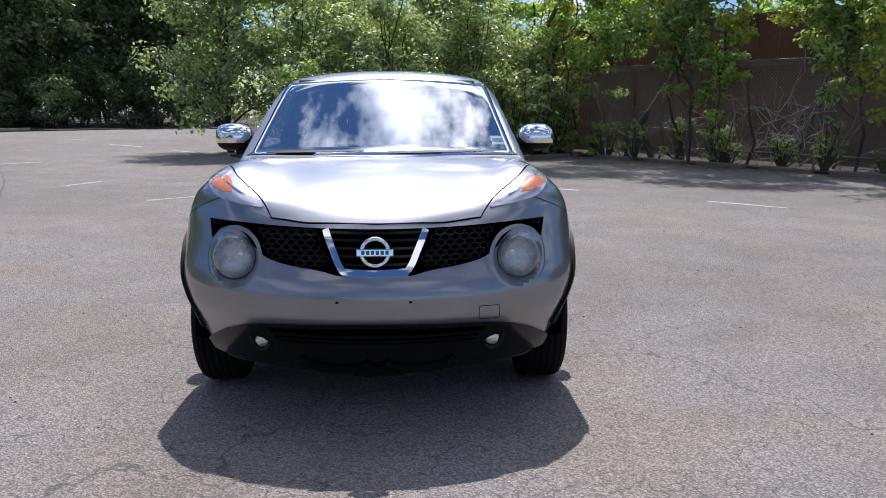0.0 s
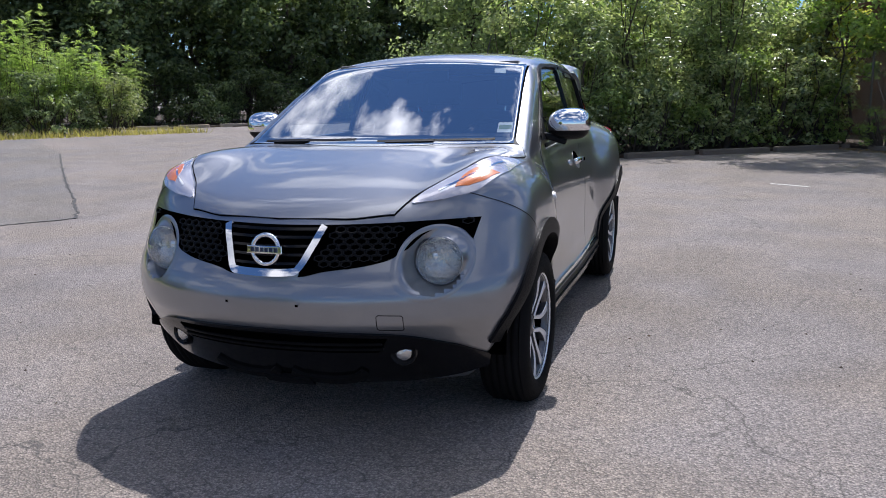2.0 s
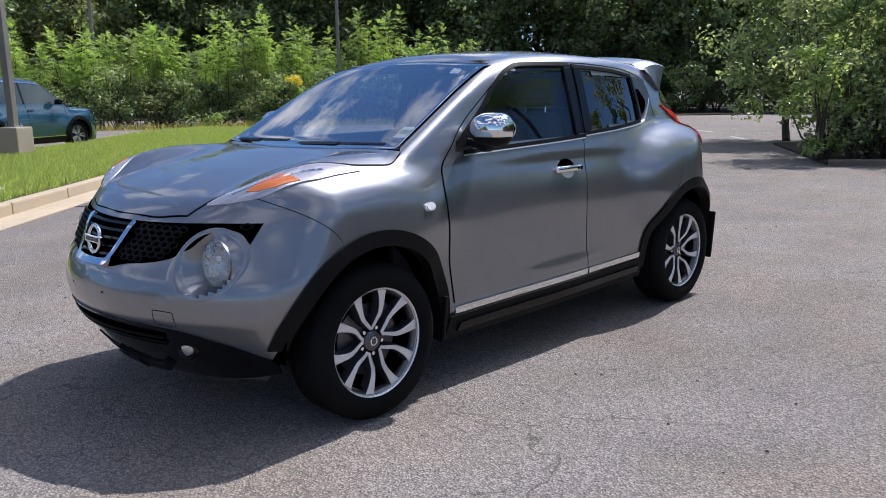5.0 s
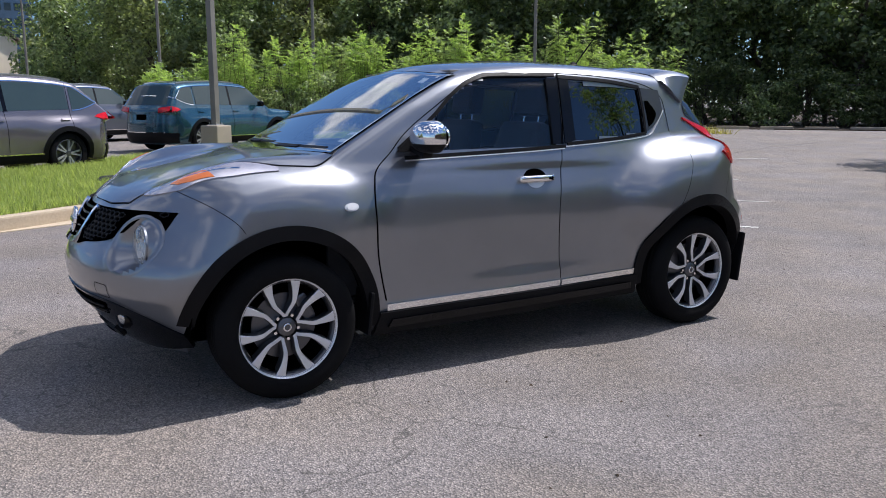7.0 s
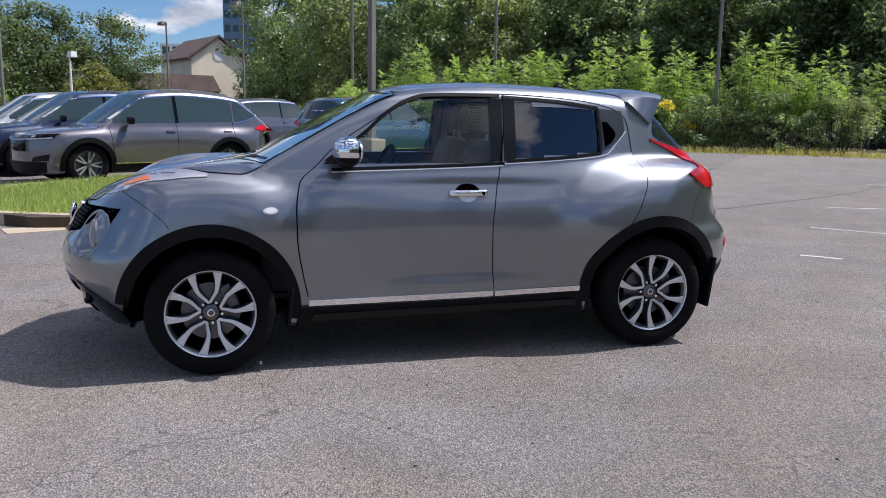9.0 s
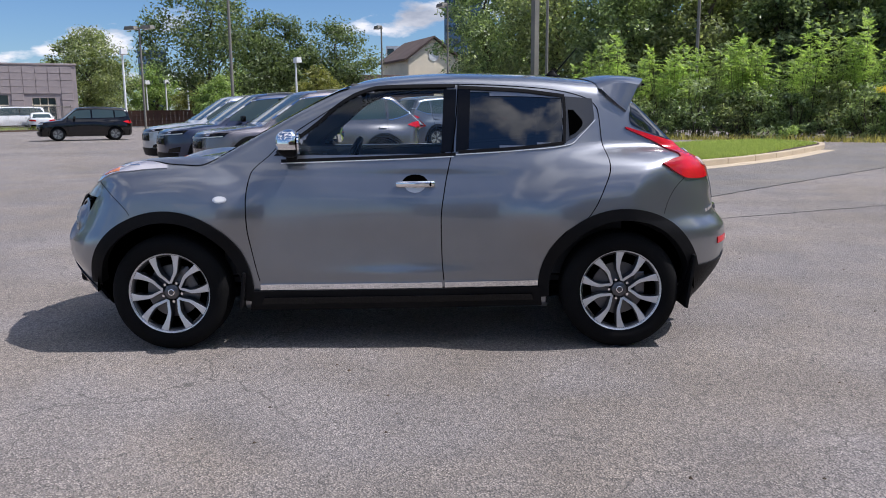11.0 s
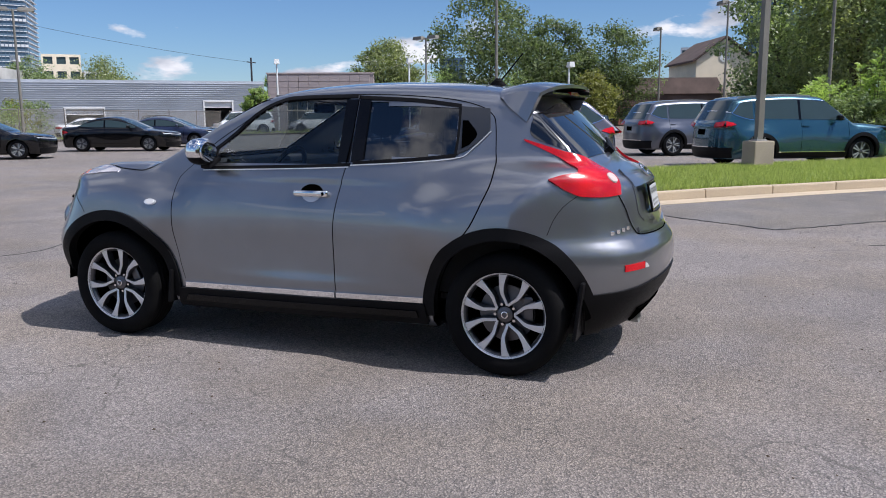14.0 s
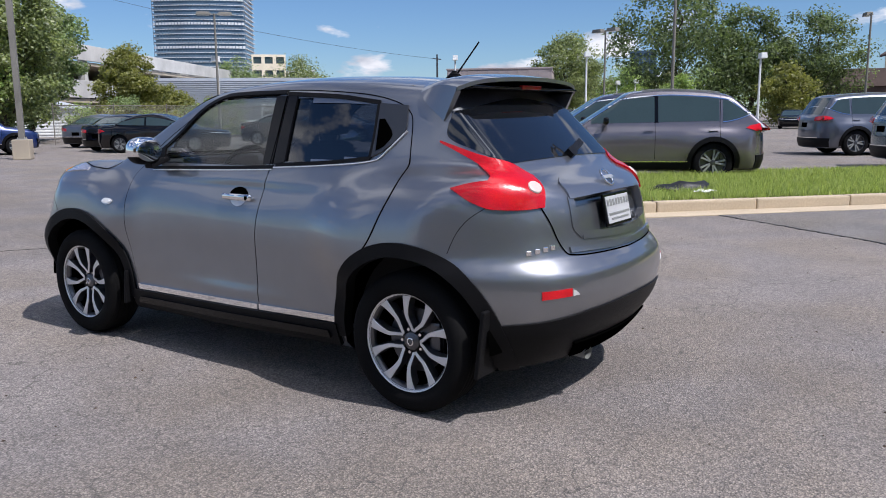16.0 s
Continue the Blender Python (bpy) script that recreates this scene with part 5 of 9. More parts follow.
# front face
half_top = [(0.20, 0.846), (0.42, 0.852), (0.58, 0.858), (0.722, 0.860)]
half_low = [(0.13, 0.672), (0.22, 0.690), (0.36, 0.708), (0.444, 0.728), (0.497, 0.762), (0.553, 0.815), (0.616, 0.836), (0.662, 0.826), (0.705, 0.785)]
GRILLE_TOP = [(-x, z) for x, z in half_top[::-1]] + [(0, 0.844)] + half_top
GRILLE_LOW = [(-x, z) for x, z in half_low[::-1]] + [(0, 0.669)] + half_low
# Near-black sheet; its colour stands for the shaded depth behind the honeycomb holes.
grille = panel("grille", "front", coons(GRILLE_LOW, GRILLE_TOP, [(-0.705, 0.785), (-0.722, 0.860)], [(0.705, 0.785), (0.722, 0.860)], 120, 12), M["gap"], 0.003, 0.01, None, "black honeycomb grille")


def honeycomb(side):
    """Raised six-sided cells over one half of the grille."""
    low, top = np.array(GRILLE_LOW), np.array(GRILLE_TOP)
    flat, faces = [], []
    w, h = 0.0400, 0.0240
    for row in range(16):
        for col in range(30):
            cx, cz = 0.04 + (col + 0.5 * (row % 2)) * w, 0.655 + row * h * 0.80
            vside = 0.140 + (cz - 0.676) * 0.46 + 0.03
            lo, hi = np.interp(cx, low[:, 0], low[:, 1]), np.interp(cx, top[:, 0], top[:, 1])
            if cx < vside or cx > 0.70 or cz < lo + 0.010 or cz > hi - 0.010 or math.hypot(cx - DISH[0], cz - DISH[1]) < 0.152:
                continue
            base = len(flat)
            for k, lift in ((1.0, 0.013), (0.72, 0.012), (0.66, 0.002)):
                for a in np.radians(np.arange(30, 390, 60)):
                    flat.append((side * (cx + k * w * 0.56 * math.cos(a)), cz + k * h * 0.52 * math.sin(a), lift))
            for r in (0, 6):
                for i in range(6):
                    j = (i + 1) % 6
                    faces.append((base + r + i, base + r + j, base + r + 6 + j, base + r + 6 + i))
    flat = np.array(flat)
    p = HATCH.on("front", flat[:, :2])
    p = p + HATCH.normal(p) * flat[:, 2:]
    return tagged(put("honeycomb", mesh_of("honeycomb", p, faces if side < 0 else [q[::-1] for q in faces], M["black_trim"]), grille, "black honeycomb mesh"), kind="stuff")


honeycomb(1), honeycomb(-1)
panel("chrome_surround", "front", band([(-0.200, 0.836), (-0.168, 0.764), (-0.138, 0.700), (-0.122, 0.682), (0, 0.676), (0.122, 0.682), (0.138, 0.700), (0.168, 0.764), (0.200, 0.836)], 0.026, 90, 5), M["chrome"], 0.022, 0.03, grille, "chrome V-shaped surround")
for z in (0.712, 0.742, 0.772, 0.802, 0.828):
    x = 0.130 + (z - 0.676) * 0.43
    panel("slat", "front", band([(-x, z), (0, z - 0.003), (x, z)], 0.009, 24), M["gloss_black"], 0.014, 0.012, grille)
front_y = HATCH.on("front", [(0.0, 0.762)])[0][1]
badge = thing("emblem", "", "")
badge.parent = CAR
badge.matrix_basis = Matrix.Translation((0, front_y - 0.036, 0.766)) @ Matrix.Rotation(radians(-8), 4, "X")
bm = bmesh.new()
n = 40
rv, rf = [], []
for s in range(n):
    a = 2 * math.pi * s / n
    for k in range(8):
        b = 2 * math.pi * k / 8
        r = 0.054 + 0.009 * math.cos(b)
        rv.append((r * math.cos(a), 0.009 * math.sin(b), r * math.sin(a)))
    for k in range(8):
        rf.append((s * 8 + k, s * 8 + (k + 1) % 8, ((s + 1) % n) * 8 + (k + 1) % 8, ((s + 1) % n) * 8 + k))
ring_mesh = mesh_of("ring", rv, rf, M["chrome"], True)
put("ring", ring_mesh, badge, "chrome ring")
bm = bmesh.new()
box(bm, (0.146, 0.016, 0.030), (0, -0.004, 0), bevel=0.004)
part("bar", bm, M["chrome"], badge, "chrome bar")
bm = bmesh.new()
for k in range(6):
    box(bm, (0.013, 0.004, 0.016), (-0.047 + 0.019 * k, -0.0135, 0))
part("marking", bm, M["navy_paint"], badge)

t_ = np.linspace(0, 2 * np.pi, 57)
lamp_y = HATCH.on("front", [LAMP])[0][1] + 0.030
rows_ = []
for q, lift in ((1.13, 0.0008), (1.07, 0.003), (1.01, 0.0055), (0.96, 0.004)):
    up = 0.75 + 0.45 * np.sin(t_)
    flat = np.stack([DISH[0] + 0.008 * (1.13 - q) / 0.17 + 0.120 * q * np.cos(t_), DISH[1] + 0.120 * q * np.sin(t_)], 1)
    p = HATCH.on("front", flat)
    rows_.append(p + HATCH.normal(p) * (lift * np.maximum(up, 0.35))[:, None])
turn_ = np.array((Matrix.Rotation(radians(5), 4, "Z") @ Matrix.Rotation(radians(-4), 4, "X")).to_3x3())
ring_ = np.stack([0.090 * np.cos(t_), 0.004 * np.ones_like(t_), 0.090 * np.sin(t_)], 1) @ turn_.T + (LAMP[0], lamp_y, LAMP[1])
for k, sag in ((0.3, 0.004), (0.65, 0.004), (1.0, 0.0)):
    rows_.append(rows_[3] * (1 - k) + ring_ * k + (0, sag, 0))
dish_v = np.concatenate(rows_)
dish_f = grid_faces(57, 7)
for m in (1, -1):
    lamp = thing("headlight", "", "")
    lamp.parent = CAR
    lamp["label"] = "round headlight with a slightly hazed lens"
    put("bezel", mesh_of("bezel", dish_v * (m, 1, 1), dish_f if m > 0 else [q[::-1] for q in dish_f], M["paint"], True), lamp, "body-coloured bezel")
    holder = Matrix.Translation((m * LAMP[0], lamp_y, LAMP[1])) @ Matrix.Rotation(radians(m * 5), 4, "Z") @ Matrix.Rotation(radians(-4), 4, "X") @ Matrix.Scale(1.115, 4)
    lv, lf = lathe([(0.079, -0.004), (0.076, 0.004), (0.070, 0.03), (0.05, 0.052), (0.02, 0.06), (0.0, 0.06)], 48, "y")
    put("reflector", mesh_of("reflector", lv, lf, M["clear_lens"], True), lamp, "silver reflector", holder)
    lv, lf = lathe([(0.018, 0.06), (0.018, 0.028), (0.014, 0.018), (0.008, 0.014), (0.0, 0.012)], 24, "y")
    put("bulb_cap", mesh_of("bulb_cap", lv, lf, M["chrome"], True), lamp, "", holder @ Matrix.Translation((-m * 0.02, 0, 0.012)))
    lv, lf = lathe([(0.0815, 0.006), (0.0815, -0.003), (0.0785, -0.005), (0.0765, -0.001)], 48, "y")
    put("lens_ring", mesh_of("lens_ring", lv, lf, M["paint"], True), lamp, "", holder)
    lv, lf = lathe([(0.079, -0.004), (0.075, -0.012), (0.062, -0.020), (0.04, -0.026), (0.02, -0.029), (0.0, -0.030)], 48, "y")
    put("lens", mesh_of("lens", lv, lf, M["haze_lens"], True), lamp, "hazy domed lens", holder)

# running lamps on top of the wings
TOP_IN = [(0.478, -1.775), (0.536, -1.686), (0.598, -1.612), (0.640, -1.552), (0.678, -1.454), (0.709, -1.366), (0.752, -1.262)]
TOP_OUT = [(0.486, -1.780), (0.61, -1.724), (0.715, -1.640), (0.757, -1.54), (0.773, -1.43), (0.774, -1.262)]
tl = both("running_lamp", "top", coons(TOP_IN, TOP_OUT, [TOP_IN[0], TOP_OUT[0]], [TOP_IN[-1], TOP_OUT[-1]], 40, 10), M["lamp_clear"], 0.0055, 0.012, label="clear wedge-shaped lamp on the wing")
both("indicator", "top", coons([(0.622, -1.690), (0.668, -1.668)], [(0.668, -1.560), (0.752, -1.535)], [(0.622, -1.690), (0.640, -1.618), (0.668, -1.560)], [(0.668, -1.668), (0.716, -1.618), (0.752, -1.535)], 10, 10), M["amber"], 0.0075, 0.004, tl, "amber indicator")
both("lamp_rib", "top", band([(0.565, -1.715), (0.635, -1.655), (0.695, -1.56), (0.735, -1.42)], 0.008, 20), M["chrome"], 0.0075, 0.003, tl)

# lower front
low_front = panel("lower_bumper", "front", coons([(-0.735, 0.275), (-0.62, 0.250), (-0.4, 0.230), (0, 0.225), (0.4, 0.230), (0.62, 0.250), (0.735, 0.275)], [(-0.752, 0.335), (-0.64, 0.409), (-0.47, 0.461), (-0.28, 0.474), (0, 0.482), (0.28, 0.474), (0.47, 0.461), (0.64, 0.409), (0.752, 0.335)],
                                             [(-0.735, 0.275), (-0.752, 0.335)], [(0.735, 0.275), (0.752, 0.335)], 90, 14), M["gloss_black"], 0.008, 0.02, None, "gloss black lower bumper")
panel("intake", "front", coons([(-0.40, 0.39), (0.40, 0.39)], [(-0.44, 0.448), (0, 0.464), (0.44, 0.448)], [(-0.40, 0.39), (-0.44, 0.448)], [(0.40, 0.39), (0.44, 0.448)], 40, 5), M["gap"], 0.011, 0.004, low_front, "dark air intake")
for z in (0.408, 0.430):
    panel("intake_bar", "front", band([(-0.42, z), (0, z), (0.42, z)], 0.008, 30), M["black_trim"], 0.017, 0.008, low_front)
both("skid_lip", "front", band([(0.03, 0.285), (0.08, 0.255), (0.18, 0.248), (0.27, 0.262), (0.32, 0.295)], 0.03, 24), M["black_trim"], 0.022, 0.02, (low_front, low_front), "grey scuffed lower lip")
panel("skid_lip", "front", band([(-0.10, 0.25), (0, 0.245), (0.10, 0.25)], 0.035, 16), M["black_trim"], 0.03, 0.02, low_front)
for m in (1, -1):
    x, z = 0.480, 0.380
    y0 = HATCH.on("front", [(x, z)])[0][1]
    fog = thing("fog_lamp", "", "")
    fog.parent = CAR
    fog["label"] = "small round fog lamp"
    fog.matrix_basis = Matrix.Translation((m * x, y0 + 0.004, z)) @ Matrix.Rotation(radians(m * 16), 4, "Z")
    lv, lf = lathe([(0.056, 0.012), (0.052, -0.010), (0.046, -0.018), (0.040, -0.012), (0.036, 0.004)], 36, "y")
    put("fog_ring", mesh_of("fog_ring", lv, lf, M["gloss_black"], True), fog, "black ring")
    lv, lf = lathe([(0.037, -0.004), (0.030, -0.014), (0.016, -0.020), (0.0, -0.021)], 36, "y")
    put("fog_lens", mesh_of("fog_lens", lv, lf, M["clear_lens"], True), fog, "clear lens")
tow = [(0.424, 0.540), (0.500, 0.536), (0.506, 0.530), (0.506, 0.484), (0.500, 0.478), (0.424, 0.482), (0.418, 0.488), (0.418, 0.534), (0.424, 0.540)]
for a, b in zip(tow, tow[1:]):
    line("tow_cover_line", "front", [a, b], M["gap"], 0.003, 0.001, 12, sides=(0,))
for x in (-0.15, 0.14):
    line("plug", "front", [(x - 0.006, 0.575), (x + 0.006, 0.575)], M["gap"], 0.009, 0.002, 4, sides=(0,))

# rear face
glass_rear = panel("rear_window", "back", coons([(-0.525, 1.128), (-0.3, 1.136), (0, 1.140), (0.3, 1.136), (0.525, 1.128)], [(-0.575, 1.36), (0, 1.42), (0.575, 1.36)], [(-0.525, 1.128), (-0.594, 1.165), (-0.616, 1.232), (-0.600, 1.30), (-0.575, 1.36)], [(0.525, 1.128), (0.594, 1.165), (0.616, 1.232), (0.600, 1.30), (0.575, 1.36)], 80, 30), M["rear_glass"], 0.004, 0.008, None, "dark rear window")
corner = lambda pts: [(0.785 * x - 0.62 * y, z) for x, y, z in pts]  # noqa: E731
ARM_UP = corner([(0.625, 1.307, 1.230), (0.615, 1.41, 1.198), (0.60, 1.534, 1.160), (0.524, 1.62, 1.124), (0.481, 1.696, 1.073)])
ARM_LOW = corner([(0.627, 1.312, 1.218), (0.622, 1.415, 1.172), (0.625, 1.519, 1.119), (0.673, 1.595, 1.083), (0.706, 1.605, 1.061)])
FIN_UP = corner([(0.805, 1.485, 1.032), (0.757, 1.546, 1.051), (0.706, 1.605, 1.061), (0.60, 1.65, 1.07), (0.481, 1.696, 1.073)])
FIN_LOW = corner([(0.805, 1.487, 1.028), (0.778, 1.573, 0.975), (0.737, 1.646, 0.946), (0.653, 1.736, 0.940), (0.559, 1.80, 0.946)])
FIN_END = corner([(0.559, 1.80, 0.946), (0.522, 1.774, 1.023), (0.481, 1.696, 1.073)])
tail = both("tail_lamp", "quarter", coons(ARM_LOW, ARM_UP, [ARM_LOW[0], ARM_UP[0]], [ARM_LOW[-1], ARM_UP[-1]], 46, 14), M["red_lens"], 0.009, 0.02, label="red boomerang-shaped tail lamp")
both("tail_lamp_fin", "quarter", coons(FIN_LOW, FIN_UP, [FIN_LOW[0], FIN_UP[0]], FIN_END, 40, 14), M["red_lens"], 0.011, 0.02, tail)
for m in (0, 1):
    p = HATCH.on("quarter", corner([(0.561, 1.751, 1.028)]))
    nn = HATCH.normal(p)[0]
    p = p[0] + nn * 0.0085
    lv, lf = lathe([(0.034, 0.0), (0.031, 0.006), (0.016, 0.009), (0.0, 0.010)], 28, "z")
    turn = Vector(nn).to_track_quat("Z", "Y").to_matrix().to_4x4()
    vv = [(Matrix.Translation(p) @ turn) @ Vector(q) for q in lv]
    vv = [(-q.x, q.y, q.z) for q in vv] if m else [tuple(q) for q in vv]
    put("reverse_lens", mesh_of("reverse_lens", vv, [q[::-1] for q in lf] if m else lf, M["reverse_lens"], True), tail[m], "clear round reversing lens")
LID = [(0.572, 0.945), (0.542, 0.868), (0.515, 0.785), (0.479, 0.738), (0.307, 0.725), (0, 0.718)]
line("shut_line", "back", LID, M["gap"], 0.007, 0.002)
panel("lid_strip", "back", band([(-0.47, 0.756), (0, 0.740), (0.47, 0.756)], 0.024, 50), M["paint"], 0.010, 0.012, None, "painted strip along the tailgate foot")
OUT_LOW, OUT_TOP = [(-0.37, 0.812), (0, 0.794), (0.37, 0.812)], [(-0.40, 0.978), (0, 0.986), (0.40, 0.978)]
OUT_L, OUT_R = [(-0.37, 0.812), (-0.41, 0.86), (-0.40, 0.978)], [(0.37, 0.812), (0.41, 0.86), (0.40, 0.978)]
recess = panel("plate_recess", "back", coons(OUT_LOW, OUT_TOP, OUT_L, OUT_R, 40, 12), M["paint"], -0.040, -0.045, None, "recess round the plate")
for path in (OUT_LOW, OUT_L, OUT_R):
    panel("recess_lip", "back", band(path, 0.036, 40, 5), M["paint"], 0.0055, 0.03, recess)
garnish = panel("tailgate_handle", "back", coons([(-0.41, 0.972), (0, 0.980), (0.41, 0.972)], [(-0.33, 1.056), (0, 1.078), (0.33, 1.056)], [(-0.41, 0.972), (-0.40, 1.03), (-0.33, 1.056)], [(0.41, 0.972), (0.40, 1.03), (0.33, 1.056)], 40, 8), M["paint"], 0.010, 0.03, None, "body-coloured tailgate grip")
yb = HATCH.on("back", [(0.0, 1.03)])[0][1] + 0.030
emb = thing("emblem", "", "")
emb.parent = CAR
emb.matrix_basis = Matrix.Translation((0, yb, 1.042)) @ Matrix.Rotation(radians(38), 4, "X") @ Matrix.Scale(0.78, 4)
put("ring", ring_mesh, emb, "chrome ring")
bm = bmesh.new()
box(bm, (0.146, 0.016, 0.030), (0, 0.004, 0), bevel=0.004)
part("bar", bm, M["chrome"], emb, "chrome bar")
yp = HATCH.on("back", [(0.0, 0.895)])[0][1] - 0.012
plate = thing("plate", "", "")
plate.parent = CAR
plate["label"] = "white dealer plate in a black frame"
plate.matrix_basis = Matrix.Translation((0, yp, 0.895)) @ Matrix.Rotation(radians(12), 4, "X")
bm = bmesh.new()
box(bm, (0.300, 0.012, 0.158), (0, 0, 0), bevel=0.005)
part("plate_frame", bm, M["gloss_black"], plate, "black frame")
bm = bmesh.new()
box(bm, (0.270, 0.006, 0.128), (0, 0.007, 0), bevel=0.002)
part("plate_face", bm, M["plate_shaded_white"], plate, "white plate")
bm = bmesh.new()
for k in range(8):
    box(bm, (0.020, 0.003, 0.030), (-0.115 + 0.033 * k, 0.0105, 0.034))
part("marking", bm, M["steel"], plate)
bm = bmesh.new()
box(bm, (0.24, 0.003, 0.010), (0, 0.0115, -0.020))
box(bm, (0.20, 0.003, 0.008), (0, 0.0115, -0.043))
part("marking", bm, M["steel"], plate)
# chrome letters become plain bars
for k in range(4):
    x = 0.655 - 0.033 * k
    p = HATCH.on("back", [(x, 0.757 + 0.006 * k)])
    nn = HATCH.normal(p)[0]
    bm = bmesh.new()
    box(bm, (0.024, 0.004, 0.022), bevel=0.002)
    part("model_mark", bm, M["chrome"], CAR, m=Matrix.Translation(p[0] + nn * 0.004) @ Matrix.Rotation(math.atan2(-nn[0], nn[1]), 4, "Z"))
low_rear = panel("rear_lower_bumper", "back", coons([(-0.76, 0.245), (-0.4, 0.240), (0, 0.24), (0.4, 0.240), (0.76, 0.245)], [(-0.80, 0.452), (-0.66, 0.463), (-0.40, 0.492), (0, 0.505), (0.40, 0.492), (0.66, 0.463), (0.80, 0.452)], [(-0.76, 0.245), (-0.80, 0.452)], [(0.76, 0.245), (0.80, 0.452)], 80, 12), M["black_trim"], 0.008, 0.02, None, "black lower rear bumper")
panel("rear_skid", "back", coons([(-0.36, 0.250), (0.36, 0.250)], [(-0.42, 0.335), (0.42, 0.335)], [(-0.36, 0.250), (-0.42, 0.335)], [(0.36, 0.250), (0.42, 0.335)], 30, 8), M["gap"], 0.02, 0.02, low_rear)
for m in (0, 1):
    panel("reflector", "back", coons([(0.545, 0.572), (0.665, 0.565)], [(0.545, 0.606), (0.665, 0.600)], [(0.545, 0.572), (0.545, 0.606)], [(0.665, 0.565), (0.665, 0.600)], 10, 4), M["red_lens"], 0.006, 0.01, None, "red rear reflector", bool(m))
    panel("reflector_trim", "back", coons([(0.505, 0.574), (0.54, 0.572)], [(0.525, 0.594), (0.54, 0.600)], [(0.505, 0.574), (0.525, 0.594)], [(0.54, 0.572), (0.54, 0.600)], 4, 3), M["alloy"], 0.005, 0.006, None, "", bool(m))
bm = bmesh.new()
rod(bm, (0.20, 1.58, 0.24), (0.24, 1.88, 0.232), 0.030, 0.032, 20)
bmesh.ops.delete(bm, geom=[q for q in bm.faces if len(q.verts) > 4 and q.normal.y > 0.5], context="FACES_ONLY")
part("exhaust_pipe", bm, M["steel"], CAR, "bright exhaust tailpipe", smooth=True)
# Black rod added in the open pipe in place of its dark hollow.
bm = bmesh.new()
rod(bm, (0.202, 1.59, 0.2398), (0.236, 1.85, 0.2328), 0.027, 0.028, 16)
part("exhaust_core", bm, M["gap"], CAR)
wp = panel("rear_wiper", "back", band([(-0.02, 1.152), (-0.12, 1.168), (-0.24, 1.192)], 0.026, 20), M["black_trim"], 0.022, 0.012, None, "black rear wiper")
panel("wiper_hub", "back", band([(-0.05, 1.150), (0.015, 1.142)], 0.030, 8), M["black_trim"], 0.028, 0.026, wp)

# roof spoiler
nu, nv = 61, 9
s = np.linspace(-1, 1, nu)
roof_y = np.full(nu, 1.10) + 0.06 * s ** 2
lead = np.stack([0.565 * s, roof_y], 1)
leadp = HATCH.on("top", lead)
trail = np.stack([0.600 * s, 1.475 - 0.06 * s ** 2 - 0.03 * np.abs(s) ** 10, 1.518 - 0.025 * s ** 2 - 0.03 * np.abs(s) ** 8], 1)
topv = np.stack([leadp * (1 - t) + trail * t + np.array((0, 0, 1)) * (0.02 * np.sin(np.pi * t)) for t in np.linspace(0, 1, nv)], 0)
topv[..., 2] += 0.004
under = topv.copy()
under[..., 2] -= (0.012 + 0.022 * np.sin(np.pi * np.clip(np.linspace(0, 1, nv), 0, 0.9)))[:, None]
verts = np.r_[topv.reshape(-1, 3), under.reshape(-1, 3)]
faces = grid_faces(nu, nv) + [q[::-1] for q in grid_faces(nu, nv, nu * nv)]
off = nu * nv
for i in range(nu - 1):
    a = (nv - 1) * nu + i
    faces.append((a, a + 1, off + a + 1, off + a))
spoiler = put("spoiler", mesh_of("spoiler", verts, faces, M["paint"], True), CAR, "body-coloured roof spoiler")
for m in (1, -1):
    j = nu - 1 if m > 0 else 0
    edge = topv[:, j]
    f_ = np.linspace(0, 1, nv)
    foot = np.stack([spline((0, 0.4, 1), (0.588, 0.612, 0.612))(f_) * m, spline((0, 0.4, 1), (1.175, 1.225, 1.318))(f_), spline((0, 0.4, 1), (1.445, 1.395, 1.318))(f_)], 1)
    inner = foot - (m * 0.035, 0, 0)
    ev = np.concatenate([edge, foot, inner, under[:, j] - (m * 0.03, 0, 0)])
    ef = [(k * nv + i, k * nv + i + 1, (k + 1) * nv + i + 1, (k + 1) * nv + i) for k in range(3) for i in range(nv - 1)]
    ef += [(nv - 1, 2 * nv - 1, 3 * nv - 1, 4 * nv - 1)]
    put("end_fin", mesh_of("end_fin", ev, ef if m < 0 else [q[::-1] for q in ef], M["paint"], True), spoiler)
bm = bmesh.new()
box(bm, (1.06, 0.20, 0.012), (0, 1.335, 1.462), bevel=0.004, turn=Matrix.Rotation(radians(4), 4, "X"))
part("underside", bm, M["gloss_black"], spoiler, "black underside")
bm = bmesh.new()
box(bm, (0.20, 0.02, 0.020), (0, 1.43, 1.474), bevel=0.004)
part("brake_light", bm, M["red_lens"], spoiler, "dark red high brake light")
bm = bmesh.new()
for k in range(6):
    r = 0.04 * (1 - k / 7)
    bmesh.ops.create_cone(bm, cap_ends=True, segments=16, radius1=r * 1.1, radius2=r * 0.8, depth=0.009, matrix=Matrix.Translation((0, 0.97, 1.535 + 0.007 * k)) @ Matrix.Diagonal((0.8, 1.5, 1, 1)))
ant = part("aerial_base", bm, M["black_trim"], CAR, "black roof aerial", smooth=True)
bm = bmesh.new()
rod(bm, (0, 0.99, 1.56), (0, 1.125, 1.715), 0.005, 0.004, 8)
part("aerial", bm, M["black_trim"], ant)

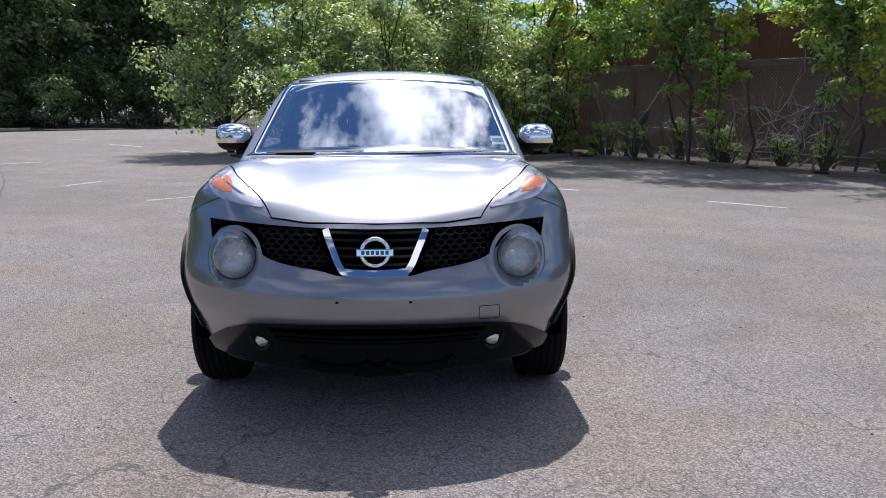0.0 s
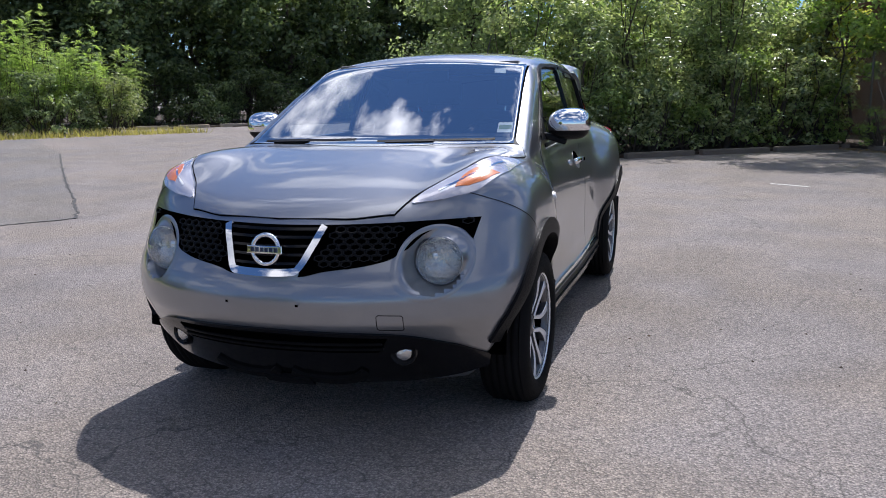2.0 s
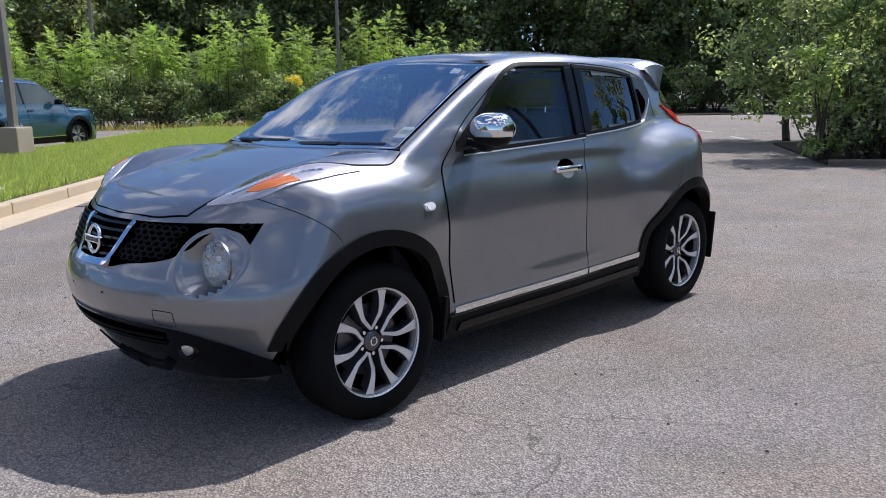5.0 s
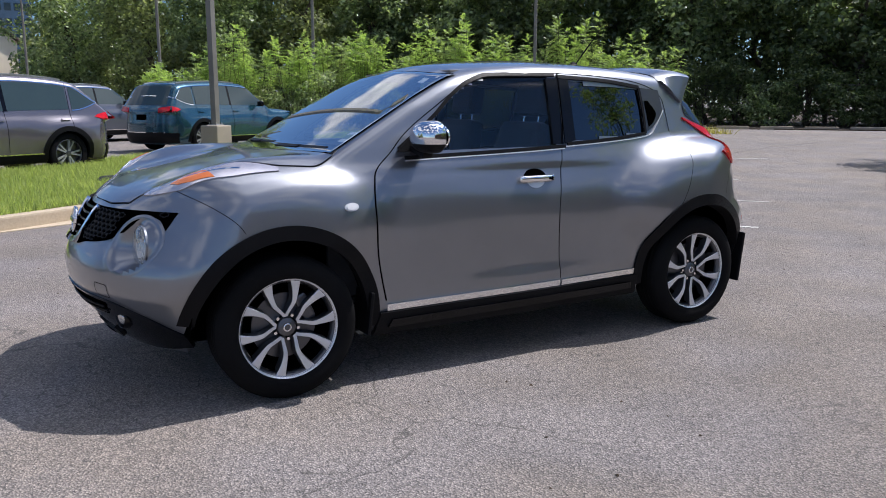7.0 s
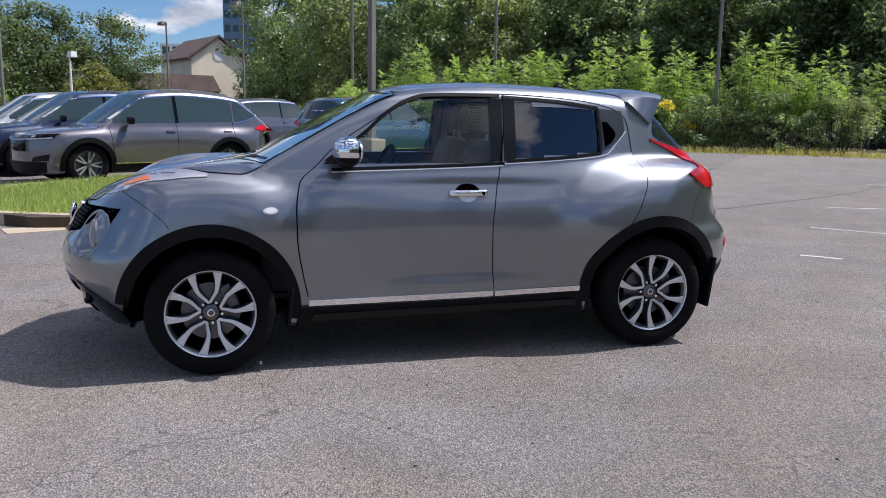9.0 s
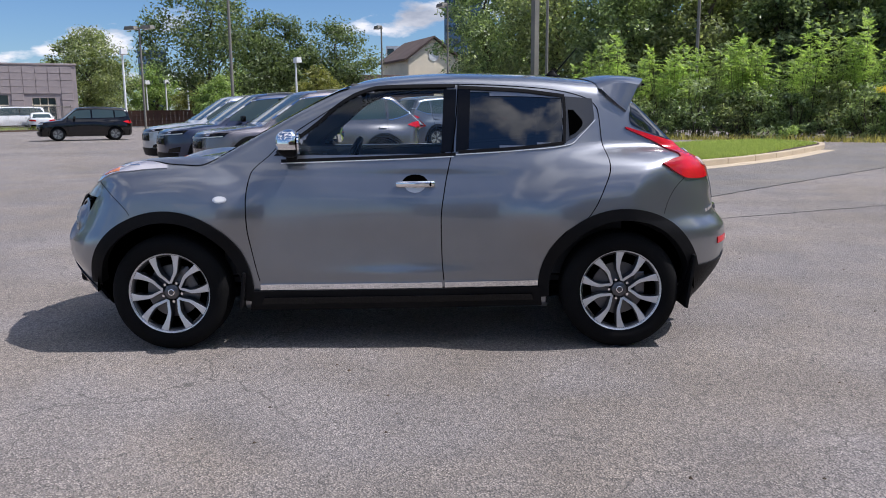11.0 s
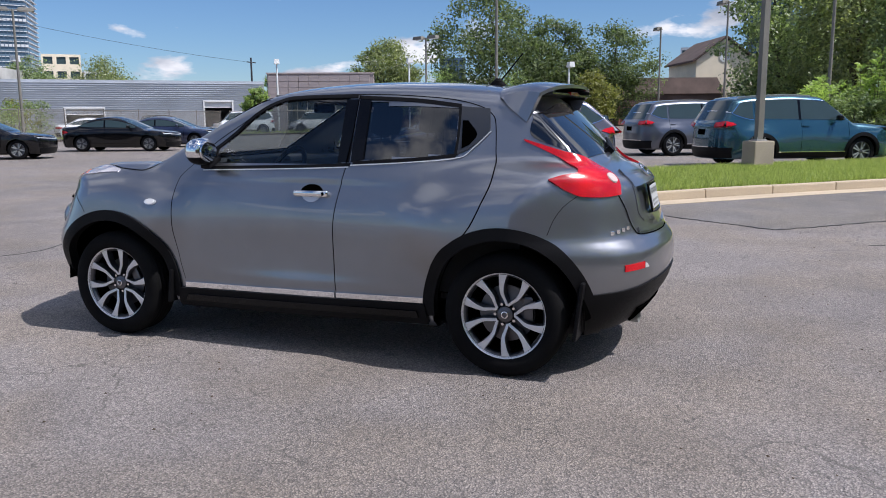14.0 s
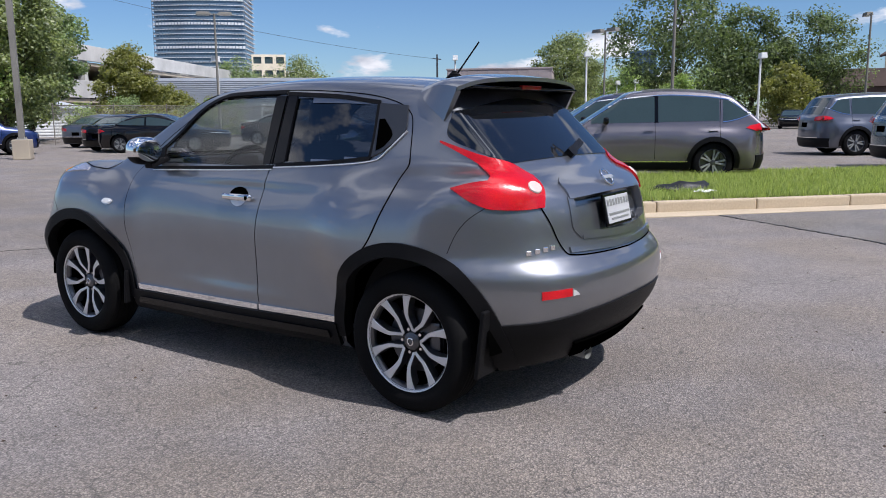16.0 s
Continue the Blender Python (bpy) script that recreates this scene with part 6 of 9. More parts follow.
# door mirrors
for m in (1, -1):
    mir = thing("door_mirror", "", "")
    mir.parent = CAR
    mir["label"] = "chrome-capped door mirror"
    mir.matrix_basis = Matrix.Translation((m * 0.862, -0.545, 1.158)) @ Matrix.Rotation(radians(m * 8), 4, "Z")

    def cap(z_low, z_high, grow, y_back):
        vs, fs, na, nb = [], [], 28, 18
        for j in range(nb + 1):
            b = math.pi * j / nb
            for i in range(na):
                a = 2 * math.pi * i / na
                e = lambda q, p: math.copysign(abs(q) ** p, q)  # noqa: E731
                x, y, z = e(math.sin(b), 0.75) * e(math.cos(a), 0.75), e(math.sin(b), 0.8) * e(math.sin(a), 0.8), e(math.cos(b), 0.8)
                y = max(y, -1) if y < 0 else y * 0.45
                vs.append((x * 0.105 * grow * (1 - 0.12 * m * x), y * 0.088 * grow, min(max(z * 0.078 * grow, z_low), z_high)))
        for j in range(nb):
            for i in range(na):
                fs.append((j * na + i, (j + 1) * na + i, (j + 1) * na + (i + 1) % na, j * na + (i + 1) % na))
        return vs, fs
    vs, fs = cap(-0.03, 1, 1.0, 0.03)
    put("mirror_cap", mesh_of("mirror_cap", vs, fs, M["chrome"], True), mir, "polished chrome cap")
    vs, fs = cap(-1, -0.03, 0.97, 0.03)
    put("mirror_base", mesh_of("mirror_base", vs, fs, M["black_trim"], True), mir, "black lower shell")
    gv_, gf_ = lathe([(0.086, 0.030), (0.086, 0.040), (0.080, 0.043), (0.0, 0.045)], 36, "y")
    put("mirror_glass", mesh_of("mirror_glass", [(x * 1.02, y, z * 0.70 + 0.002) for x, y, z in gv_], gf_, M["chrome"], True), mir, "mirror glass")
    bm = bmesh.new()
    box(bm, (0.15, 0.06, 0.032), (-m * 0.095, -0.005, -0.066), bevel=0.01, turn=Matrix.Rotation(radians(m * 16), 4, "Y"))
    part("mirror_arm", bm, M["black_trim"], mir)
panel_tri = both("mirror_foot", "side", coons([(-0.67, 1.085), (-0.545, 1.085)], [(-0.57, 1.17), (-0.545, 1.185)], [(-0.67, 1.085), (-0.57, 1.17)], [(-0.545, 1.085), (-0.545, 1.185)], 6, 6), M["black_trim"], 0.012, 0.02, fd, "black mirror foot")

# handles and markers
for side in (0, 1):
    m = -1 if side else 1
    dish = np.radians(np.linspace(0, 360, 33))
    both_rows = np.stack([np.stack([0.118 + r * 0.075 * np.cos(dish), 0.925 + r * 0.052 * np.sin(dish)], 1) for r in np.linspace(0.05, 1, 5)], 0)
    # The handle bowl's upper shade and lower gleam are painted on flat.
    half = np.radians(np.linspace(-8, 188, 25))
    upper = np.stack([np.stack([0.118 + r * 0.075 * np.cos(half), 0.925 + r * 0.052 * np.sin(half)], 1) for r in np.linspace(0.05, 1, 5)], 0)
    panel("handle_dish", "side", both_rows, M["paint"], 0.0055, 0.002, fd[side], "", bool(side))
    panel("dish_hollow", "side", upper, M["gap"], 0.007, 0.002, fd[side], "", bool(side))
    lower = np.radians(np.linspace(205, 335, 17))
    panel("dish_scoop", "side", np.stack([np.stack([0.118 + r * 0.062 * np.cos(lower), 0.928 + r * 0.050 * np.sin(lower)], 1) for r in np.linspace(0.45, 1, 4)], 0), M["alloy"], 0.008, 0.002, fd[side], "", bool(side))
    px_, py_, pz_ = HATCH.on("side", [(0.12, 0.927)])[0]
    bm = bmesh.new()
    box(bm, (0.026, 0.222, 0.034), (0, 0, 0), bevel=0.012)
    for q in bm.verts:
        q.co.x -= 0.9 * q.co.y ** 2
    part("door_handle", bm, M["chrome"], fd[side], "chrome pull handle", m=Matrix.Translation((m * (px_ + 0.030), 0.12, 0.928)) @ (Matrix.Scale(-1, 4, (1, 0, 0)) if side else Matrix.Identity(4)), smooth=True)
    bm = bmesh.new()
    box(bm, (0.008, 0.010, 0.020), (0, 0, 0), bevel=0.002)
    part("lock", bm, M["gap"], fd[side], m=Matrix.Translation((m * (px_ + 0.040), 0.205, 0.928)))
    t = np.radians(np.linspace(0, 360, 29))
    oval = lambda k: np.stack([np.stack([-0.957 + r * k * 0.038 * np.cos(t), 0.853 + r * k * 0.019 * np.sin(t)], 1) for r in np.linspace(0.05, 1, 4)], 0)  # noqa: E731
    mk = panel("side_marker", "side", oval(0.98), M["alloy"], 0.006, 0.008, None, "small oval side marker", bool(side))
    panel("marker_lens", "side", oval(0.72), M["white"], 0.010, 0.006, mk, "", bool(side))


# wheels
def wheel_parts(parent):
    """Tyre, alloy rim with five pairs of spokes, brake disc and bolts; the outer face looks to +x."""
    w = 0.1075
    prof = [(0.222, w - 0.022), (0.235, w - 0.006), (0.262, w), (0.292, w - 0.002), (0.312, w - 0.013), (0.3235, w - 0.032)]
    for k, x in enumerate(np.linspace(w - 0.036, -(w - 0.036), 15)):
        prof.append((0.3275 if k % 3 else 0.3195, x))
    prof += [(r, -x) for r, x in ((0.3235, w - 0.032), (0.312, w - 0.013), (0.28, w), (0.235, w - 0.006), (0.222, w - 0.022))]
    v, f = lathe(prof, 96, "x")
    tyre = put("tyre", mesh_of("tyre", v, f, M["rubber"], True), parent, "black all-season tyre")
    v, f = lathe([(0.222, w - 0.020), (0.228, w - 0.014), (0.228, w - 0.024), (0.220, w - 0.027)], 80, "x")
    put("rim", mesh_of("rim", v, f, M["alloy"], True), parent, "machined alloy rim edge")
    v, f = lathe([(0.220, w - 0.027), (0.212, w - 0.034), (0.206, w - 0.05), (0.198, -w * 0.5), (0.222, -w * 0.9)], 80, "x")
    put("rim_barrel", mesh_of("rim_barrel", v, f, M["alloy_dark"], True), parent, "dark grey rim barrel")
    # Black cone added behind the spokes to stand for the wheel's shaded inside.
    v, f = lathe([(0.203, w - 0.052), (0.16, -0.02), (0.05, -0.03)], 60, "x")
    put("wheel_back", mesh_of("wheel_back", v, f, M["gap"], True), parent)
    v, f = lathe([(0.15, 0.0), (0.15, 0.012), (0.07, 0.014), (0.05, 0.02)], 60, "x")
    put("brake_disc", mesh_of("brake_disc", v, f, M["alloy_dark"], True), parent, "steel brake disc")
    bm = bmesh.new()
    box(bm, (0.05, 0.06, 0.13), (0.012, 0.118, 0.03), bevel=0.012)
    part("caliper", bm, M["alloy_dark"], parent)
    for k in range(5):
        for q in (1, -1):
            sv_, sf_, slots = [], [], []
            bow = spline((0, 0.18, 0.42, 0.7, 1.0), (3.0, 15.0, 22.0, 20.0, 17.0))
            for j, t in enumerate(np.linspace(0, 1, 14)):
                r = 0.050 + t * 0.168
                ang = radians(72 * k) + q * radians(float(bow(t)))
                wide = 0.017 + 0.004 * t + 0.026 * t ** 3
                x = w - 0.050 + 0.024 * t ** 1.4 + 0.008 * math.sin(math.pi * t)
                c = np.array((x, r * math.cos(ang), r * math.sin(ang)))
                d = np.array((0, -math.sin(ang), math.cos(ang)))
                sv_ += [c + d * wide * 0.5 * e + (dx, 0, 0) for e, dx in ((-1.3, -0.045), (-1, -0.003), (-0.8, 0), (0.8, 0), (1, -0.003), (1.3, -0.045))]
                if j:
                    o = 6 * j
                    sf_ += [(o - 6 + i, o - 5 + i, o + 1 + i, o + i) for i in range(5)]
                    slots += [1, 0, 0, 0, 1]
            me = mesh_of("spoke", sv_, sf_, M["alloy"])
            me.materials.append(M["alloy_dark"])
            me.polygons.foreach_set("material_index", slots)
            put("spoke", me, parent, "machined spoke with dark flanks")
    v, f = lathe([(0.046, w - 0.075), (0.044, w - 0.056), (0.038, w - 0.050), (0.034, w - 0.050), (0.030, w - 0.046), (0.020, w - 0.045), (0.0, w - 0.044)], 40, "x")
    hub = put("hub_cap", mesh_of("hub_cap", v, f, M["alloy_dark"], True), parent, "dark grey centre cap")
    v, f = lathe([(0.019, w - 0.0435), (0.017, w - 0.042), (0.014, w - 0.042), (0.013, w - 0.0435)], 30, "x")
    put("cap_ring", mesh_of("cap_ring", v, f, M["chrome"], True), hub)
    for k in range(5):
        a = radians(72 * k + 36)
        bm = bmesh.new()
        rod(bm, (w - 0.085, 0.056 * math.cos(a), 0.056 * math.sin(a)), (w - 0.058, 0.056 * math.cos(a), 0.056 * math.sin(a)), 0.009, 0.008, 6)
        part("wheel_nut", bm, M["chrome"], hub)


first = None
for (wy, spin) in ((WHEEL_AT[0], 25), (WHEEL_AT[1], 2)):
    for m in (1, -1):
        wx = m * (0.765 if wy < 0 else 0.755)
        wh = thing("wheel", "", "")
        wh["label"] = "alloy wheel with five pairs of curved spokes"
        wh.parent = CAR
        wh.matrix_basis = Matrix.Translation((wx, wy, HUB_Z)) @ Matrix.Rotation(radians(0 if m > 0 else 180), 4, "Z") @ Matrix.Rotation(radians(spin), 4, "X")
        if first is None:
            first = wh
            wheel_parts(wh)
        else:
            made = {first: wh}
            for o in first.children_recursive:
                c = o.copy()
                scene.collection.objects.link(c)
                made[o] = c
                c.parent = made[o.parent]

# cabin
bm = bmesh.new()
box(bm, (1.26, 2.7, 0.03), (0, 0.1, 0.36))
for m in (1, -1):
    box(bm, (0.03, 2.3, 0.62), (m * 0.645, 0.15, 0.70), bevel=0.008)
box(bm, (1.26, 0.03, 0.72), (0, 1.28, 0.72))
part("cabin_floor", bm, M["seat"], CAR, "dark cabin lining")
bm = bmesh.new()
box(bm, (1.28, 0.62, 0.16), (0, -0.70, 1.0), bevel=0.05)
box(bm, (1.22, 0.25, 0.30), (0, -0.50, 0.86), bevel=0.06)
box(bm, (0.42, 0.22, 0.07), (0.36, -0.50, 1.075), bevel=0.03)
part("dashboard", bm, M["seat"], CAR, "dark dashboard")
bm = bmesh.new()
box(bm, (0.22, 0.7, 0.22), (0, -0.1, 0.55), bevel=0.05)
part("console", bm, M["seat"], CAR)
sw = thing("steering_wheel", "", "")
sw.parent = CAR
sw["label"] = "black steering wheel"
sw.matrix_basis = Matrix.Translation((0.36, -0.30, 1.0)) @ Matrix.Rotation(radians(-24), 4, "X")
rv, rf = [], []
for s_ in range(36):
    a = 2 * math.pi * s_ / 36
    for k in range(8):
        b = 2 * math.pi * k / 8
        r = 0.18 + 0.016 * math.cos(b)
        rv.append((r * math.cos(a), 0.016 * math.sin(b), r * math.sin(a)))
    for k in range(8):
        rf.append((s_ * 8 + k, s_ * 8 + (k + 1) % 8, ((s_ + 1) % 36) * 8 + (k + 1) % 8, ((s_ + 1) % 36) * 8 + k))
put("wheel_rim", mesh_of("wheel_rim", rv, rf, M["black_trim"], True), sw)
bm = bmesh.new()
box(bm, (0.14, 0.05, 0.11), (0, -0.02, 0), bevel=0.02)
box(bm, (0.34, 0.02, 0.03), (0, -0.01, 0.01), bevel=0.006)
box(bm, (0.03, 0.02, 0.17), (0, -0.01, -0.09), bevel=0.006)
part("wheel_hub", bm, M["black_trim"], sw)


def seat(x, y, wide):
    s_ = thing("car_seat", "", "")
    s_.parent = CAR
    s_["label"] = "black cloth seat"
    s_.matrix_basis = Matrix.Translation((x, y, 0.5))
    bm = bmesh.new()
    box(bm, (wide, 0.50, 0.17), (0, 0, 0.08), bevel=0.05)
    part("cushion", bm, M["seat"], s_)
    bm = bmesh.new()
    box(bm, (wide, 0.14, 0.60), (0, 0.30, 0.42), bevel=0.055, turn=Matrix.Rotation(radians(-16), 4, "X"), taper=0.82)
    part("backrest", bm, M["seat"], s_)
    for dx in ((0,) if wide < 0.8 else (-0.38, 0.38)):
        bm = bmesh.new()
        box(bm, (0.26, 0.10, 0.18), (dx, 0.42, 0.83), bevel=0.04, turn=Matrix.Rotation(radians(-10), 4, "X"))
        part("headrest", bm, M["seat"], s_)
        bm = bmesh.new()
        for k in (-0.07, 0.07):
            rod(bm, (dx + k, 0.40, 0.66), (dx + k, 0.415, 0.78), 0.006, sides=6)
        part("headrest_post", bm, M["chrome"], s_)


seat(0.36, -0.02, 0.50), seat(-0.36, -0.02, 0.50), seat(0, 0.78, 1.16)
bm = bmesh.new()
box(bm, (0.24, 0.03, 0.065), (0.0, -0.22, 1.41), bevel=0.012)
part("inside_mirror", bm, M["gap"], CAR, "dark inside mirror")
bm = bmesh.new()
box(bm, (1.05, 1.35, 0.02), (0, 0.42, 1.475), bevel=0.01)
part("headlining", bm, M["lining"], CAR, "pale grey headlining")


# ---- other vehicles ----
ROW = "vehicles parked beyond the island"


def vehicle(shape, name, paint, at, yaw, label, group="", wheels=(1.33, 1.33), tyre=0.345, suv=True, panes=3, tail_wide=0.5):
    """A parked vehicle with body, glass, lamps and wheels of its own. Its nose points to its own -y."""
    car = thing(name, label, "car", Matrix.Translation((*at, 0.0)) @ Matrix.Rotation(radians(yaw), 4, "Z"), group=group)
    fy, ry = -wheels[0], wheels[1]
    r_arch = tyre + 0.055

    def cut(c):
        x, y, z = np.abs(c[:, 0]), c[:, 1], c[:, 2]
        out = np.zeros(len(c), bool)
        for wy in (fy, ry):
            out |= (np.hypot(y - wy, z - tyre) < r_arch) & (x > shape.w * 0.6)
        return out
    near = group == ROW
    v, f = shell(shape, (shape.a + 0.95, shape.b - 0.95, 0.66), *((130, 100, 36) if near else (64, 44, 16)), cut)
    put("body", mesh_of("body", v, f, paint, True), car)

    def on(name, face, grid, material, lift, thick=0.012, mirror=False, parent=None, label=""):
        v, f = skin(shape, face, grid, lift, thick, mirror)
        return put(name, mesh_of(name, v, f, material, True), parent or car, label)

    def pair(name, face, grid, material, lift, thick=0.012, label=""):
        return [on(name, face, grid, material, lift, thick, m, None, label) for m in (False, True)]
    quad = lambda a, b, c, d, nu=20, nv=8: coons([a, b], [d, c], [a, d], [b, c], nu, nv)  # noqa: E731
    z0, z1 = shape.belt + 0.03, shape.h - 0.16
    k1 = (shape.roof0 - shape.cowl) / (shape.h - 0.06 - shape.belt)
    k2 = (shape.rear_low - shape.rear_top) / (shape.h - 0.08 - shape.belt)
    ya0, ya1 = shape.cowl + 0.17 + 0.03 * k1, shape.cowl + 0.15 + (z1 - shape.belt) * k1
    yb0, yb1 = shape.rear_low - 0.16, shape.rear_low - 0.12 - (z1 - shape.belt) * k2
    cuts = [0.0, 0.40, 0.78, 1.0] if panes == 3 else [0.0, 0.52, 1.0]
    head = lambda y: np.minimum(np.minimum(shape.roof(y) - 0.15, shape.belt + (y - shape.cowl - 0.10) / k1), shape.belt + (shape.rear_low - 0.10 - y) / (k2 + 0.25))  # noqa: E731
    rise = 0.20 if suv else 0.05
    foot = lambda y: z0 + 0.05 * np.clip((y - ya0) / (yb0 - ya0), 0, 1) + rise * np.clip(((y - ya0) / (yb0 - ya0) - 0.80) / 0.20, 0, 1) ** 1.6  # noqa: E731
    ys = np.linspace(ya0, yb0, 60)
    if suv:
        rim = np.stack([ys, np.maximum(head(ys) + 0.020, foot(ys))], 1)
        pair("window_outline", "side", band_flat([tuple(q) for q in rim], 0.016, 60), M["chrome"], 0.006, 0.010, "chrome strip over the windows")
        for k in cuts[1:2]:
            ym = ya0 + (yb0 - ya0) * k
            pair("door_pillar", "side", quad((ym - 0.05, foot(ym) - 0.01), (ym + 0.05, foot(ym) - 0.01), (ym + 0.035, float(head(ym)) + 0.012), (ym - 0.065, float(head(ym)) + 0.012), 6, 10), M["gloss_black"], 0.003, 0.008, "black door pillar")
    else:
        pair("window_surround", "side", np.stack([np.stack([ys, foot(ys) - 0.014 + (np.maximum(head(ys) + 0.016, foot(ys) - 0.008) - foot(ys) + 0.014) * q], 1) for q in np.linspace(0, 1, 8)], 0), M["gloss_black"], 0.003, 0.008, "black window surround")
    for k in range(len(cuts) - 1):
        lo0, lo1 = ya0 + (yb0 - ya0) * cuts[k] + 0.035, ya0 + (yb0 - ya0) * cuts[k + 1] - 0.035
        ys = np.linspace(lo0, lo1, 24)
        grid = np.stack([np.stack([ys, foot(ys) + (np.maximum(head(ys), foot(ys) + 0.004) - foot(ys)) * q], 1) for q in np.linspace(0, 1, 8)], 0)
        pair("window", "side", grid, M["car_glass"], 0.0045, 0.006, "dark side window")
        if k < 2:
            pair("shut_line", "side", band_flat([(lo1 + 0.03, z1), (lo1 + 0.01, shape.belt - 0.1), (lo1 + 0.01, shape.clear + 0.22)], 0.008), M["gap"], 0.002, 0.002)
            pair("door_handle", "side", band_flat([(lo1 - 0.20, shape.belt - 0.12), (lo1 - 0.03, shape.belt - 0.115)], 0.03), paint, 0.03, 0.03)
    pair("shut_line", "side", band_flat([(ya0 - 0.05, shape.belt - 0.03), (ya0 - 0.02, 0.75), (ya0 + 0.02, shape.clear + 0.22)], 0.008), M["gap"], 0.002, 0.002)
    pair("window_trim", "side", np.stack([np.stack([ys, foot(ys) - 0.026], 1), np.stack([ys, foot(ys) - 0.012], 1)], 0), M["chrome"] if suv else M["gloss_black"], 0.008, 0.012)
    ws = shape.w * 0.78
    on("windscreen", "front", coons([(-ws, shape.belt + 0.03), (ws, shape.belt + 0.03)], [(-ws * 0.86, shape.h - 0.12), (ws * 0.86, shape.h - 0.12)], [(-ws, shape.belt + 0.03), (-ws * 0.86, shape.h - 0.12)], [(ws, shape.belt + 0.03), (ws * 0.86, shape.h - 0.12)], 24, 12), M["car_glass"], 0.004, 0.01)
    on("rear_window", "back", coons([(-ws * 0.93, shape.belt + 0.05), (ws * 0.93, shape.belt + 0.05)], [(-ws * 0.8, shape.h - 0.16), (ws * 0.8, shape.h - 0.16)], [(-ws * 0.93, shape.belt + 0.05), (-ws * 0.8, shape.h - 0.16)], [(ws * 0.93, shape.belt + 0.05), (ws * 0.8, shape.h - 0.16)], 24, 12), M["car_glass"], 0.004, 0.01)
    hz = shape.belt - (0.24 if suv else 0.22)
    lampy = pair("headlight", "front", quad((shape.w * 0.46, hz - 0.045), (shape.w * 0.93, hz - 0.005), (shape.w * 0.95, hz + 0.075), (shape.w * 0.46, hz + 0.03)), M["gloss_black"], 0.012, 0.02, "dark swept-back headlight")
    for k, m in enumerate((False, True)):
        on("light_strip", "front", band_flat([(shape.w * 0.50, hz - 0.03), (shape.w * 0.72, hz - 0.014), (shape.w * 0.92, hz + 0.004)], 0.016), M["white"], 0.016, 0.006, m, lampy[k])
        on("projector", "front", quad((shape.w * 0.60, hz + 0.0), (shape.w * 0.70, hz + 0.006), (shape.w * 0.70, hz + 0.036), (shape.w * 0.60, hz + 0.03), 6, 4), M["lamp_clear"], 0.016, 0.006, m, lampy[k])
    grl = on("grille", "front", quad((-shape.w * 0.50, hz - 0.24), (shape.w * 0.50, hz - 0.24), (shape.w * 0.46, hz + 0.04), (-shape.w * 0.46, hz + 0.04)), M["gloss_black"], 0.008, 0.02, label="dark grille")
    on("grille_bar", "front", band_flat([(-shape.w * 0.48, hz - 0.03), (0, hz - 0.05), (shape.w * 0.48, hz - 0.03)], 0.03), M["steel"], 0.014, 0.012, False, grl)
    pair("fog_recess", "front", quad((shape.w * 0.62, shape.clear + 0.22), (shape.w * 0.88, shape.clear + 0.24), (shape.w * 0.90, shape.clear + 0.36), (shape.w * 0.66, shape.clear + 0.30), 10, 5), M["gloss_black"], 0.010, 0.02)
    on("front_bumper", "front", quad((-shape.w * 0.82, shape.clear + 0.03), (shape.w * 0.82, shape.clear + 0.03), (shape.w * 0.86, shape.clear + 0.22), (-shape.w * 0.86, shape.clear + 0.22), 30, 6), M["black_trim"], 0.012, 0.03, label="dark lower bumper")
    tz = (shape.belt - 0.07) if suv else (shape.belt - 0.15)
    pair("tail_lamp", "back", quad((shape.w * tail_wide, tz - 0.075), (shape.w * 0.89, tz - 0.06), (shape.w * 0.87, tz + 0.085), (shape.w * tail_wide, tz + 0.04), 14, 6), M["red_lens"], 0.012, 0.03, "red tail lamp")
    pair("tail_lamp_side", "side", quad((shape.b - 0.50, tz + 0.0), (shape.b - 0.20, tz - 0.085), (shape.b - 0.24, tz + 0.085), (shape.b - 0.42, tz + 0.045), 8, 5), M["red_lens"], 0.012, 0.03)
    on("rear_bumper", "back", quad((-shape.w * 0.9, shape.clear + 0.04), (shape.w * 0.9, shape.clear + 0.04), (shape.w * 0.93, shape.clear + 0.30), (-shape.w * 0.93, shape.clear + 0.30), 30, 8), M["black_trim"] if suv else M["gloss_black"], 0.014, 0.03, label="dark lower bumper")
    on("bumper_trim", "back", band_flat([(-shape.w * 0.7, shape.clear + 0.31), (shape.w * 0.7, shape.clear + 0.31)], 0.02), M["chrome"], 0.018, 0.01)
    on("plate_panel", "back", quad((-0.18, tz - 0.26), (0.18, tz - 0.26), (0.18, tz - 0.12), (-0.18, tz - 0.12), 6, 4), M["gap"], 0.01, 0.01)
    pair("sill", "side", quad((fy + r_arch, shape.clear + 0.03), (ry - r_arch, shape.clear + 0.03), (ry - r_arch, shape.clear + 0.17), (fy + r_arch, shape.clear + 0.17), 24, 5), M["black_trim"] if suv else paint, 0.012, 0.03)
    if suv:
        pair("sill_trim", "side", band_flat([(fy + r_arch + 0.05, shape.clear + 0.18), (ry - r_arch - 0.05, shape.clear + 0.18)], 0.02), M["chrome"], 0.016, 0.012)
        pair("roof_rail", "top", band_flat([(shape.w * 0.60, shape.roof0 + 0.25), (shape.w * 0.61, shape.roof1 * 0.5), (shape.w * 0.58, shape.rear_top - 0.15)], 0.035), M["steel"], 0.03, 0.03)
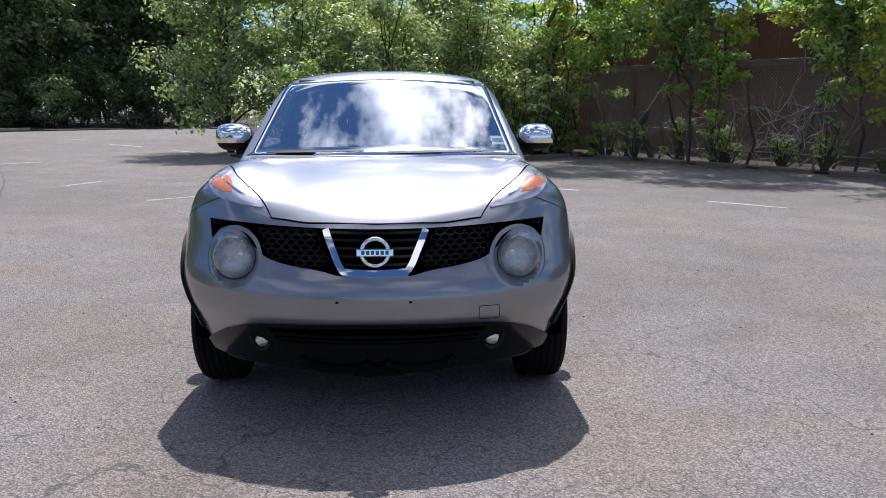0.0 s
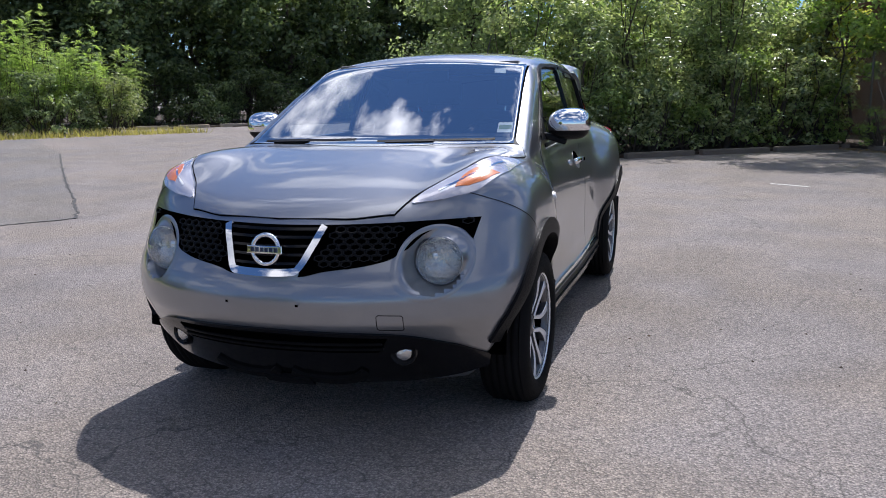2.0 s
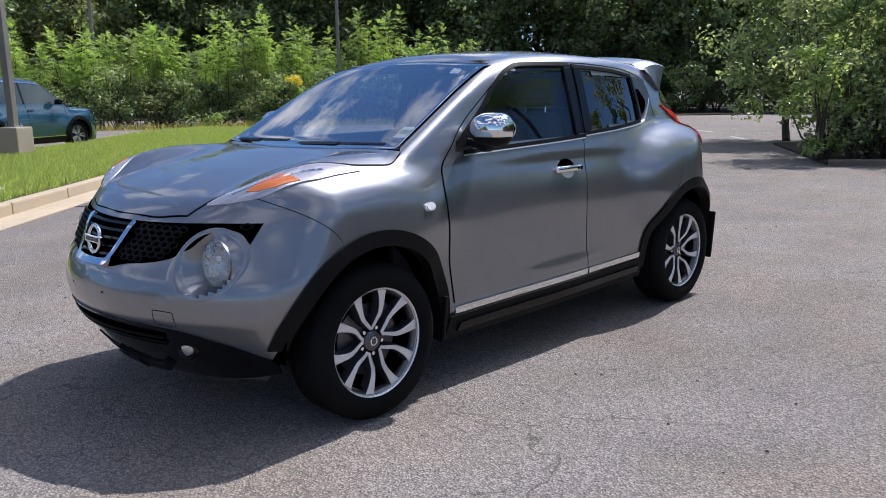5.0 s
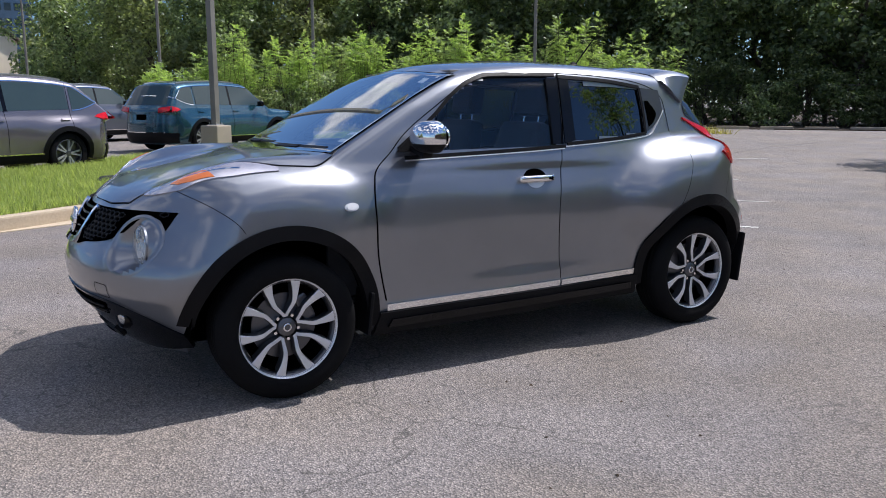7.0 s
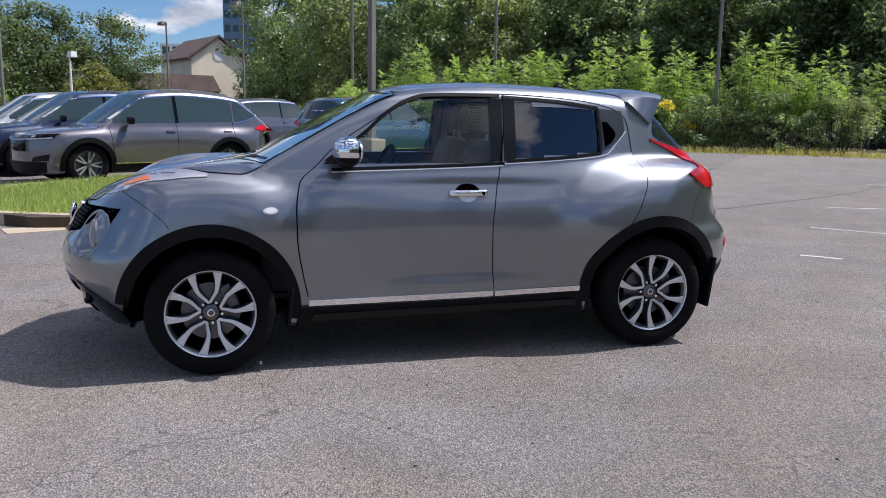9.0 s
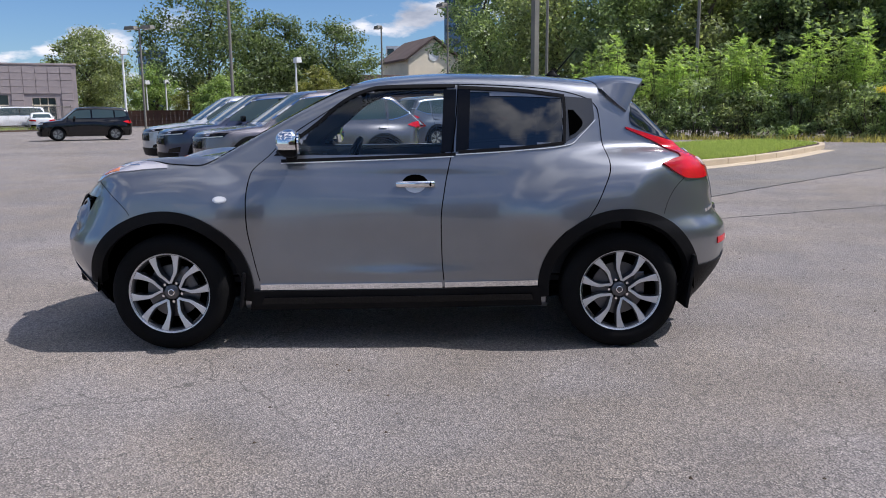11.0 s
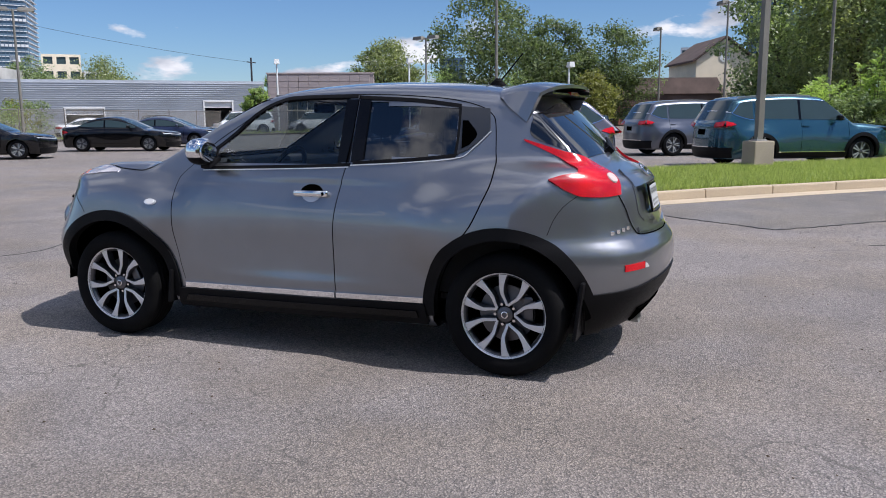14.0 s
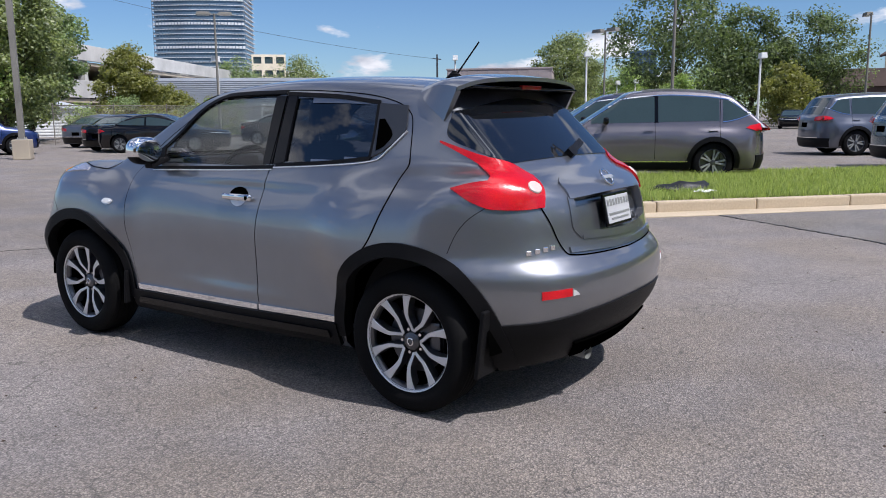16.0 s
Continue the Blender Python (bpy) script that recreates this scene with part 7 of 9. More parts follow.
    for wy in (fy, ry):
        a = np.radians(np.linspace(-12, 192, 40))
        grid = np.stack([np.stack([wy + r * np.cos(a), tyre + r * np.sin(a)], 1) for r in np.linspace(r_arch - 0.025, r_arch + (0.065 if suv else 0.012), 4)], 0)
        grid[..., 1] = np.maximum(grid[..., 1], shape.clear + 0.02)
        pair("arch_trim", "side", grid, M["black_trim"] if suv else paint, 0.012, 0.05)
        for m in (1, -1):
            lv, lf = lathe([(r_arch, -0.28), (r_arch, 0.02)], 24, "x", math.pi)
            put("arch_liner", mesh_of("arch_liner", [(m * (shape.w - 0.08 + x), wy + y, tyre + z) for x, y, z in lv], lf, M["gap"]), car)
            w = thing("wheel", "", "")
            w["label"] = "dark alloy wheel"
            w.parent = car
            w.matrix_basis = Matrix.Translation((m * (shape.w - 0.13), wy, tyre)) @ Matrix.Rotation(0 if m > 0 else math.pi, 4, "Z")
            plain_wheel(w, tyre)
    for m in (1, -1):
        bm = bmesh.new()
        box(bm, (0.20, 0.10, 0.14), (m * (shape.w + 0.06), shape.cowl + 0.52, shape.belt + 0.08), bevel=0.04)
        box(bm, (0.12, 0.05, 0.03), (m * (shape.w - 0.02), shape.cowl + 0.52, shape.belt + 0.03), bevel=0.008)
        part("door_mirror", bm, M["gloss_black"] if suv else paint, car, smooth=True)
    bm = bmesh.new()
    box(bm, (shape.w * 1.5, shape.b * 1.5, 0.05), (0, 0, shape.clear + 0.02))
    part("underbody", bm, M["gap"], car)
    return car


def band_flat(path, wide, n=20):
    q = resample(path, n)
    t = np.gradient(q, axis=0)
    t /= np.linalg.norm(t, axis=1, keepdims=True)
    s = np.stack([-t[:, 1], t[:, 0]], 1)
    return np.stack([q + s * wide * k for k in (-0.5, 0.5)], 0)


WHEEL_KIT = {}


def plain_wheel(parent, r):
    """Tyre, dark rim and ten machined spokes; the meshes are shared."""
    if r not in WHEEL_KIT:
        w = 0.11
        k = r / 0.345
        tv, tf = lathe([(0.235 * k, w - 0.02), (0.25 * k, w), (0.31 * k, w), (0.335 * k, w - 0.015), (0.345 * k, w - 0.04), (0.345 * k, -w + 0.04), (0.32 * k, -w), (0.235 * k, -w)], 48, "x")
        rv, rf = lathe([(0.238 * k, w - 0.018), (0.228 * k, w - 0.012), (0.22 * k, w - 0.02), (0.215 * k, 0.0), (0.05, -0.02), (0.0, -0.02)], 48, "x")
        sv, sf = [], []
        for j in range(10):
            a = 2 * math.pi * (j // 2) / 5 + (0.19 if j % 2 else -0.19)
            b = 2 * math.pi * (j // 2) / 5 + (0.10 if j % 2 else -0.10)
            n = len(sv)
            for rr, ang, hw in ((0.03, b, 0.012), (0.225 * k, a, 0.017)):
                c, d = np.array((math.cos(ang), math.sin(ang))) * rr, np.array((-math.sin(ang), math.cos(ang))) * hw
                for x, e in ((w - 0.03, 1), (w - 0.03, -1), (w - 0.06, -1.3), (w - 0.06, 1.3)):
                    sv.append((x, c[0] + d[0] * e, c[1] + d[1] * e))
            sf += [(n, n + 1, n + 5, n + 4), (n + 1, n + 2, n + 6, n + 5), (n + 3, n, n + 4, n + 7)]
        hv, hf = lathe([(0.055, w - 0.06), (0.05, w - 0.028), (0.0, w - 0.024)], 24, "x")
        WHEEL_KIT[r] = (mesh_of("tyre", tv, tf, M["rubber"], True), mesh_of("rim", rv, rf, M["alloy_dark"], True), mesh_of("spokes", sv, sf, M["steel"]), mesh_of("hub_cap", hv, hf, M["alloy_dark"], True))
    for n, me in zip(("tyre", "rim", "spokes", "hub_cap"), WHEEL_KIT[r]):
        put(n, me, parent)


SUV_A = Parked(4.90, 1.89, 1.79, 1.10, 1.06, -1.20, -0.22, 1.20, 1.66, 2.36)
SUV_B = Parked(5.15, 2.04, 1.87, 1.17, 1.13, -1.20, -0.35, 1.5, 2.05, 2.44, bluff=0.18)
SUV_OLD = Parked(4.40, 1.75, 1.66, 1.05, 1.0, -1.05, -0.35, 1.4, 1.95, 2.08, bluff=0.15)
SEDAN = Parked(4.88, 1.86, 1.45, 0.95, 0.90, -1.15, -0.15, 0.75, 1.0, 1.85, boot=1.03, clear=0.17)
VAN = Parked(5.2, 2.0, 1.95, 1.15, 1.05, -1.7, -1.0, 1.8, 2.3, 2.5)
vehicle(SUV_A, "parked_suv", M["grey_paint"], (-12.12, -2.68), 28, "warm grey compact SUV parked beyond the grass island", ROW, (1.44, 1.36), 0.375)
vehicle(SUV_A, "parked_suv", M["navy_paint"], (-14.45, -4.25), 29, "dark blue SUV parked beside the grey one", ROW, (1.44, 1.36), 0.375)
vehicle(SUV_A, "parked_suv", M["silver_paint"], (-17.0, -5.55), 30, "silver SUV parked at the end of the row", ROW, (1.44, 1.36), 0.375)
vehicle(SUV_B, "parked_suv", M["teal_paint"], (-18.85, 3.35), 210, "teal blue three-row SUV parked beyond the grass island", ROW, (1.42, 1.40), 0.38, tail_wide=0.55)
vehicle(SUV_B, "parked_suv", M["steel_paint"], (-24.6, 0.6), 213, "steel grey three-row SUV parked beside the teal one", ROW, (1.42, 1.40), 0.38, tail_wide=0.55)
FAR = "vehicles across the lot"
vehicle(SUV_OLD, "parked_suv", M["black_paint"], (-35.0, -17.8), 30, "older black boxy SUV standing across the lot", FAR, (1.3, 1.3), 0.34, suv=False)
vehicle(SEDAN, "parked_sedan", M["black_paint"], (-22.6, -22.8), 200, "glossy black sedan parked across the lot", FAR, (1.42, 1.41), 0.335, False, 2)
vehicle(SEDAN, "parked_sedan", M["navy_paint"], (-27.0, -24.0), 203, "dark blue sedan parked across the lot", FAR, (1.42, 1.41), 0.335, False, 2)
vehicle(SEDAN, "parked_sedan", M["black_paint"], (-15.6, -22.6), 212, "black sedan parked near the lamp post", FAR, (1.42, 1.41), 0.335, False, 2)
vehicle(SEDAN, "parked_sedan", M["black_paint"], (-16.6, -26.0), 290, "black sedan seen from behind by the hedge", FAR, (1.42, 1.41), 0.335, False, 2)
vehicle(SEDAN, "parked_sedan", M["steel_paint"], (-18.2, -30.2), 292, "grey sedan parked by the hedge", FAR, (1.42, 1.41), 0.335, False, 2)
vehicle(SEDAN, "parked_sedan", M["black_paint"], (-30.5, -26.5), 215, "black sedan parked across the lot", FAR, (1.42, 1.41), 0.335, False, 2)
vehicle(SUV_OLD, "parked_suv", M["blue_paint"], (-10.6, -27.0), 250, "bright blue SUV parked behind the lamp post", FAR, (1.3, 1.3), 0.34)
vehicle(VAN, "parked_truck", M["white_paint"], (-52.5, -37.6), 40, "white work truck by the workshop", FAR, (1.5, 1.5), 0.38, panes=2)
vehicle(VAN, "parked_van", M["white_paint"], (-60.5, -35.2), 35, "white van by the workshop", FAR, (1.5, 1.5), 0.36, panes=2)
vehicle(SEDAN, "parked_sedan", M["white_paint"], (-60.0, -32.6), 300, "white sedan by the masonry building", FAR, (1.42, 1.41), 0.335, False, 2)
vehicle(SUV_OLD, "parked_suv", M["black_paint"], (-59.0, -28.5), 30, "dark pickup by the masonry building", FAR, (1.3, 1.3), 0.34)
vehicle(SUV_OLD, "parked_suv", M["black_paint"], (-48.5, -42.0), 210, "dark SUV by the workshop door", FAR, (1.3, 1.3), 0.34)
vehicle(SUV_OLD, "parked_suv", M["red_paint"], (-93.0, -5.0), 80, "red SUV in front of the restaurant", FAR, (1.3, 1.3), 0.34)
vehicle(SEDAN, "parked_sedan", M["black_paint"], (-62.0, -9.5), 100, "black sedan parked under the trees", FAR, (1.42, 1.41), 0.335, False, 2)
vehicle(SEDAN, "parked_sedan", M["white_paint"], (-66.0, -6.5), 100, "white sedan parked under the trees", FAR, (1.42, 1.41), 0.335, False, 2)
vehicle(SEDAN, "parked_sedan", M["white_paint"], (-37.0, -38.5), 230, "white sedan by the hedge fence", FAR, (1.42, 1.41), 0.335, False, 2)
vehicle(SEDAN, "parked_sedan", M["black_paint"], (-42.0, -40.5), 230, "dark sedan by the hedge fence", FAR, (1.42, 1.41), 0.335, False, 2)


# ---- plants ----
def leaf_cloud(seed, centres, radii, per, size, spread=0.35, hollow=0.45, up=0.35, droop=0.0, slim=0.62):
    """Many small folded leaves in clumps: verts and faces. Each leaf is a kite of two triangles."""
    rng = np.random.default_rng(seed)
    centres, radii = np.asarray(centres, float), np.asarray(radii, float)
    if radii.ndim == 1:
        radii = np.stack([radii, radii, radii * 0.7], 1)
    n = len(centres) * per
    c, r = np.repeat(centres, per, 0), np.repeat(radii, per, 0)
    d = rng.normal(size=(n, 3))
    d /= np.linalg.norm(d, axis=1, keepdims=True)
    pos = c + d * r * (hollow + (1 - hollow) * rng.random((n, 1)) ** 0.7) * (1 + rng.normal(0, 0.12, (n, 1)))
    nor = d * 0.7 + rng.normal(0, 0.6, (n, 3)) + (0, 0, up)
    nor /= np.linalg.norm(nor, axis=1, keepdims=True)
    way = np.cross(nor, rng.normal(size=(n, 3)))
    way[:, 2] -= droop
    way /= np.linalg.norm(way, axis=1, keepdims=True)
    side = np.cross(nor, way)
    s = size * (1 + spread * rng.uniform(-1, 1, (n, 1)))
    a, tip = pos - way * s * 0.5, pos + way * s * 0.5
    fold = nor * s * 0.10
    l, q = pos - side * s * slim / 2 + fold, pos + side * s * slim / 2 + fold
    verts = np.stack([a, l, tip, q], 1).reshape(-1, 3)
    k = np.arange(n)[:, None] * 4
    faces = np.concatenate([k + (0, 2, 1), k + (0, 3, 2)], 1).reshape(-1, 3)
    return verts, faces


def limb(bm, a, b, r0, r1, rng, bends=4, sides=7):
    """A crooked branch; returns its points."""
    a, b = Vector(a), Vector(b)
    pts = [a]
    for k in range(1, bends + 1):
        p = a.lerp(b, k / bends)
        if k < bends:
            p += Vector(rng.normal(0, (b - a).length * 0.028, 3))
        pts.append(p)
    for k in range(bends):
        rod(bm, pts[k], pts[k + 1], r0 + (r1 - r0) * k / bends, r0 + (r1 - r0) * (k + 1) / bends, sides)
    return pts


def tree(seed, at, high, wide, leaf_mat, leaves=5000, size=0.16, trunk=0.14, low=0.25, label="", clumps=46, name="tree", shape=1.0, category="tree", group="", flat=1.0):
    """A tapered trunk with limbs and a crown of many small leaves in uneven clumps."""
    rng = np.random.default_rng(seed)
    t = thing(name, label, category, Matrix.Translation(at), group=group)
    bm = bmesh.new()
    top = Vector((rng.normal(0, wide * 0.08), rng.normal(0, wide * 0.08), high * 0.86))
    spine = limb(bm, (0, 0, -0.05), top, trunk, trunk * 0.25, rng, 8, 9)
    cz = high * (low + 1) / 2
    centres, radii = [], []
    clumps = int(clumps * 1.7)
    for k in range(clumps):
        d = rng.normal(size=3)
        d /= np.linalg.norm(d)
        reach = rng.uniform(0.2, 0.6) if k % 4 == 0 else rng.uniform(0.62, 1.02)
        h = d[2] * reach
        taper = 1.0 - 0.45 * max(0.0, h) * shape
        c = np.array([d[0] * reach * wide / 2 * taper, d[1] * reach * wide / 2 * taper * flat, cz + h * high * (1 - low) / 2])
        centres.append(c)
        radii.append(wide * (rng.uniform(0.15, 0.2) if k % 4 == 0 else rng.uniform(0.09, 0.17)))
    for c in centres[:: max(1, clumps // 14)]:
        z = min(max(c[2] - wide * 0.25, high * low * 0.6), high * 0.8)
        f = z / (high * 0.86)
        limb(bm, top * f, c, trunk * 0.4 * (1.1 - f), 0.012, rng, 3, 5)
    part("trunk", bm, M["bark"], t, "rough grey-brown bark")
    verts, faces = leaf_cloud(seed + 1, centres, radii, max(8, leaves // clumps), size, up=0.7, hollow=0.25)
    put("crown", fast_mesh("crown", verts, faces, leaf_mat), t)
    return t


def shrub(seed, at, high, wide, leaf_mat, leaves=3000, size=0.09, label="", clumps=30, name="bush", slim=0.5, category="bush", group=""):
    """Several stems from the ground and leaves down to the soil."""
    rng = np.random.default_rng(seed)
    t = thing(name, label, category, Matrix.Translation(at), group=group)
    bm = bmesh.new()
    centres, radii = [], []
    for k in range(clumps):
        a, q = rng.uniform(0, 2 * math.pi), math.sqrt(rng.random())
        h = rng.uniform(0.10, 1.0)
        w = wide / 2 * (1.0 - 0.45 * h ** 2)
        centres.append((math.cos(a) * q * w, math.sin(a) * q * w, h * high * 0.92))
        radii.append(wide * rng.uniform(0.10, 0.2))
    for c in centres[:: max(1, clumps // 9)]:
        limb(bm, (c[0] * 0.15, c[1] * 0.15, -0.03), c, 0.028, 0.008, rng, 4, 5)
    part("stem", bm, M["bark"], t)
    verts, faces = leaf_cloud(seed + 1, centres, radii, max(8, leaves // clumps), size, slim=slim, up=0.95)
    verts[:, 2] = np.maximum(verts[:, 2], 0.03)
    put("foliage", fast_mesh("foliage", verts, faces, leaf_mat), t)
    return t


def sumac(seed, at, high, wide, leaf_mat, label, stems=7, group=""):
    """Upright stems, each topped and lined with long feathered leaves of many leaflets."""
    rng = np.random.default_rng(seed)
    t = thing("sumac", label, "bush", Matrix.Translation(at), group=group)
    bm = bmesh.new()
    roots, ways, sizes = [], [], []
    for k in range(stems):
        a, q = rng.uniform(0, 2 * math.pi), rng.uniform(0.1, 0.5)
        h = high * rng.uniform(0.55, 1.0)
        top = Vector((math.cos(a) * wide * q, math.sin(a) * wide * q, h))
        limb(bm, (top.x * 0.5, top.y * 0.5, -0.03), top, 0.016, 0.006, rng, 3, 5)
        for j in range(46):
            f = rng.uniform(0.42, 1.0) ** 0.7
            b = rng.uniform(0, 2 * math.pi)
            rise = rng.uniform(-0.25, 0.35) + 1.5 * max(0.0, f - 0.8) / 0.2
            roots.append((top.x * (0.5 + 0.5 * f), top.y * (0.5 + 0.5 * f), h * f))
            ways.append((math.cos(b), math.sin(b), rise))
            sizes.append(rng.uniform(0.45, 0.85) * (1.15 - 0.55 * f) * min(1.0, wide / 2.4))
    part("stem", bm, M["bark"], t)["kind"] = "stuff"
    roots, ways, sizes = np.array(roots), np.array(ways), np.array(sizes)[:, None]
    ways /= np.linalg.norm(ways, axis=1, keepdims=True)
    across = np.cross(ways, (0, 0, 1.0))
    across /= np.linalg.norm(across, axis=1, keepdims=True)
    quads = []
    for f in np.linspace(0.2, 1.0, 8):
        mid = roots + ways * sizes * f - np.array((0, 0, 1.0)) * sizes * 0.35 * f * f
        for m in (1, -1):
            out = across * m * 0.9 + ways * 0.45 + rng.normal(0, 0.12, ways.shape) - np.array((0, 0, 0.25))
            tip = mid + out * sizes * 0.24 * (1.15 - 0.6 * f)
            half = ways * sizes * 0.038
            belly = (mid + tip) / 2 + (0, 0, 0.01)
            quads.append(np.stack([mid, belly - half, tip, belly + half], 1))
    verts = np.concatenate(quads).reshape(-1, 3)
    verts[:, 2] = np.maximum(verts[:, 2], 0.03)
    k = np.arange(len(verts) // 4)[:, None] * 4
    put("foliage", fast_mesh("foliage", verts, np.concatenate([k + (0, 2, 1), k + (0, 3, 2)], 1).reshape(-1, 3), leaf_mat), t)
    return t


rng0 = np.random.default_rng(5)
# dense bushes beside the fence corner
for k in range(13):
    u, v = 5.6 + 0.62 * k, 11.3 + rng0.uniform(-0.25, 1.6)
    kind = ("leaf_glossy", "leaf_dark", "leaf_glossy")[k % 3]
    shrub(100 + k, lot(u, v, 0.05), rng0.uniform(3.2, 5.2), rng0.uniform(2.1, 2.8), M[kind], 3600, 0.115, "dense glossy-leaved bush at the edge of the asphalt", 40, group="bushes at the lot's edge")
for k in range(5):
    u, v = 5.8 + 2.0 * k, 15.2 + rng0.uniform(0, 2.4)
    tree(140 + k, lot(u, v, 0.05), rng0.uniform(5.0, 7.0), rng0.uniform(3.4, 4.4), M[("leaf_dark", "leaf_mid", "leaf_bright")[k % 3]], 10000, 0.14, 0.1, 0.08, "leafy young tree behind the bushes", group="trees behind the bushes")
# a skirt of lower bushes in front of them
for k in range(17):
    shrub(720 + k, lot(5.0 + 0.46 * k, 10.75 + rng0.uniform(-0.1, 0.35), 0.05), rng0.uniform(0.9, 2.3), rng0.uniform(1.2, 1.7), M["leaf_glossy" if k % 4 else "leaf_mid"], 1700, 0.105, "low glossy-leaved bush at the edge of the asphalt", 26, group="low bushes at the lot's edge")
# saplings through the fence
for k, (v, h, w, low) in enumerate([(12.2, 4.8, 2.0, 0.1), (11.4, 4.2, 1.8, 0.14), (10.7, 5.2, 1.9, 0.2), (9.9, 4.4, 1.6, 0.32), (8.9, 4.6, 1.9, 0.48), (8.0, 5.0, 1.7, 0.50), (7.3, 4.4, 1.3, 0.22), (6.9, 5.2, 1.7, 0.16), (6.4, 4.3, 1.4, 0.18), (5.6, 5.0, 1.9, 0.50), (4.6, 4.6, 1.9, 0.52), (3.9, 4.6, 1.6, 0.30), (3.3, 5.2, 1.9, 0.15), (2.5, 4.6, 1.9, 0.15), (1.4, 4.8, 2.0, 0.25), (0.2, 4.4, 2.0, 0.2)]):
    tree(180 + k, lot(12.85 + rng0.uniform(-0.25, 0.5), v, 0.05), h, w, M[("leaf_bright", "leaf_yellow", "leaf_bright", "leaf_mid")[k % 4]], 2300, 0.115, 0.035, low, "thin sapling growing through the chain-link fence", 22, "sapling", group="saplings along the fence")
for k in range(9):
    tree(200 + k, lot(18.5 + rng0.uniform(0, 3), 26 - 4.5 * k, 0), rng0.uniform(4.8, 6.8), rng0.uniform(4.5, 5.8), M[("leaf_mid", "leaf_bright", "leaf_dark")[k % 3]], 6500, 0.24, 0.14, 0.12, "leafy tree beyond the board wall", group="trees beyond the wall")
# weeds along the foot of the fence
for k in range(22):
    shrub(640 + k, lot(12.75 + rng0.uniform(-0.35, 0.5), 11.0 - 0.9 * k + rng0.uniform(-0.3, 0.3), 0.05), rng0.uniform(0.35, 1.5), rng0.uniform(0.6, 1.3), M[("leaf_mid", "leaf_dark", "leaf_bright", "leaf_glossy")[k % 4]], 520, 0.07, "straggling weed at the foot of the fence", 14, "weed", 0.4, group="weeds along the fence")
# bare twigs tangled in the wire
for k, (v, h, n) in enumerate([(5.2, 1.9, 26), (4.6, 2.1, 22), (9.3, 1.7, 14), (6.9, 1.2, 10)]):
    rng = np.random.default_rng(900 + k)
    bm = bmesh.new()
    for _ in range(n):
        a = np.array((rng.normal(0, 0.5), rng.uniform(-0.05, 0.25), max(0.0, rng.uniform(-0.6, h * 0.6))))
        for _ in range(3):
            b = a + (rng.normal(0, 0.34), rng.normal(0, 0.05), rng.uniform(-0.1, 0.55))
            b[2] = np.clip(b[2], 0.05, h + 0.3)
            limb(bm, a, b, 0.009, 0.005, rng, 3, 5)
            a = b
    tagged(part("twigs", bm, M["twig"], None, "tangle of bare grey twigs caught in the fence", Matrix.Translation(lot(13.05, v, 0.05)) @ Matrix.Rotation(math.atan2(0.82, -0.57), 4, "Z")), category="branches", group="bare twigs in the fence", kind="stuff")
# dead leaves blown against the edging
rng = np.random.default_rng(77)
n = 2600
c = np.stack([*(np.array([lot(12.15 - abs(rng.normal(0, 0.30)) + 0.5 * (rng.random() < 0.45), rng.uniform(-7, 10.2), 0)[:2] for _ in range(n)]).T), rng.uniform(0.008, 0.02, n)], 1)
c[:, 2] += 0.05 * (c[:, 0] * 0.82 + c[:, 1] * 0.57 > 12.3)
verts, faces = leaf_cloud(78, c, np.full(n, 0.01), 1, 0.06, up=3.0, slim=0.6)
tagged(put("leaf_litter", fast_mesh("leaf_litter", verts, faces, M["dead_leaf"]), None, "dry brown leaves strewn along the edging"), category="leaves", kind="stuff")
# tall trees that lean over the fence
for k, (u, v) in enumerate([(12.8, 11.8), (13.2, 8.4), (14.1, 4.6)]):
    tree(225 + k, lot(u, v, 0.05), rng0.uniform(10.0, 12.0), rng0.uniform(4.2, 5.2), M[("leaf_bright", "leaf_yellow")[k % 2]], 4600, 0.15, 0.085, 0.50, "tall slender tree leaning over the fence", 44, group="trees over the fence")
# woods along the far edge
for k in range(26):
    u = 15.0 - 1.75 * k
    v = 40.5 + rng0.uniform(0, 2.5) + max(0, -u - 18) * 0.35
    shrub(240 + k, lot(u, v, 0.05), rng0.uniform(2.2, 4.6), rng0.uniform(2.6, 3.8), M[("leaf_wood", "leaf_dark", "leaf_wood", "leaf_wood")[k % 4]], 3200, 0.2, "dark bush at the foot of the woods", 34, group="bushes along the far edge")
for k in range(24):
    u = 17.0 - 2.3 * k
    for row in (0, 1):
        v = 44.5 + 5.5 * row + rng0.uniform(0, 2.5) + max(0, -u - 18) * 0.35
        tree(300 + 2 * k + row, lot(u + row, v, 0.05), rng0.uniform(9, 13.5) + row * 2, rng0.uniform(5.0, 7.0), M[("leaf_wood", "leaf_dark", "leaf_wood")[(k + row) % 3]], 6000 - 3000 * row, 0.31 + 0.07 * row, 0.17, 0.02, "tall leafy tree of the woods", 60, group="woods along the far edge")
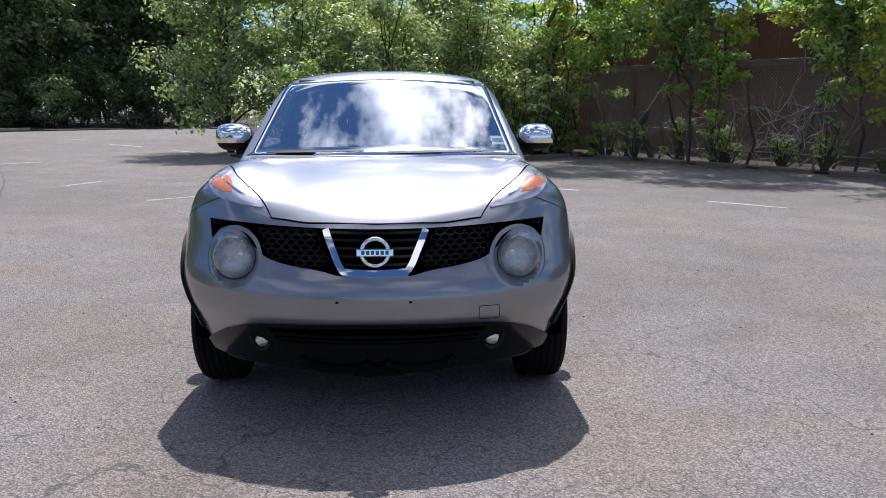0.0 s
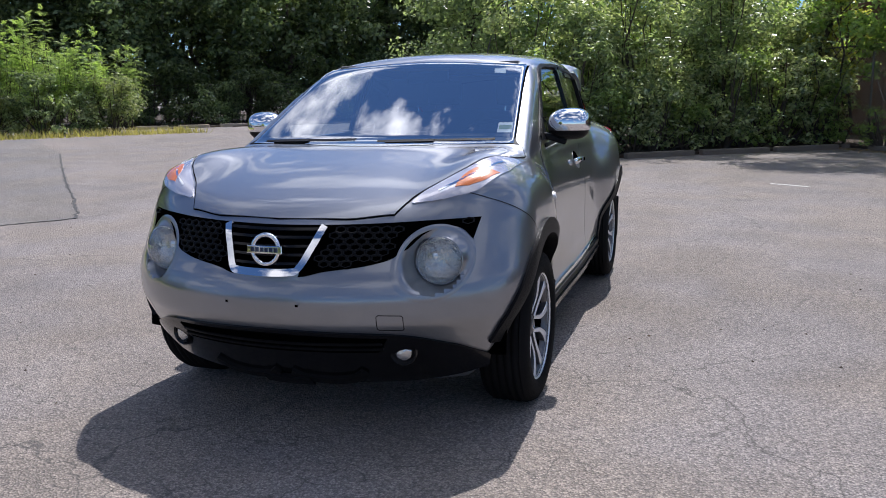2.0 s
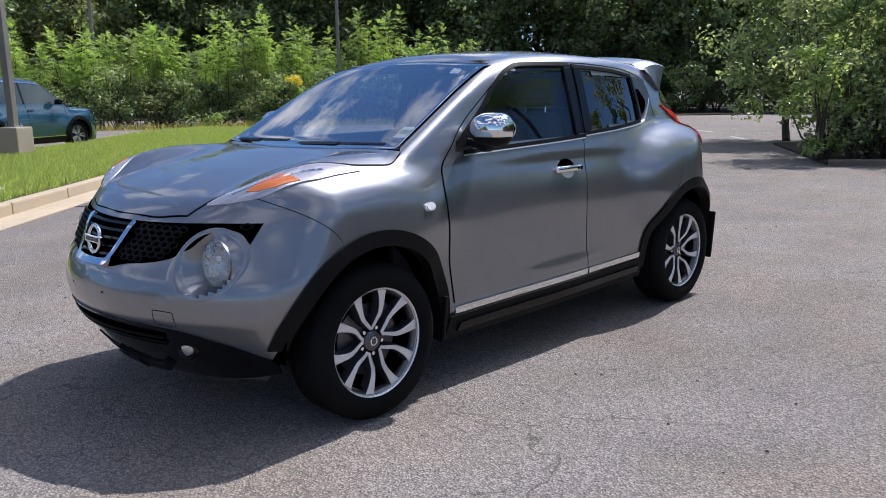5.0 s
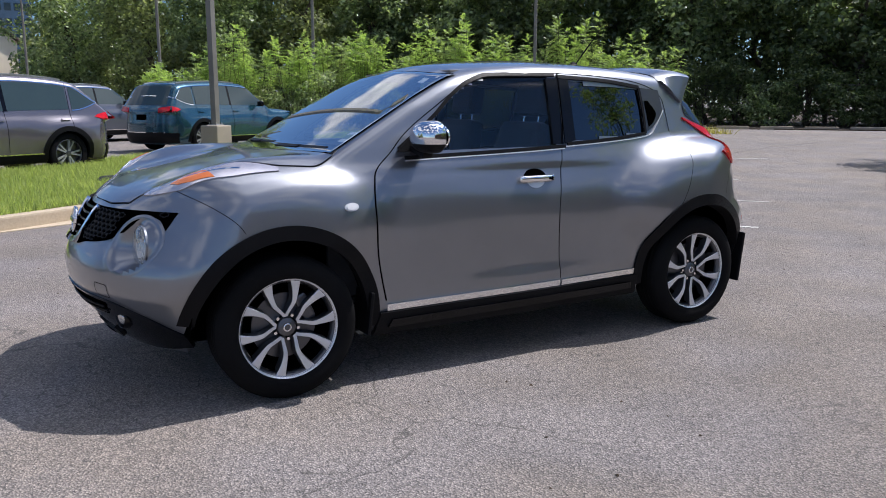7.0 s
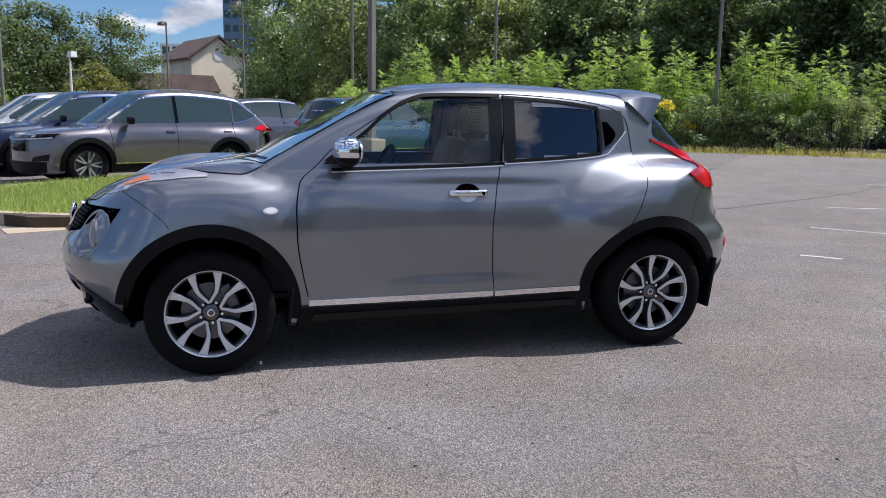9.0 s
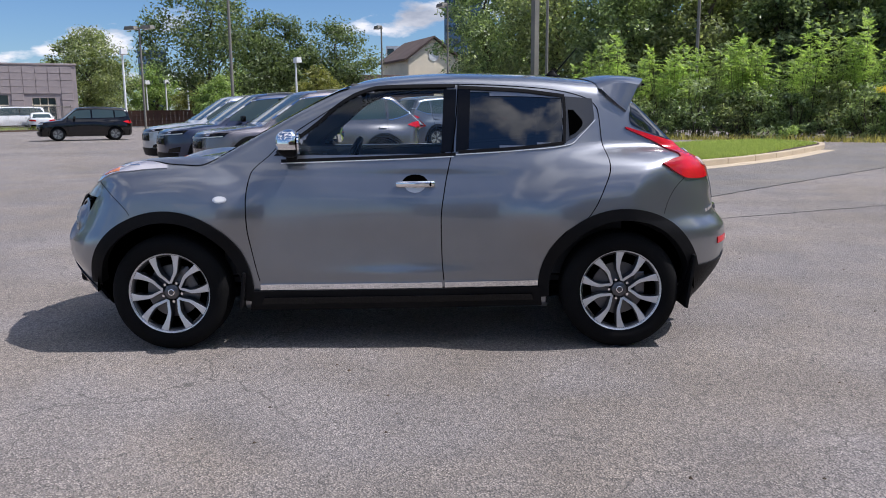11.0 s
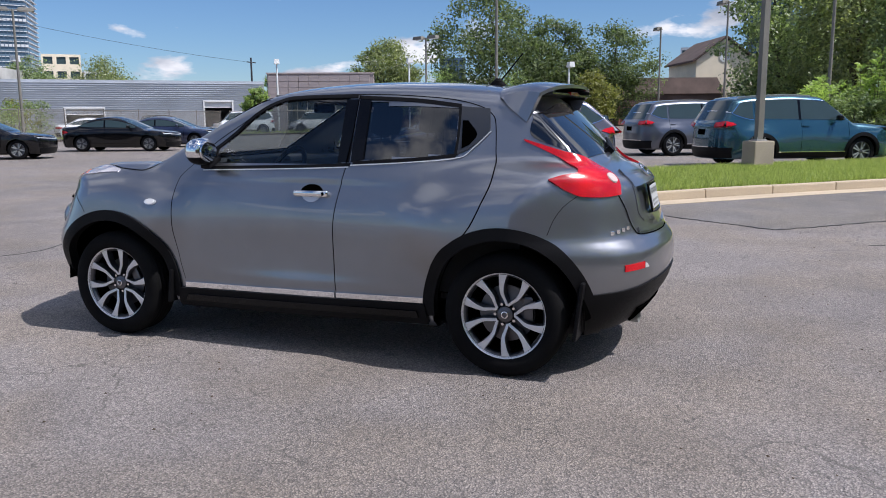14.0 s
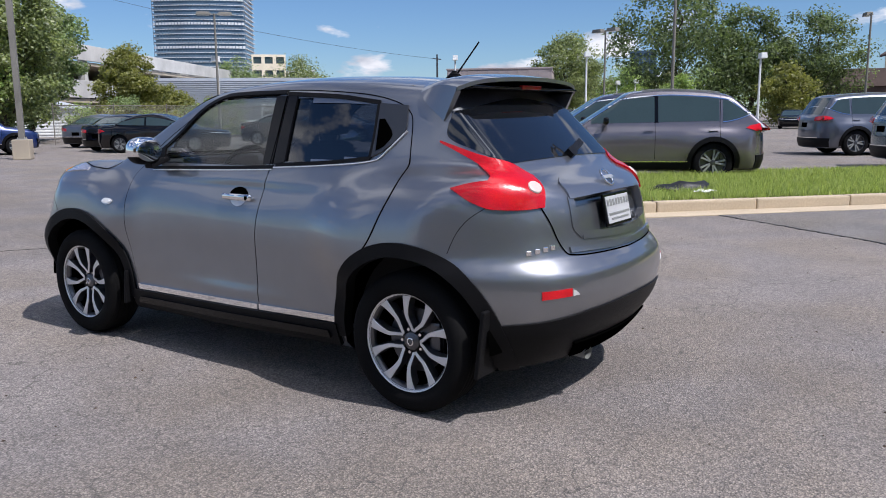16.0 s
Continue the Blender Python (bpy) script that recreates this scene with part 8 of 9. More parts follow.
# bright sumac-like growth by the posts
for k in range(30):
    t = k / 29
    x, y = np.interp(t, (0, 0.35, 0.7, 1), (-24.2, -29.5, -33.5, -37.0)) + rng0.uniform(-0.7, 0.7), np.interp(t, (0, 0.35, 0.7, 1), (25.2, 18.5, 11.5, 5.5)) + rng0.uniform(-0.7, 0.7)
    sumac(400 + k, (x, y, 0), rng0.uniform(3.6, 5.6) * (1 - 0.25 * max(0, t - 0.6) / 0.4), rng0.uniform(2.2, 3.0), M["leaf_bright" if k % 3 else "leaf_mid"], "bright green feathery sumac bush beside the posts", 8, "sumac bushes")
for k in range(16):
    t = k / 15
    x, y = np.interp(t, (0, 0.35, 0.7, 1), (-23.0, -28.2, -32.0, -35.5)) + rng0.uniform(-0.4, 0.4), np.interp(t, (0, 0.35, 0.7, 1), (24.4, 17.8, 10.8, 5.0)) + rng0.uniform(-0.4, 0.4)
    shrub(600 + k, (x, y, 0), rng0.uniform(1.9, 2.9), rng0.uniform(2.2, 3.0), M["leaf_dark" if k % 3 else "leaf_oak"], 2000, 0.16, "low dark bush in front of the sumac", 24, group="low bushes under the sumac")
for k, (x, y, h, w, mm) in enumerate([(-27.4, 17.5, 0.7, 1.3, "leaf_dark"), (-26.6, 21.2, 0.8, 1.6, "leaf_olive"), (-26.2, 23.0, 0.6, 1.8, "leaf_olive"), (-28.6, 14.6, 0.6, 1.2, "leaf_mid")]):
    shrub(430 + k, (x, y, 0), h, w, M[mm], 900, 0.11, "straggling weed clump at the foot of the sumac", 22, "weed", 0.3, group="weeds by the post")


def goldenrod(seed, at, stems, high):
    """Leaning leafy stems, each with a yellow plume at its tip."""
    rng = np.random.default_rng(seed)
    t = thing("goldenrod", "tall goldenrod with yellow flower plumes by the post", "plant", Matrix.Translation(at))
    bm = bmesh.new()
    tips, mids = [], []
    for k in range(stems):
        tip = Vector((rng.normal(0, 0.22), rng.normal(0, 0.22), high * rng.uniform(0.75, 1.05)))
        pts = limb(bm, (tip.x * 0.2, tip.y * 0.2, -0.03), tip, 0.012, 0.005, rng, 4, 5)
        tips.append(tuple(tip))
        mids += [tuple(p) for p in pts[1:-1]]
    part("stem", bm, M["leaf_mid"], t)
    for nm, c, r, n, size, mm in (("plume", tips, 0.20, 150, 0.06, "goldenrod"), ("foliage", mids, 0.20, 60, 0.13, "leaf_mid")):
        v, f = leaf_cloud(seed + 3, c, [r] * len(c), n, size, slim=0.4)
        put(nm, fast_mesh(nm, v, f, M[mm]), t)


goldenrod(91, (-26.9, 17.7, 0), 6, 2.1)
goldenrod(92, (-26.7, 19.0, 0), 3, 1.2)
# distant trees closing the view
for k, (x, y) in enumerate([(-78, 20), (-84, 12), (-74, 30), (-90, 24), (-68, 38), (-95, 6), (-62, 44)]):
    tree(760 + k, (x, y, 0), rng0.uniform(11, 14), rng0.uniform(9, 12), M["leaf_oak"], 4500, 0.6, 0.3, 0.0, "distant dark tree beyond the road", 50, group="distant trees")
# tall dark trees beyond
for k, (x, y) in enumerate([(-64, 4), (-58, 9), (-54, 13), (-52, 18), (-50, 24), (-56, 22), (-62, 16), (-48, 30), (-70, 8), (-60, 27)]):
    tree(440 + k, (x, y, 0), rng0.uniform(12.5, 16), rng0.uniform(8, 10.5), M["leaf_oak" if k % 2 else "leaf_dark"], 13000, 0.29, 0.26, 0.10, "tall dark oak tree", 70, group="tall trees beyond the road")
for k in range(14):
    shrub(680 + k, (-44 - 1.7 * k + rng0.uniform(-0.8, 0.8), 33 - 2.5 * k, 0), rng0.uniform(3.0, 4.6), rng0.uniform(3.4, 4.4), M["leaf_oak" if k % 3 else "leaf_dark"], 2000, 0.26, "dark understorey bush beneath the tall trees", 30, group="bushes beneath the tall trees")
for k, (x, y, h, w, mm) in enumerate([(-81.5, -37.5, 10.6, 9.5, "leaf_oak"), (-77, -23.2, 15.5, 14.5, "leaf_wood"), (-79, -17.0, 11.5, 8.5, "leaf_wood"), (-84, -12.2, 11.6, 10.5, "leaf_wood"), (-69, -11.5, 5.2, 5.2, "leaf_olive"), (-17.6, -37.8, 9.0, 6.8, "leaf_oak"), (-21.0, -42, 9.5, 6.2, "leaf_dark"), (-30.4, -46.1, 6.4, 4.4, "leaf_olive"), (-36, -50, 3.6, 5.0, "leaf_olive"), (-75, -73.7, 8.6, 12, "leaf_oak"), (-72, -83, 9.2, 9, "leaf_dark"), (-58.4, -40.2, 4.2, 2.6, "leaf_mid"), (-92, -60, 7, 5, "leaf_mid"), (-95, -24, 8, 14, "leaf_mid"), (-14, -38, 9, 7, "leaf_mid"), (-93, -35, 7.6, 7, "leaf_mid"), (-96, -42, 7.8, 8, "leaf_oak"), (-98, -50, 8.0, 8, "leaf_mid"), (-70, -21.0, 4.6, 4.4, "leaf_mid"), (-90, -29, 6.0, 6, "leaf_olive")]):
    tree(470 + k, (x, y, 0), h, w, M[mm], int(min(16000, 5500 + 750 * h)) * (2 if x > -32 else 1), (0.12 if x > -32 else 0.18) + 0.009 * h, 0.2, 0.08, "leafy broad tree across the lot", 60, group="trees across the lot")
for k in range(9):
    shrub(500 + k, (-21 - 2.3 * k, -37.5 - 1.1 * k, 0), rng0.uniform(1.6, 3.0), rng0.uniform(2.4, 3.2), M[("leaf_mid", "leaf_olive", "leaf_dark")[k % 3]], 1500, 0.16, "overgrown hedge bush along the fence", 26, group="hedge across the lot")


def grass_patch(name, outline, density, high, label, seed=3, ground=0.12, blade=0.008, look_of="grass"):
    rng = np.random.default_rng(seed)
    o = np.array(outline, float)
    lo, hi = o.min(0), o.max(0)
    n = int(np.prod(hi - lo) * density)
    p = lo + rng.random((n, 2)) * (hi - lo)
    p = p[inside(o, p)]
    n = len(p)
    h = high * rng.uniform(0.45, 1.25, (n, 1))
    a = rng.uniform(0, 2 * np.pi, n)
    side = np.stack([np.cos(a), np.sin(a), np.zeros(n)], 1) * blade
    lean = np.c_[rng.normal(0, 0.4, (n, 2)), np.ones(n)]
    base = np.c_[p, np.full(n, ground)]
    tip = base + lean * h
    verts = np.stack([base - side, base + side, tip], 1).reshape(-1, 3)
    faces = np.arange(3 * n).reshape(-1, 3)
    return put(name, fast_mesh(name, verts, faces, M[look_of]), label=label, category="grass", kind="stuff")


grass_patch("grass", [(-5.25, -3.5), (-5.1, -2.6), (-5.5, -1.9), (-7.0, -0.45), (-9.8, 2.2), (-15.9, 8.4), (-22.4, 13.0), (-25.2, 12.4), (-24.0, 9.5), (-19.0, 5.3), (-15.5, 1.7), (-10.6, -3.0), (-8.4, -4.8), (-6.6, -4.7)], 1500, 0.11, "uneven bright green grass of the island")


grass_patch("dry_grass", [(-18.6, 24.5), (-20.5, 25.5), (-25.0, 20.5), (-29.5, 14.5), (-33.0, 8.5), (-31.5, 8.0), (-27.5, 14.0), (-23.0, 19.5)], 70, 0.30, "tall drying grass along the foot of the sumac", 9, 0.0, 0.02, "dry_blades")
# ---- buildings across the lot ----
def wall_frame(a, b):
    """A frame at a with x along the wall to b and y into the building."""
    a, b = Vector((*a, 0)), Vector((*b, 0))
    d = b - a
    return Matrix.Translation(a) @ Matrix.Rotation(math.atan2(d.y, d.x), 4, "Z"), d.length


def holed(bm, length, high, holes, thick, z0=0.0, slope=0.0):
    """Adds a wall with real openings, as upright and cross pieces round them. holes: (x0, x1, z0, z1)."""
    xs = sorted({0.0, length, *(h[0] for h in holes), *(h[1] for h in holes)})
    for x0, x1 in zip(xs, xs[1:]):
        mid = (x0 + x1) / 2
        inside_ = [h for h in holes if h[0] < mid < h[1]]
        spans, z = [], z0
        for h in sorted(inside_, key=lambda q: q[2]):
            spans.append((z, h[2]))
            z = h[3]
        spans.append((z, high))
        for s0, s1 in spans:
            if s1 - s0 > 0.02:
                box(bm, (x1 - x0, thick, s1 - s0), (mid, thick / 2, (s0 + s1) / 2))


# masonry shopfront
m, length = wall_frame((-66.4, -44.2), (-70.9, -34.4))
shop = thing("masonry_building", "flat-roofed building of grey-pink split-face blocks", "building", m)
doors = [(1.9, 5.0, 0.0, 3.0), (6.9, 8.9, 0.0, 2.75)]
bm = bmesh.new()
holed(bm, length, 5.75, doors, 0.3)
box(bm, (0.3, 14, 5.75), (0.15, 7.3, 2.87))
box(bm, (0.3, 14, 5.75), (length - 0.15, 7.3, 2.87))
box(bm, (length, 0.3, 5.75), (length / 2, 14.2, 2.87))
part("wall", bm, M["brick"], shop)
bm = bmesh.new()
box(bm, (length, 14, 0.2), (length / 2, 7.2, 5.5))
part("roof", bm, M["roof_brown"], shop)
bm = bmesh.new()
box(bm, (length + 0.2, 0.4, 0.16), (length / 2, 0.1, 5.83), bevel=0.02)
part("coping", bm, M["brick"], shop)
bm = bmesh.new()
box(bm, (1.0, 0.58, 0.12), (0, 0, 0), bevel=0.02)
block = bpy.data.meshes.new("block")
bm.to_mesh(block)
bm.free()
block.materials.append(M["brick"])
for row in range(9):
    for col in range(int(length / 1.04)):
        x, z = 0.56 + col * 1.04 + (0.0 if row % 2 else 0.0), 0.34 + row * 0.62
        if any(h[0] - 0.45 < x < h[1] + 0.45 and z - 0.3 < h[3] for h in doors):
            continue
        put("block", block, shop, m=Matrix.Translation((x, -0.03, z)) @ Matrix.Rotation(radians(90), 4, "X"))
for h in doors:
    d = thing("shop_door", "", "")
    d.parent = shop
    d["label"] = "dark glazed opening with a pale frame"
    bm = bmesh.new()
    box(bm, (h[1] - h[0], 0.05, h[3]), ((h[0] + h[1]) / 2, 0.25, h[3] / 2))
    part("pane", bm, M["car_glass"], d)
    bm = bmesh.new()
    for k in range(4):
        box(bm, (0.08, 0.09, h[3]), (h[0] + (h[1] - h[0]) * k / 3, 0.2, h[3] / 2))
    box(bm, (h[1] - h[0], 0.09, 0.1), ((h[0] + h[1]) / 2, 0.2, 2.1))
    part("frame", bm, M["wall_tan"], d)

# ribbed metal workshop
m, length = wall_frame((-45.0, -66.6), (-66.2, -44.5))
ware = thing("metal_workshop", "long low workshop clad in grey ribbed metal", "building", m)
holes = [(12.0, 15.4, 0.0, 2.35), (24.6, 27.4, 0.0, 3.0)]
bm = bmesh.new()
holed(bm, length, 4.9, holes, 0.25)
box(bm, (0.25, 16, 4.9), (0.12, 8.25, 2.45))
box(bm, (0.25, 16, 4.9), (length - 0.12, 8.25, 2.45))
box(bm, (length, 0.25, 4.9), (length / 2, 16.2, 2.45))
part("wall", bm, M["metal_wall"], ware)
bm = bmesh.new()
box(bm, (length, 16.3, 0.15), (length / 2, 8.2, 4.95))
part("roof", bm, M["metal_wall"], ware)
for k in range(24):
    z = 0.15 + 0.2 * k
    xs = [0.0] + [e for h in holes if z < h[3] for e in h[:2]] + [length]
    bm = bmesh.new()
    for x0, x1 in zip(xs[::2], xs[1::2]):
        box(bm, (x1 - x0, 0.10, 0.09), ((x0 + x1) / 2, -0.05, z), bevel=0.02)
    part("rib", bm, M["metal_wall"], ware)
for h in holes:
    d = thing("roller_door", "", "")
    d.parent = ware
    d["label"] = "half-open roller door in a pale frame"
    bm = bmesh.new()
    box(bm, (h[1] - h[0], 0.06, 0.6), ((h[0] + h[1]) / 2, 0.1, h[3] - 0.3))
    part("curtain", bm, M["white_post"], d)
    bm = bmesh.new()
    for x in h[:2]:
        box(bm, (0.14, 0.2, h[3] + 0.1), (x, -0.06, h[3] / 2))
    box(bm, (h[1] - h[0] + 0.2, 0.2, 0.14), ((h[0] + h[1]) / 2, -0.06, h[3] + 0.05))
    part("frame", bm, M["white_post"], d)

# parking structure
m, length = wall_frame((-32.0, -58.0), (-77.5, -87.0))
gar = thing("parking_garage", "concrete parking structure with open decks", "building", m)
for z0, z1, nm in ((6.0, 7.3, "parapet"), (2.9, 4.35, "parapet")):
    bm = bmesh.new()
    box(bm, (length, 0.3, z1 - z0), (length / 2, 0, (z0 + z1) / 2), bevel=0.03)
    box(bm, (0.3, 20, z1 - z0), (length, 10, (z0 + z1) / 2), bevel=0.03)
    part(nm, bm, M["concrete_pale"], gar, "pale concrete parapet")
for z in (5.75, 2.65):
    bm = bmesh.new()
    box(bm, (length, 22, 0.3), (length / 2, 11, z))
    part("deck", bm, M["concrete"], gar)
for k in range(11):
    bm = bmesh.new()
    box(bm, (0.6, 0.6, 7.0), (length * k / 10 - (0.3 if k == 10 else 0) + (0.3 if k == 0 else 0), 0.5, 3.5), bevel=0.03)
    part("column", bm, M["concrete_pale"], gar)
# Near-black back wall carries the deep shade of the open decks as colour.
bm = bmesh.new()
box(bm, (length, 0.3, 6.0), (length / 2, 21.5, 3.0))
part("back_wall", bm, M["deck_shade"], gar)


# glass tower with balconies
def tower(at, yaw, wide, deep, floors, step, name, label, slab_mat, glass_mat, bow=0.25, z0=0.0):
    t = thing(name, label, "building", Matrix.Translation((*at, 0)) @ Matrix.Rotation(yaw, 4, "Z"))

    def ring(grow):
        n, out = 28, []
        for k in range(n + 1):
            s = -1 + 2 * k / n
            out.append((s * (wide / 2 + grow), -deep / 2 - grow - bow * wide * 0.35 * (1 - s * s)))
        for k in range(n + 1):
            s = 1 - 2 * k / n
            out.append((s * (wide / 2 + grow), deep / 2 + grow))
        return out

    def prism(bm, o, za, zb):
        lo, hi = [bm.verts.new((x, y, za)) for x, y in o], [bm.verts.new((x, y, zb)) for x, y in o]
        bm.faces.new(hi), bm.faces.new(lo[::-1])
        for i in range(len(o)):
            j = (i + 1) % len(o)
            bm.faces.new((lo[i], lo[j], hi[j], hi[i]))
    bm = bmesh.new()
    prism(bm, ring(0), 0, floors * step)
    part("glazing", bm, glass_mat, t, "blue glass wall")
    rng = random.Random(4)
    for f in range(1, floors + 1):
        bm = bmesh.new()
        prism(bm, ring(1.1), f * step - 0.45, f * step)
        sl = part("slab", bm, slab_mat, t)
        bm = bmesh.new()
        o = ring(1.05)[:29]
        low = [bm.verts.new((x, y, f * step - 0.01)) for x, y in o]
        high_ = [bm.verts.new((x, y, f * step + 1.1)) for x, y in o]
        for i in range(28):
            bm.faces.new((low[i], low[i + 1], high_[i + 1], high_[i]))
        part("balcony", bm, slab_mat if f % 5 == 0 else M["tower_rail"], sl)
    for i, (x, y) in enumerate(ring(1.0)[:29]):
        bm = bmesh.new()
        box(bm, (0.35, 0.35, floors * step), (x, y, floors * step / 2))
        part("mullion", bm, M["tower_rail"], t)
    return t


M["tower_rail"] = mat("balcony_glass", (0.14, 0.20, 0.26), 0.15, 0.2, 0.3, 0.5, coat=0.4)
tower((-371.5, -453.0), radians(-51) + math.pi, 58, 40, 38, 3.05, "apartment_tower", "tall curved glass apartment tower with pale balconies", M["tower_slab"], M["tower_glass"])


def office(name, a, b, high, deep, material, floors, cols, label, z0=0.0, category="building", glass_mat=None):
    m, length = wall_frame(a, b)
    t = thing(name, label, category, m)
    step = high / floors
    holes = [((c + 0.15) * length / cols, (c + 0.85) * length / cols, f * step + step * 0.32, f * step + step * 0.82) for f in range(floors) for c in range(cols)]
    bm = bmesh.new()
    holed(bm, length, high, holes, 0.4)
    box(bm, (0.4, deep, high), (0.2, deep / 2 + 0.4, high / 2))
    box(bm, (0.4, deep, high), (length - 0.2, deep / 2 + 0.4, high / 2))
    box(bm, (length, deep, 0.3), (length / 2, deep / 2 + 0.4, high - 0.15))
    part("wall", bm, material, t)
    for h in holes:
        bm = bmesh.new()
        box(bm, (h[1] - h[0], 0.05, h[3] - h[2]), ((h[0] + h[1]) / 2, 0.3, (h[2] + h[3]) / 2))
        part("window", bm, glass_mat or M["car_glass"], t)
    return t


office("office_block", (-131.0, -144.5), (-136.8, -139.0), 15.6, 12, M["wall_tan"], 5, 3, "pale tan office block")
office("office_block", (-137.0, -138.5), (-142.0, -134.5), 12.0, 12, M["tower_slab"], 4, 3, "pale grey office block")
office("office_block", (-200.4, -77.5), (-202.6, -71.0), 17, 14, M["tower_glass"], 6, 4, "blue-glazed office block in the distance")
office("office_block", (-215.0, -0.2), (-215.0, 10.0), 42, 20, M["tower_glass"], 12, 5, "tall blue-glazed office building")
office("office_block", (-195.0, -14.5), (-195.0, -3.0), 17, 14, M["tower_slab"], 5, 5, "pale office building behind the restaurant")

# restaurant with a gable
m, length = wall_frame((-103.0, -5.2), (-106.0, 2.4))
rest = thing("restaurant", "tan restaurant with a shingled gable and brown mansard", "building", m)
bm = bmesh.new()
prof = [(0.5, 0), (length - 0.5, 0), (length - 0.5, 8.2), (length / 2, 10.8), (0.5, 8.2)]
lo, hi = [bm.verts.new((x, 0, z)) for x, z in prof], [bm.verts.new((x, 12, z)) for x, z in prof]
bm.faces.new(lo), bm.faces.new(hi[::-1])
for i in range(5):
    bm.faces.new((lo[i], hi[i], hi[(i + 1) % 5], lo[(i + 1) % 5]))
bmesh.ops.recalc_face_normals(bm, faces=bm.faces)
part("wall", bm, M["wall_tan"], rest)
for sx, x0, x1 in ((1, -0.1, length / 2), (-1, length / 2, length + 0.1)):
    bm = bmesh.new()
    za, zb = (7.95, 10.95) if sx > 0 else (10.95, 7.95)
    vs = [bm.verts.new(c) for c in ((x0, -0.5, za), (x1, -0.5, zb), (x1, 12.4, zb), (x0, 12.4, za), (x0, -0.5, za + 0.25), (x1, -0.5, zb + 0.25), (x1, 12.4, zb + 0.25), (x0, 12.4, za + 0.25))]
    for q in ((0, 1, 2, 3), (7, 6, 5, 4), (0, 4, 5, 1), (1, 5, 6, 2), (2, 6, 7, 3), (3, 7, 4, 0)):
        bm.faces.new([vs[i] for i in q])
    bmesh.ops.recalc_face_normals(bm, faces=bm.faces)
    part("roof", bm, M["roof_brown"], rest)
bm = bmesh.new()
bmesh.ops.create_circle(bm, cap_ends=True, segments=20, radius=0.7, matrix=Matrix.Translation((length / 2, -0.06, 8.6)) @ Matrix.Rotation(radians(90), 4, "X"))
part("gable_vent", bm, M["white_post"], rest, "round gable vent")
bm = bmesh.new()
box(bm, (13, 11, 4.0), (-3.0, 4.0, 2.0))
box(bm, (13.4, 11.4, 2.0), (-3.0, 4.0, 5.0), taper=0.88)
part("mansard", bm, M["roof_brown"], rest, "brown shingled mansard")
bm = bmesh.new()
box(bm, (13.1, 0.2, 2.4), (-3.0, -1.65, 1.4))
part("front_wall", bm, M["wall_red"], rest, "red-brown front wall")
for k in range(5):
    bm = bmesh.new()
    box(bm, (1.4, 0.1, 1.6), (-8.4 + 2.6 * k, -1.8, 1.5), bevel=0.02)
    part("window", bm, M["car_glass"], rest)
m, length = wall_frame((-100.0, -19.0), (-101.5, -7.0))
wing = thing("red_roofed_store", "low store with a brown pitched roof and red signs", "building", m)
bm = bmesh.new()
box(bm, (length, 10, 3.6), (length / 2, 5, 1.8))
part("wall", bm, M["wall_red"], wing)
bm = bmesh.new()
box(bm, (length + 1, 11, 2.4), (length / 2, 5, 4.8), taper=0.55)
part("roof", bm, M["roof_brown"], wing)

# shed
m, length = wall_frame((-22.0, -51.5), (-28.0, -47.8))
shed = thing("shed", "white metal shed with a low gable roof", "shed", m)
bm = bmesh.new()
box(bm, (length, 5, 1.9), (length / 2, 2.5, 0.95))
for k in range(9):
    box(bm, (length, 0.06, 0.06), (length / 2, -0.03, 0.2 + 0.2 * k))
part("wall", bm, M["white_post"], shed)
bm = bmesh.new()
box(bm, (length + 0.5, 5.6, 0.5), (length / 2, 2.5, 2.15), taper=0.5)
part("roof", bm, M["metal_wall"], shed)

# verge and fence by the workshop
slab("verge", [(-20.0, -33.0), (-34.0, -37.5), (-50.0, -34.0), (-58.0, -30.5), (-60.0, -26.0), (-61.5, -26.5), (-60.5, -31.5), (-52.0, -36.5), (-35.0, -40.0), (-19.0, -35.5)], -0.02, 0.10, M["verge"] if "verge" in M else M["soil"], label="dry grass verge across the lot", category="ground")
grass_patch("grass", [(-20.0, -33.2), (-34.0, -37.7), (-50.0, -34.2), (-58.0, -30.7), (-60.0, -26.2), (-61.5, -26.7), (-60.5, -31.7), (-52.0, -36.5), (-35.0, -40.0), (-19.0, -35.5)], 60, 0.28, "dry grass of the verge", 9)
chain_fence((-62.0, -31.0, 0), (-50.5, -37.5, 0), 1.9, 4)
chain_fence((-50.0, -38.0, 0), (-18.0, -34.5, 0), 1.9, 9)

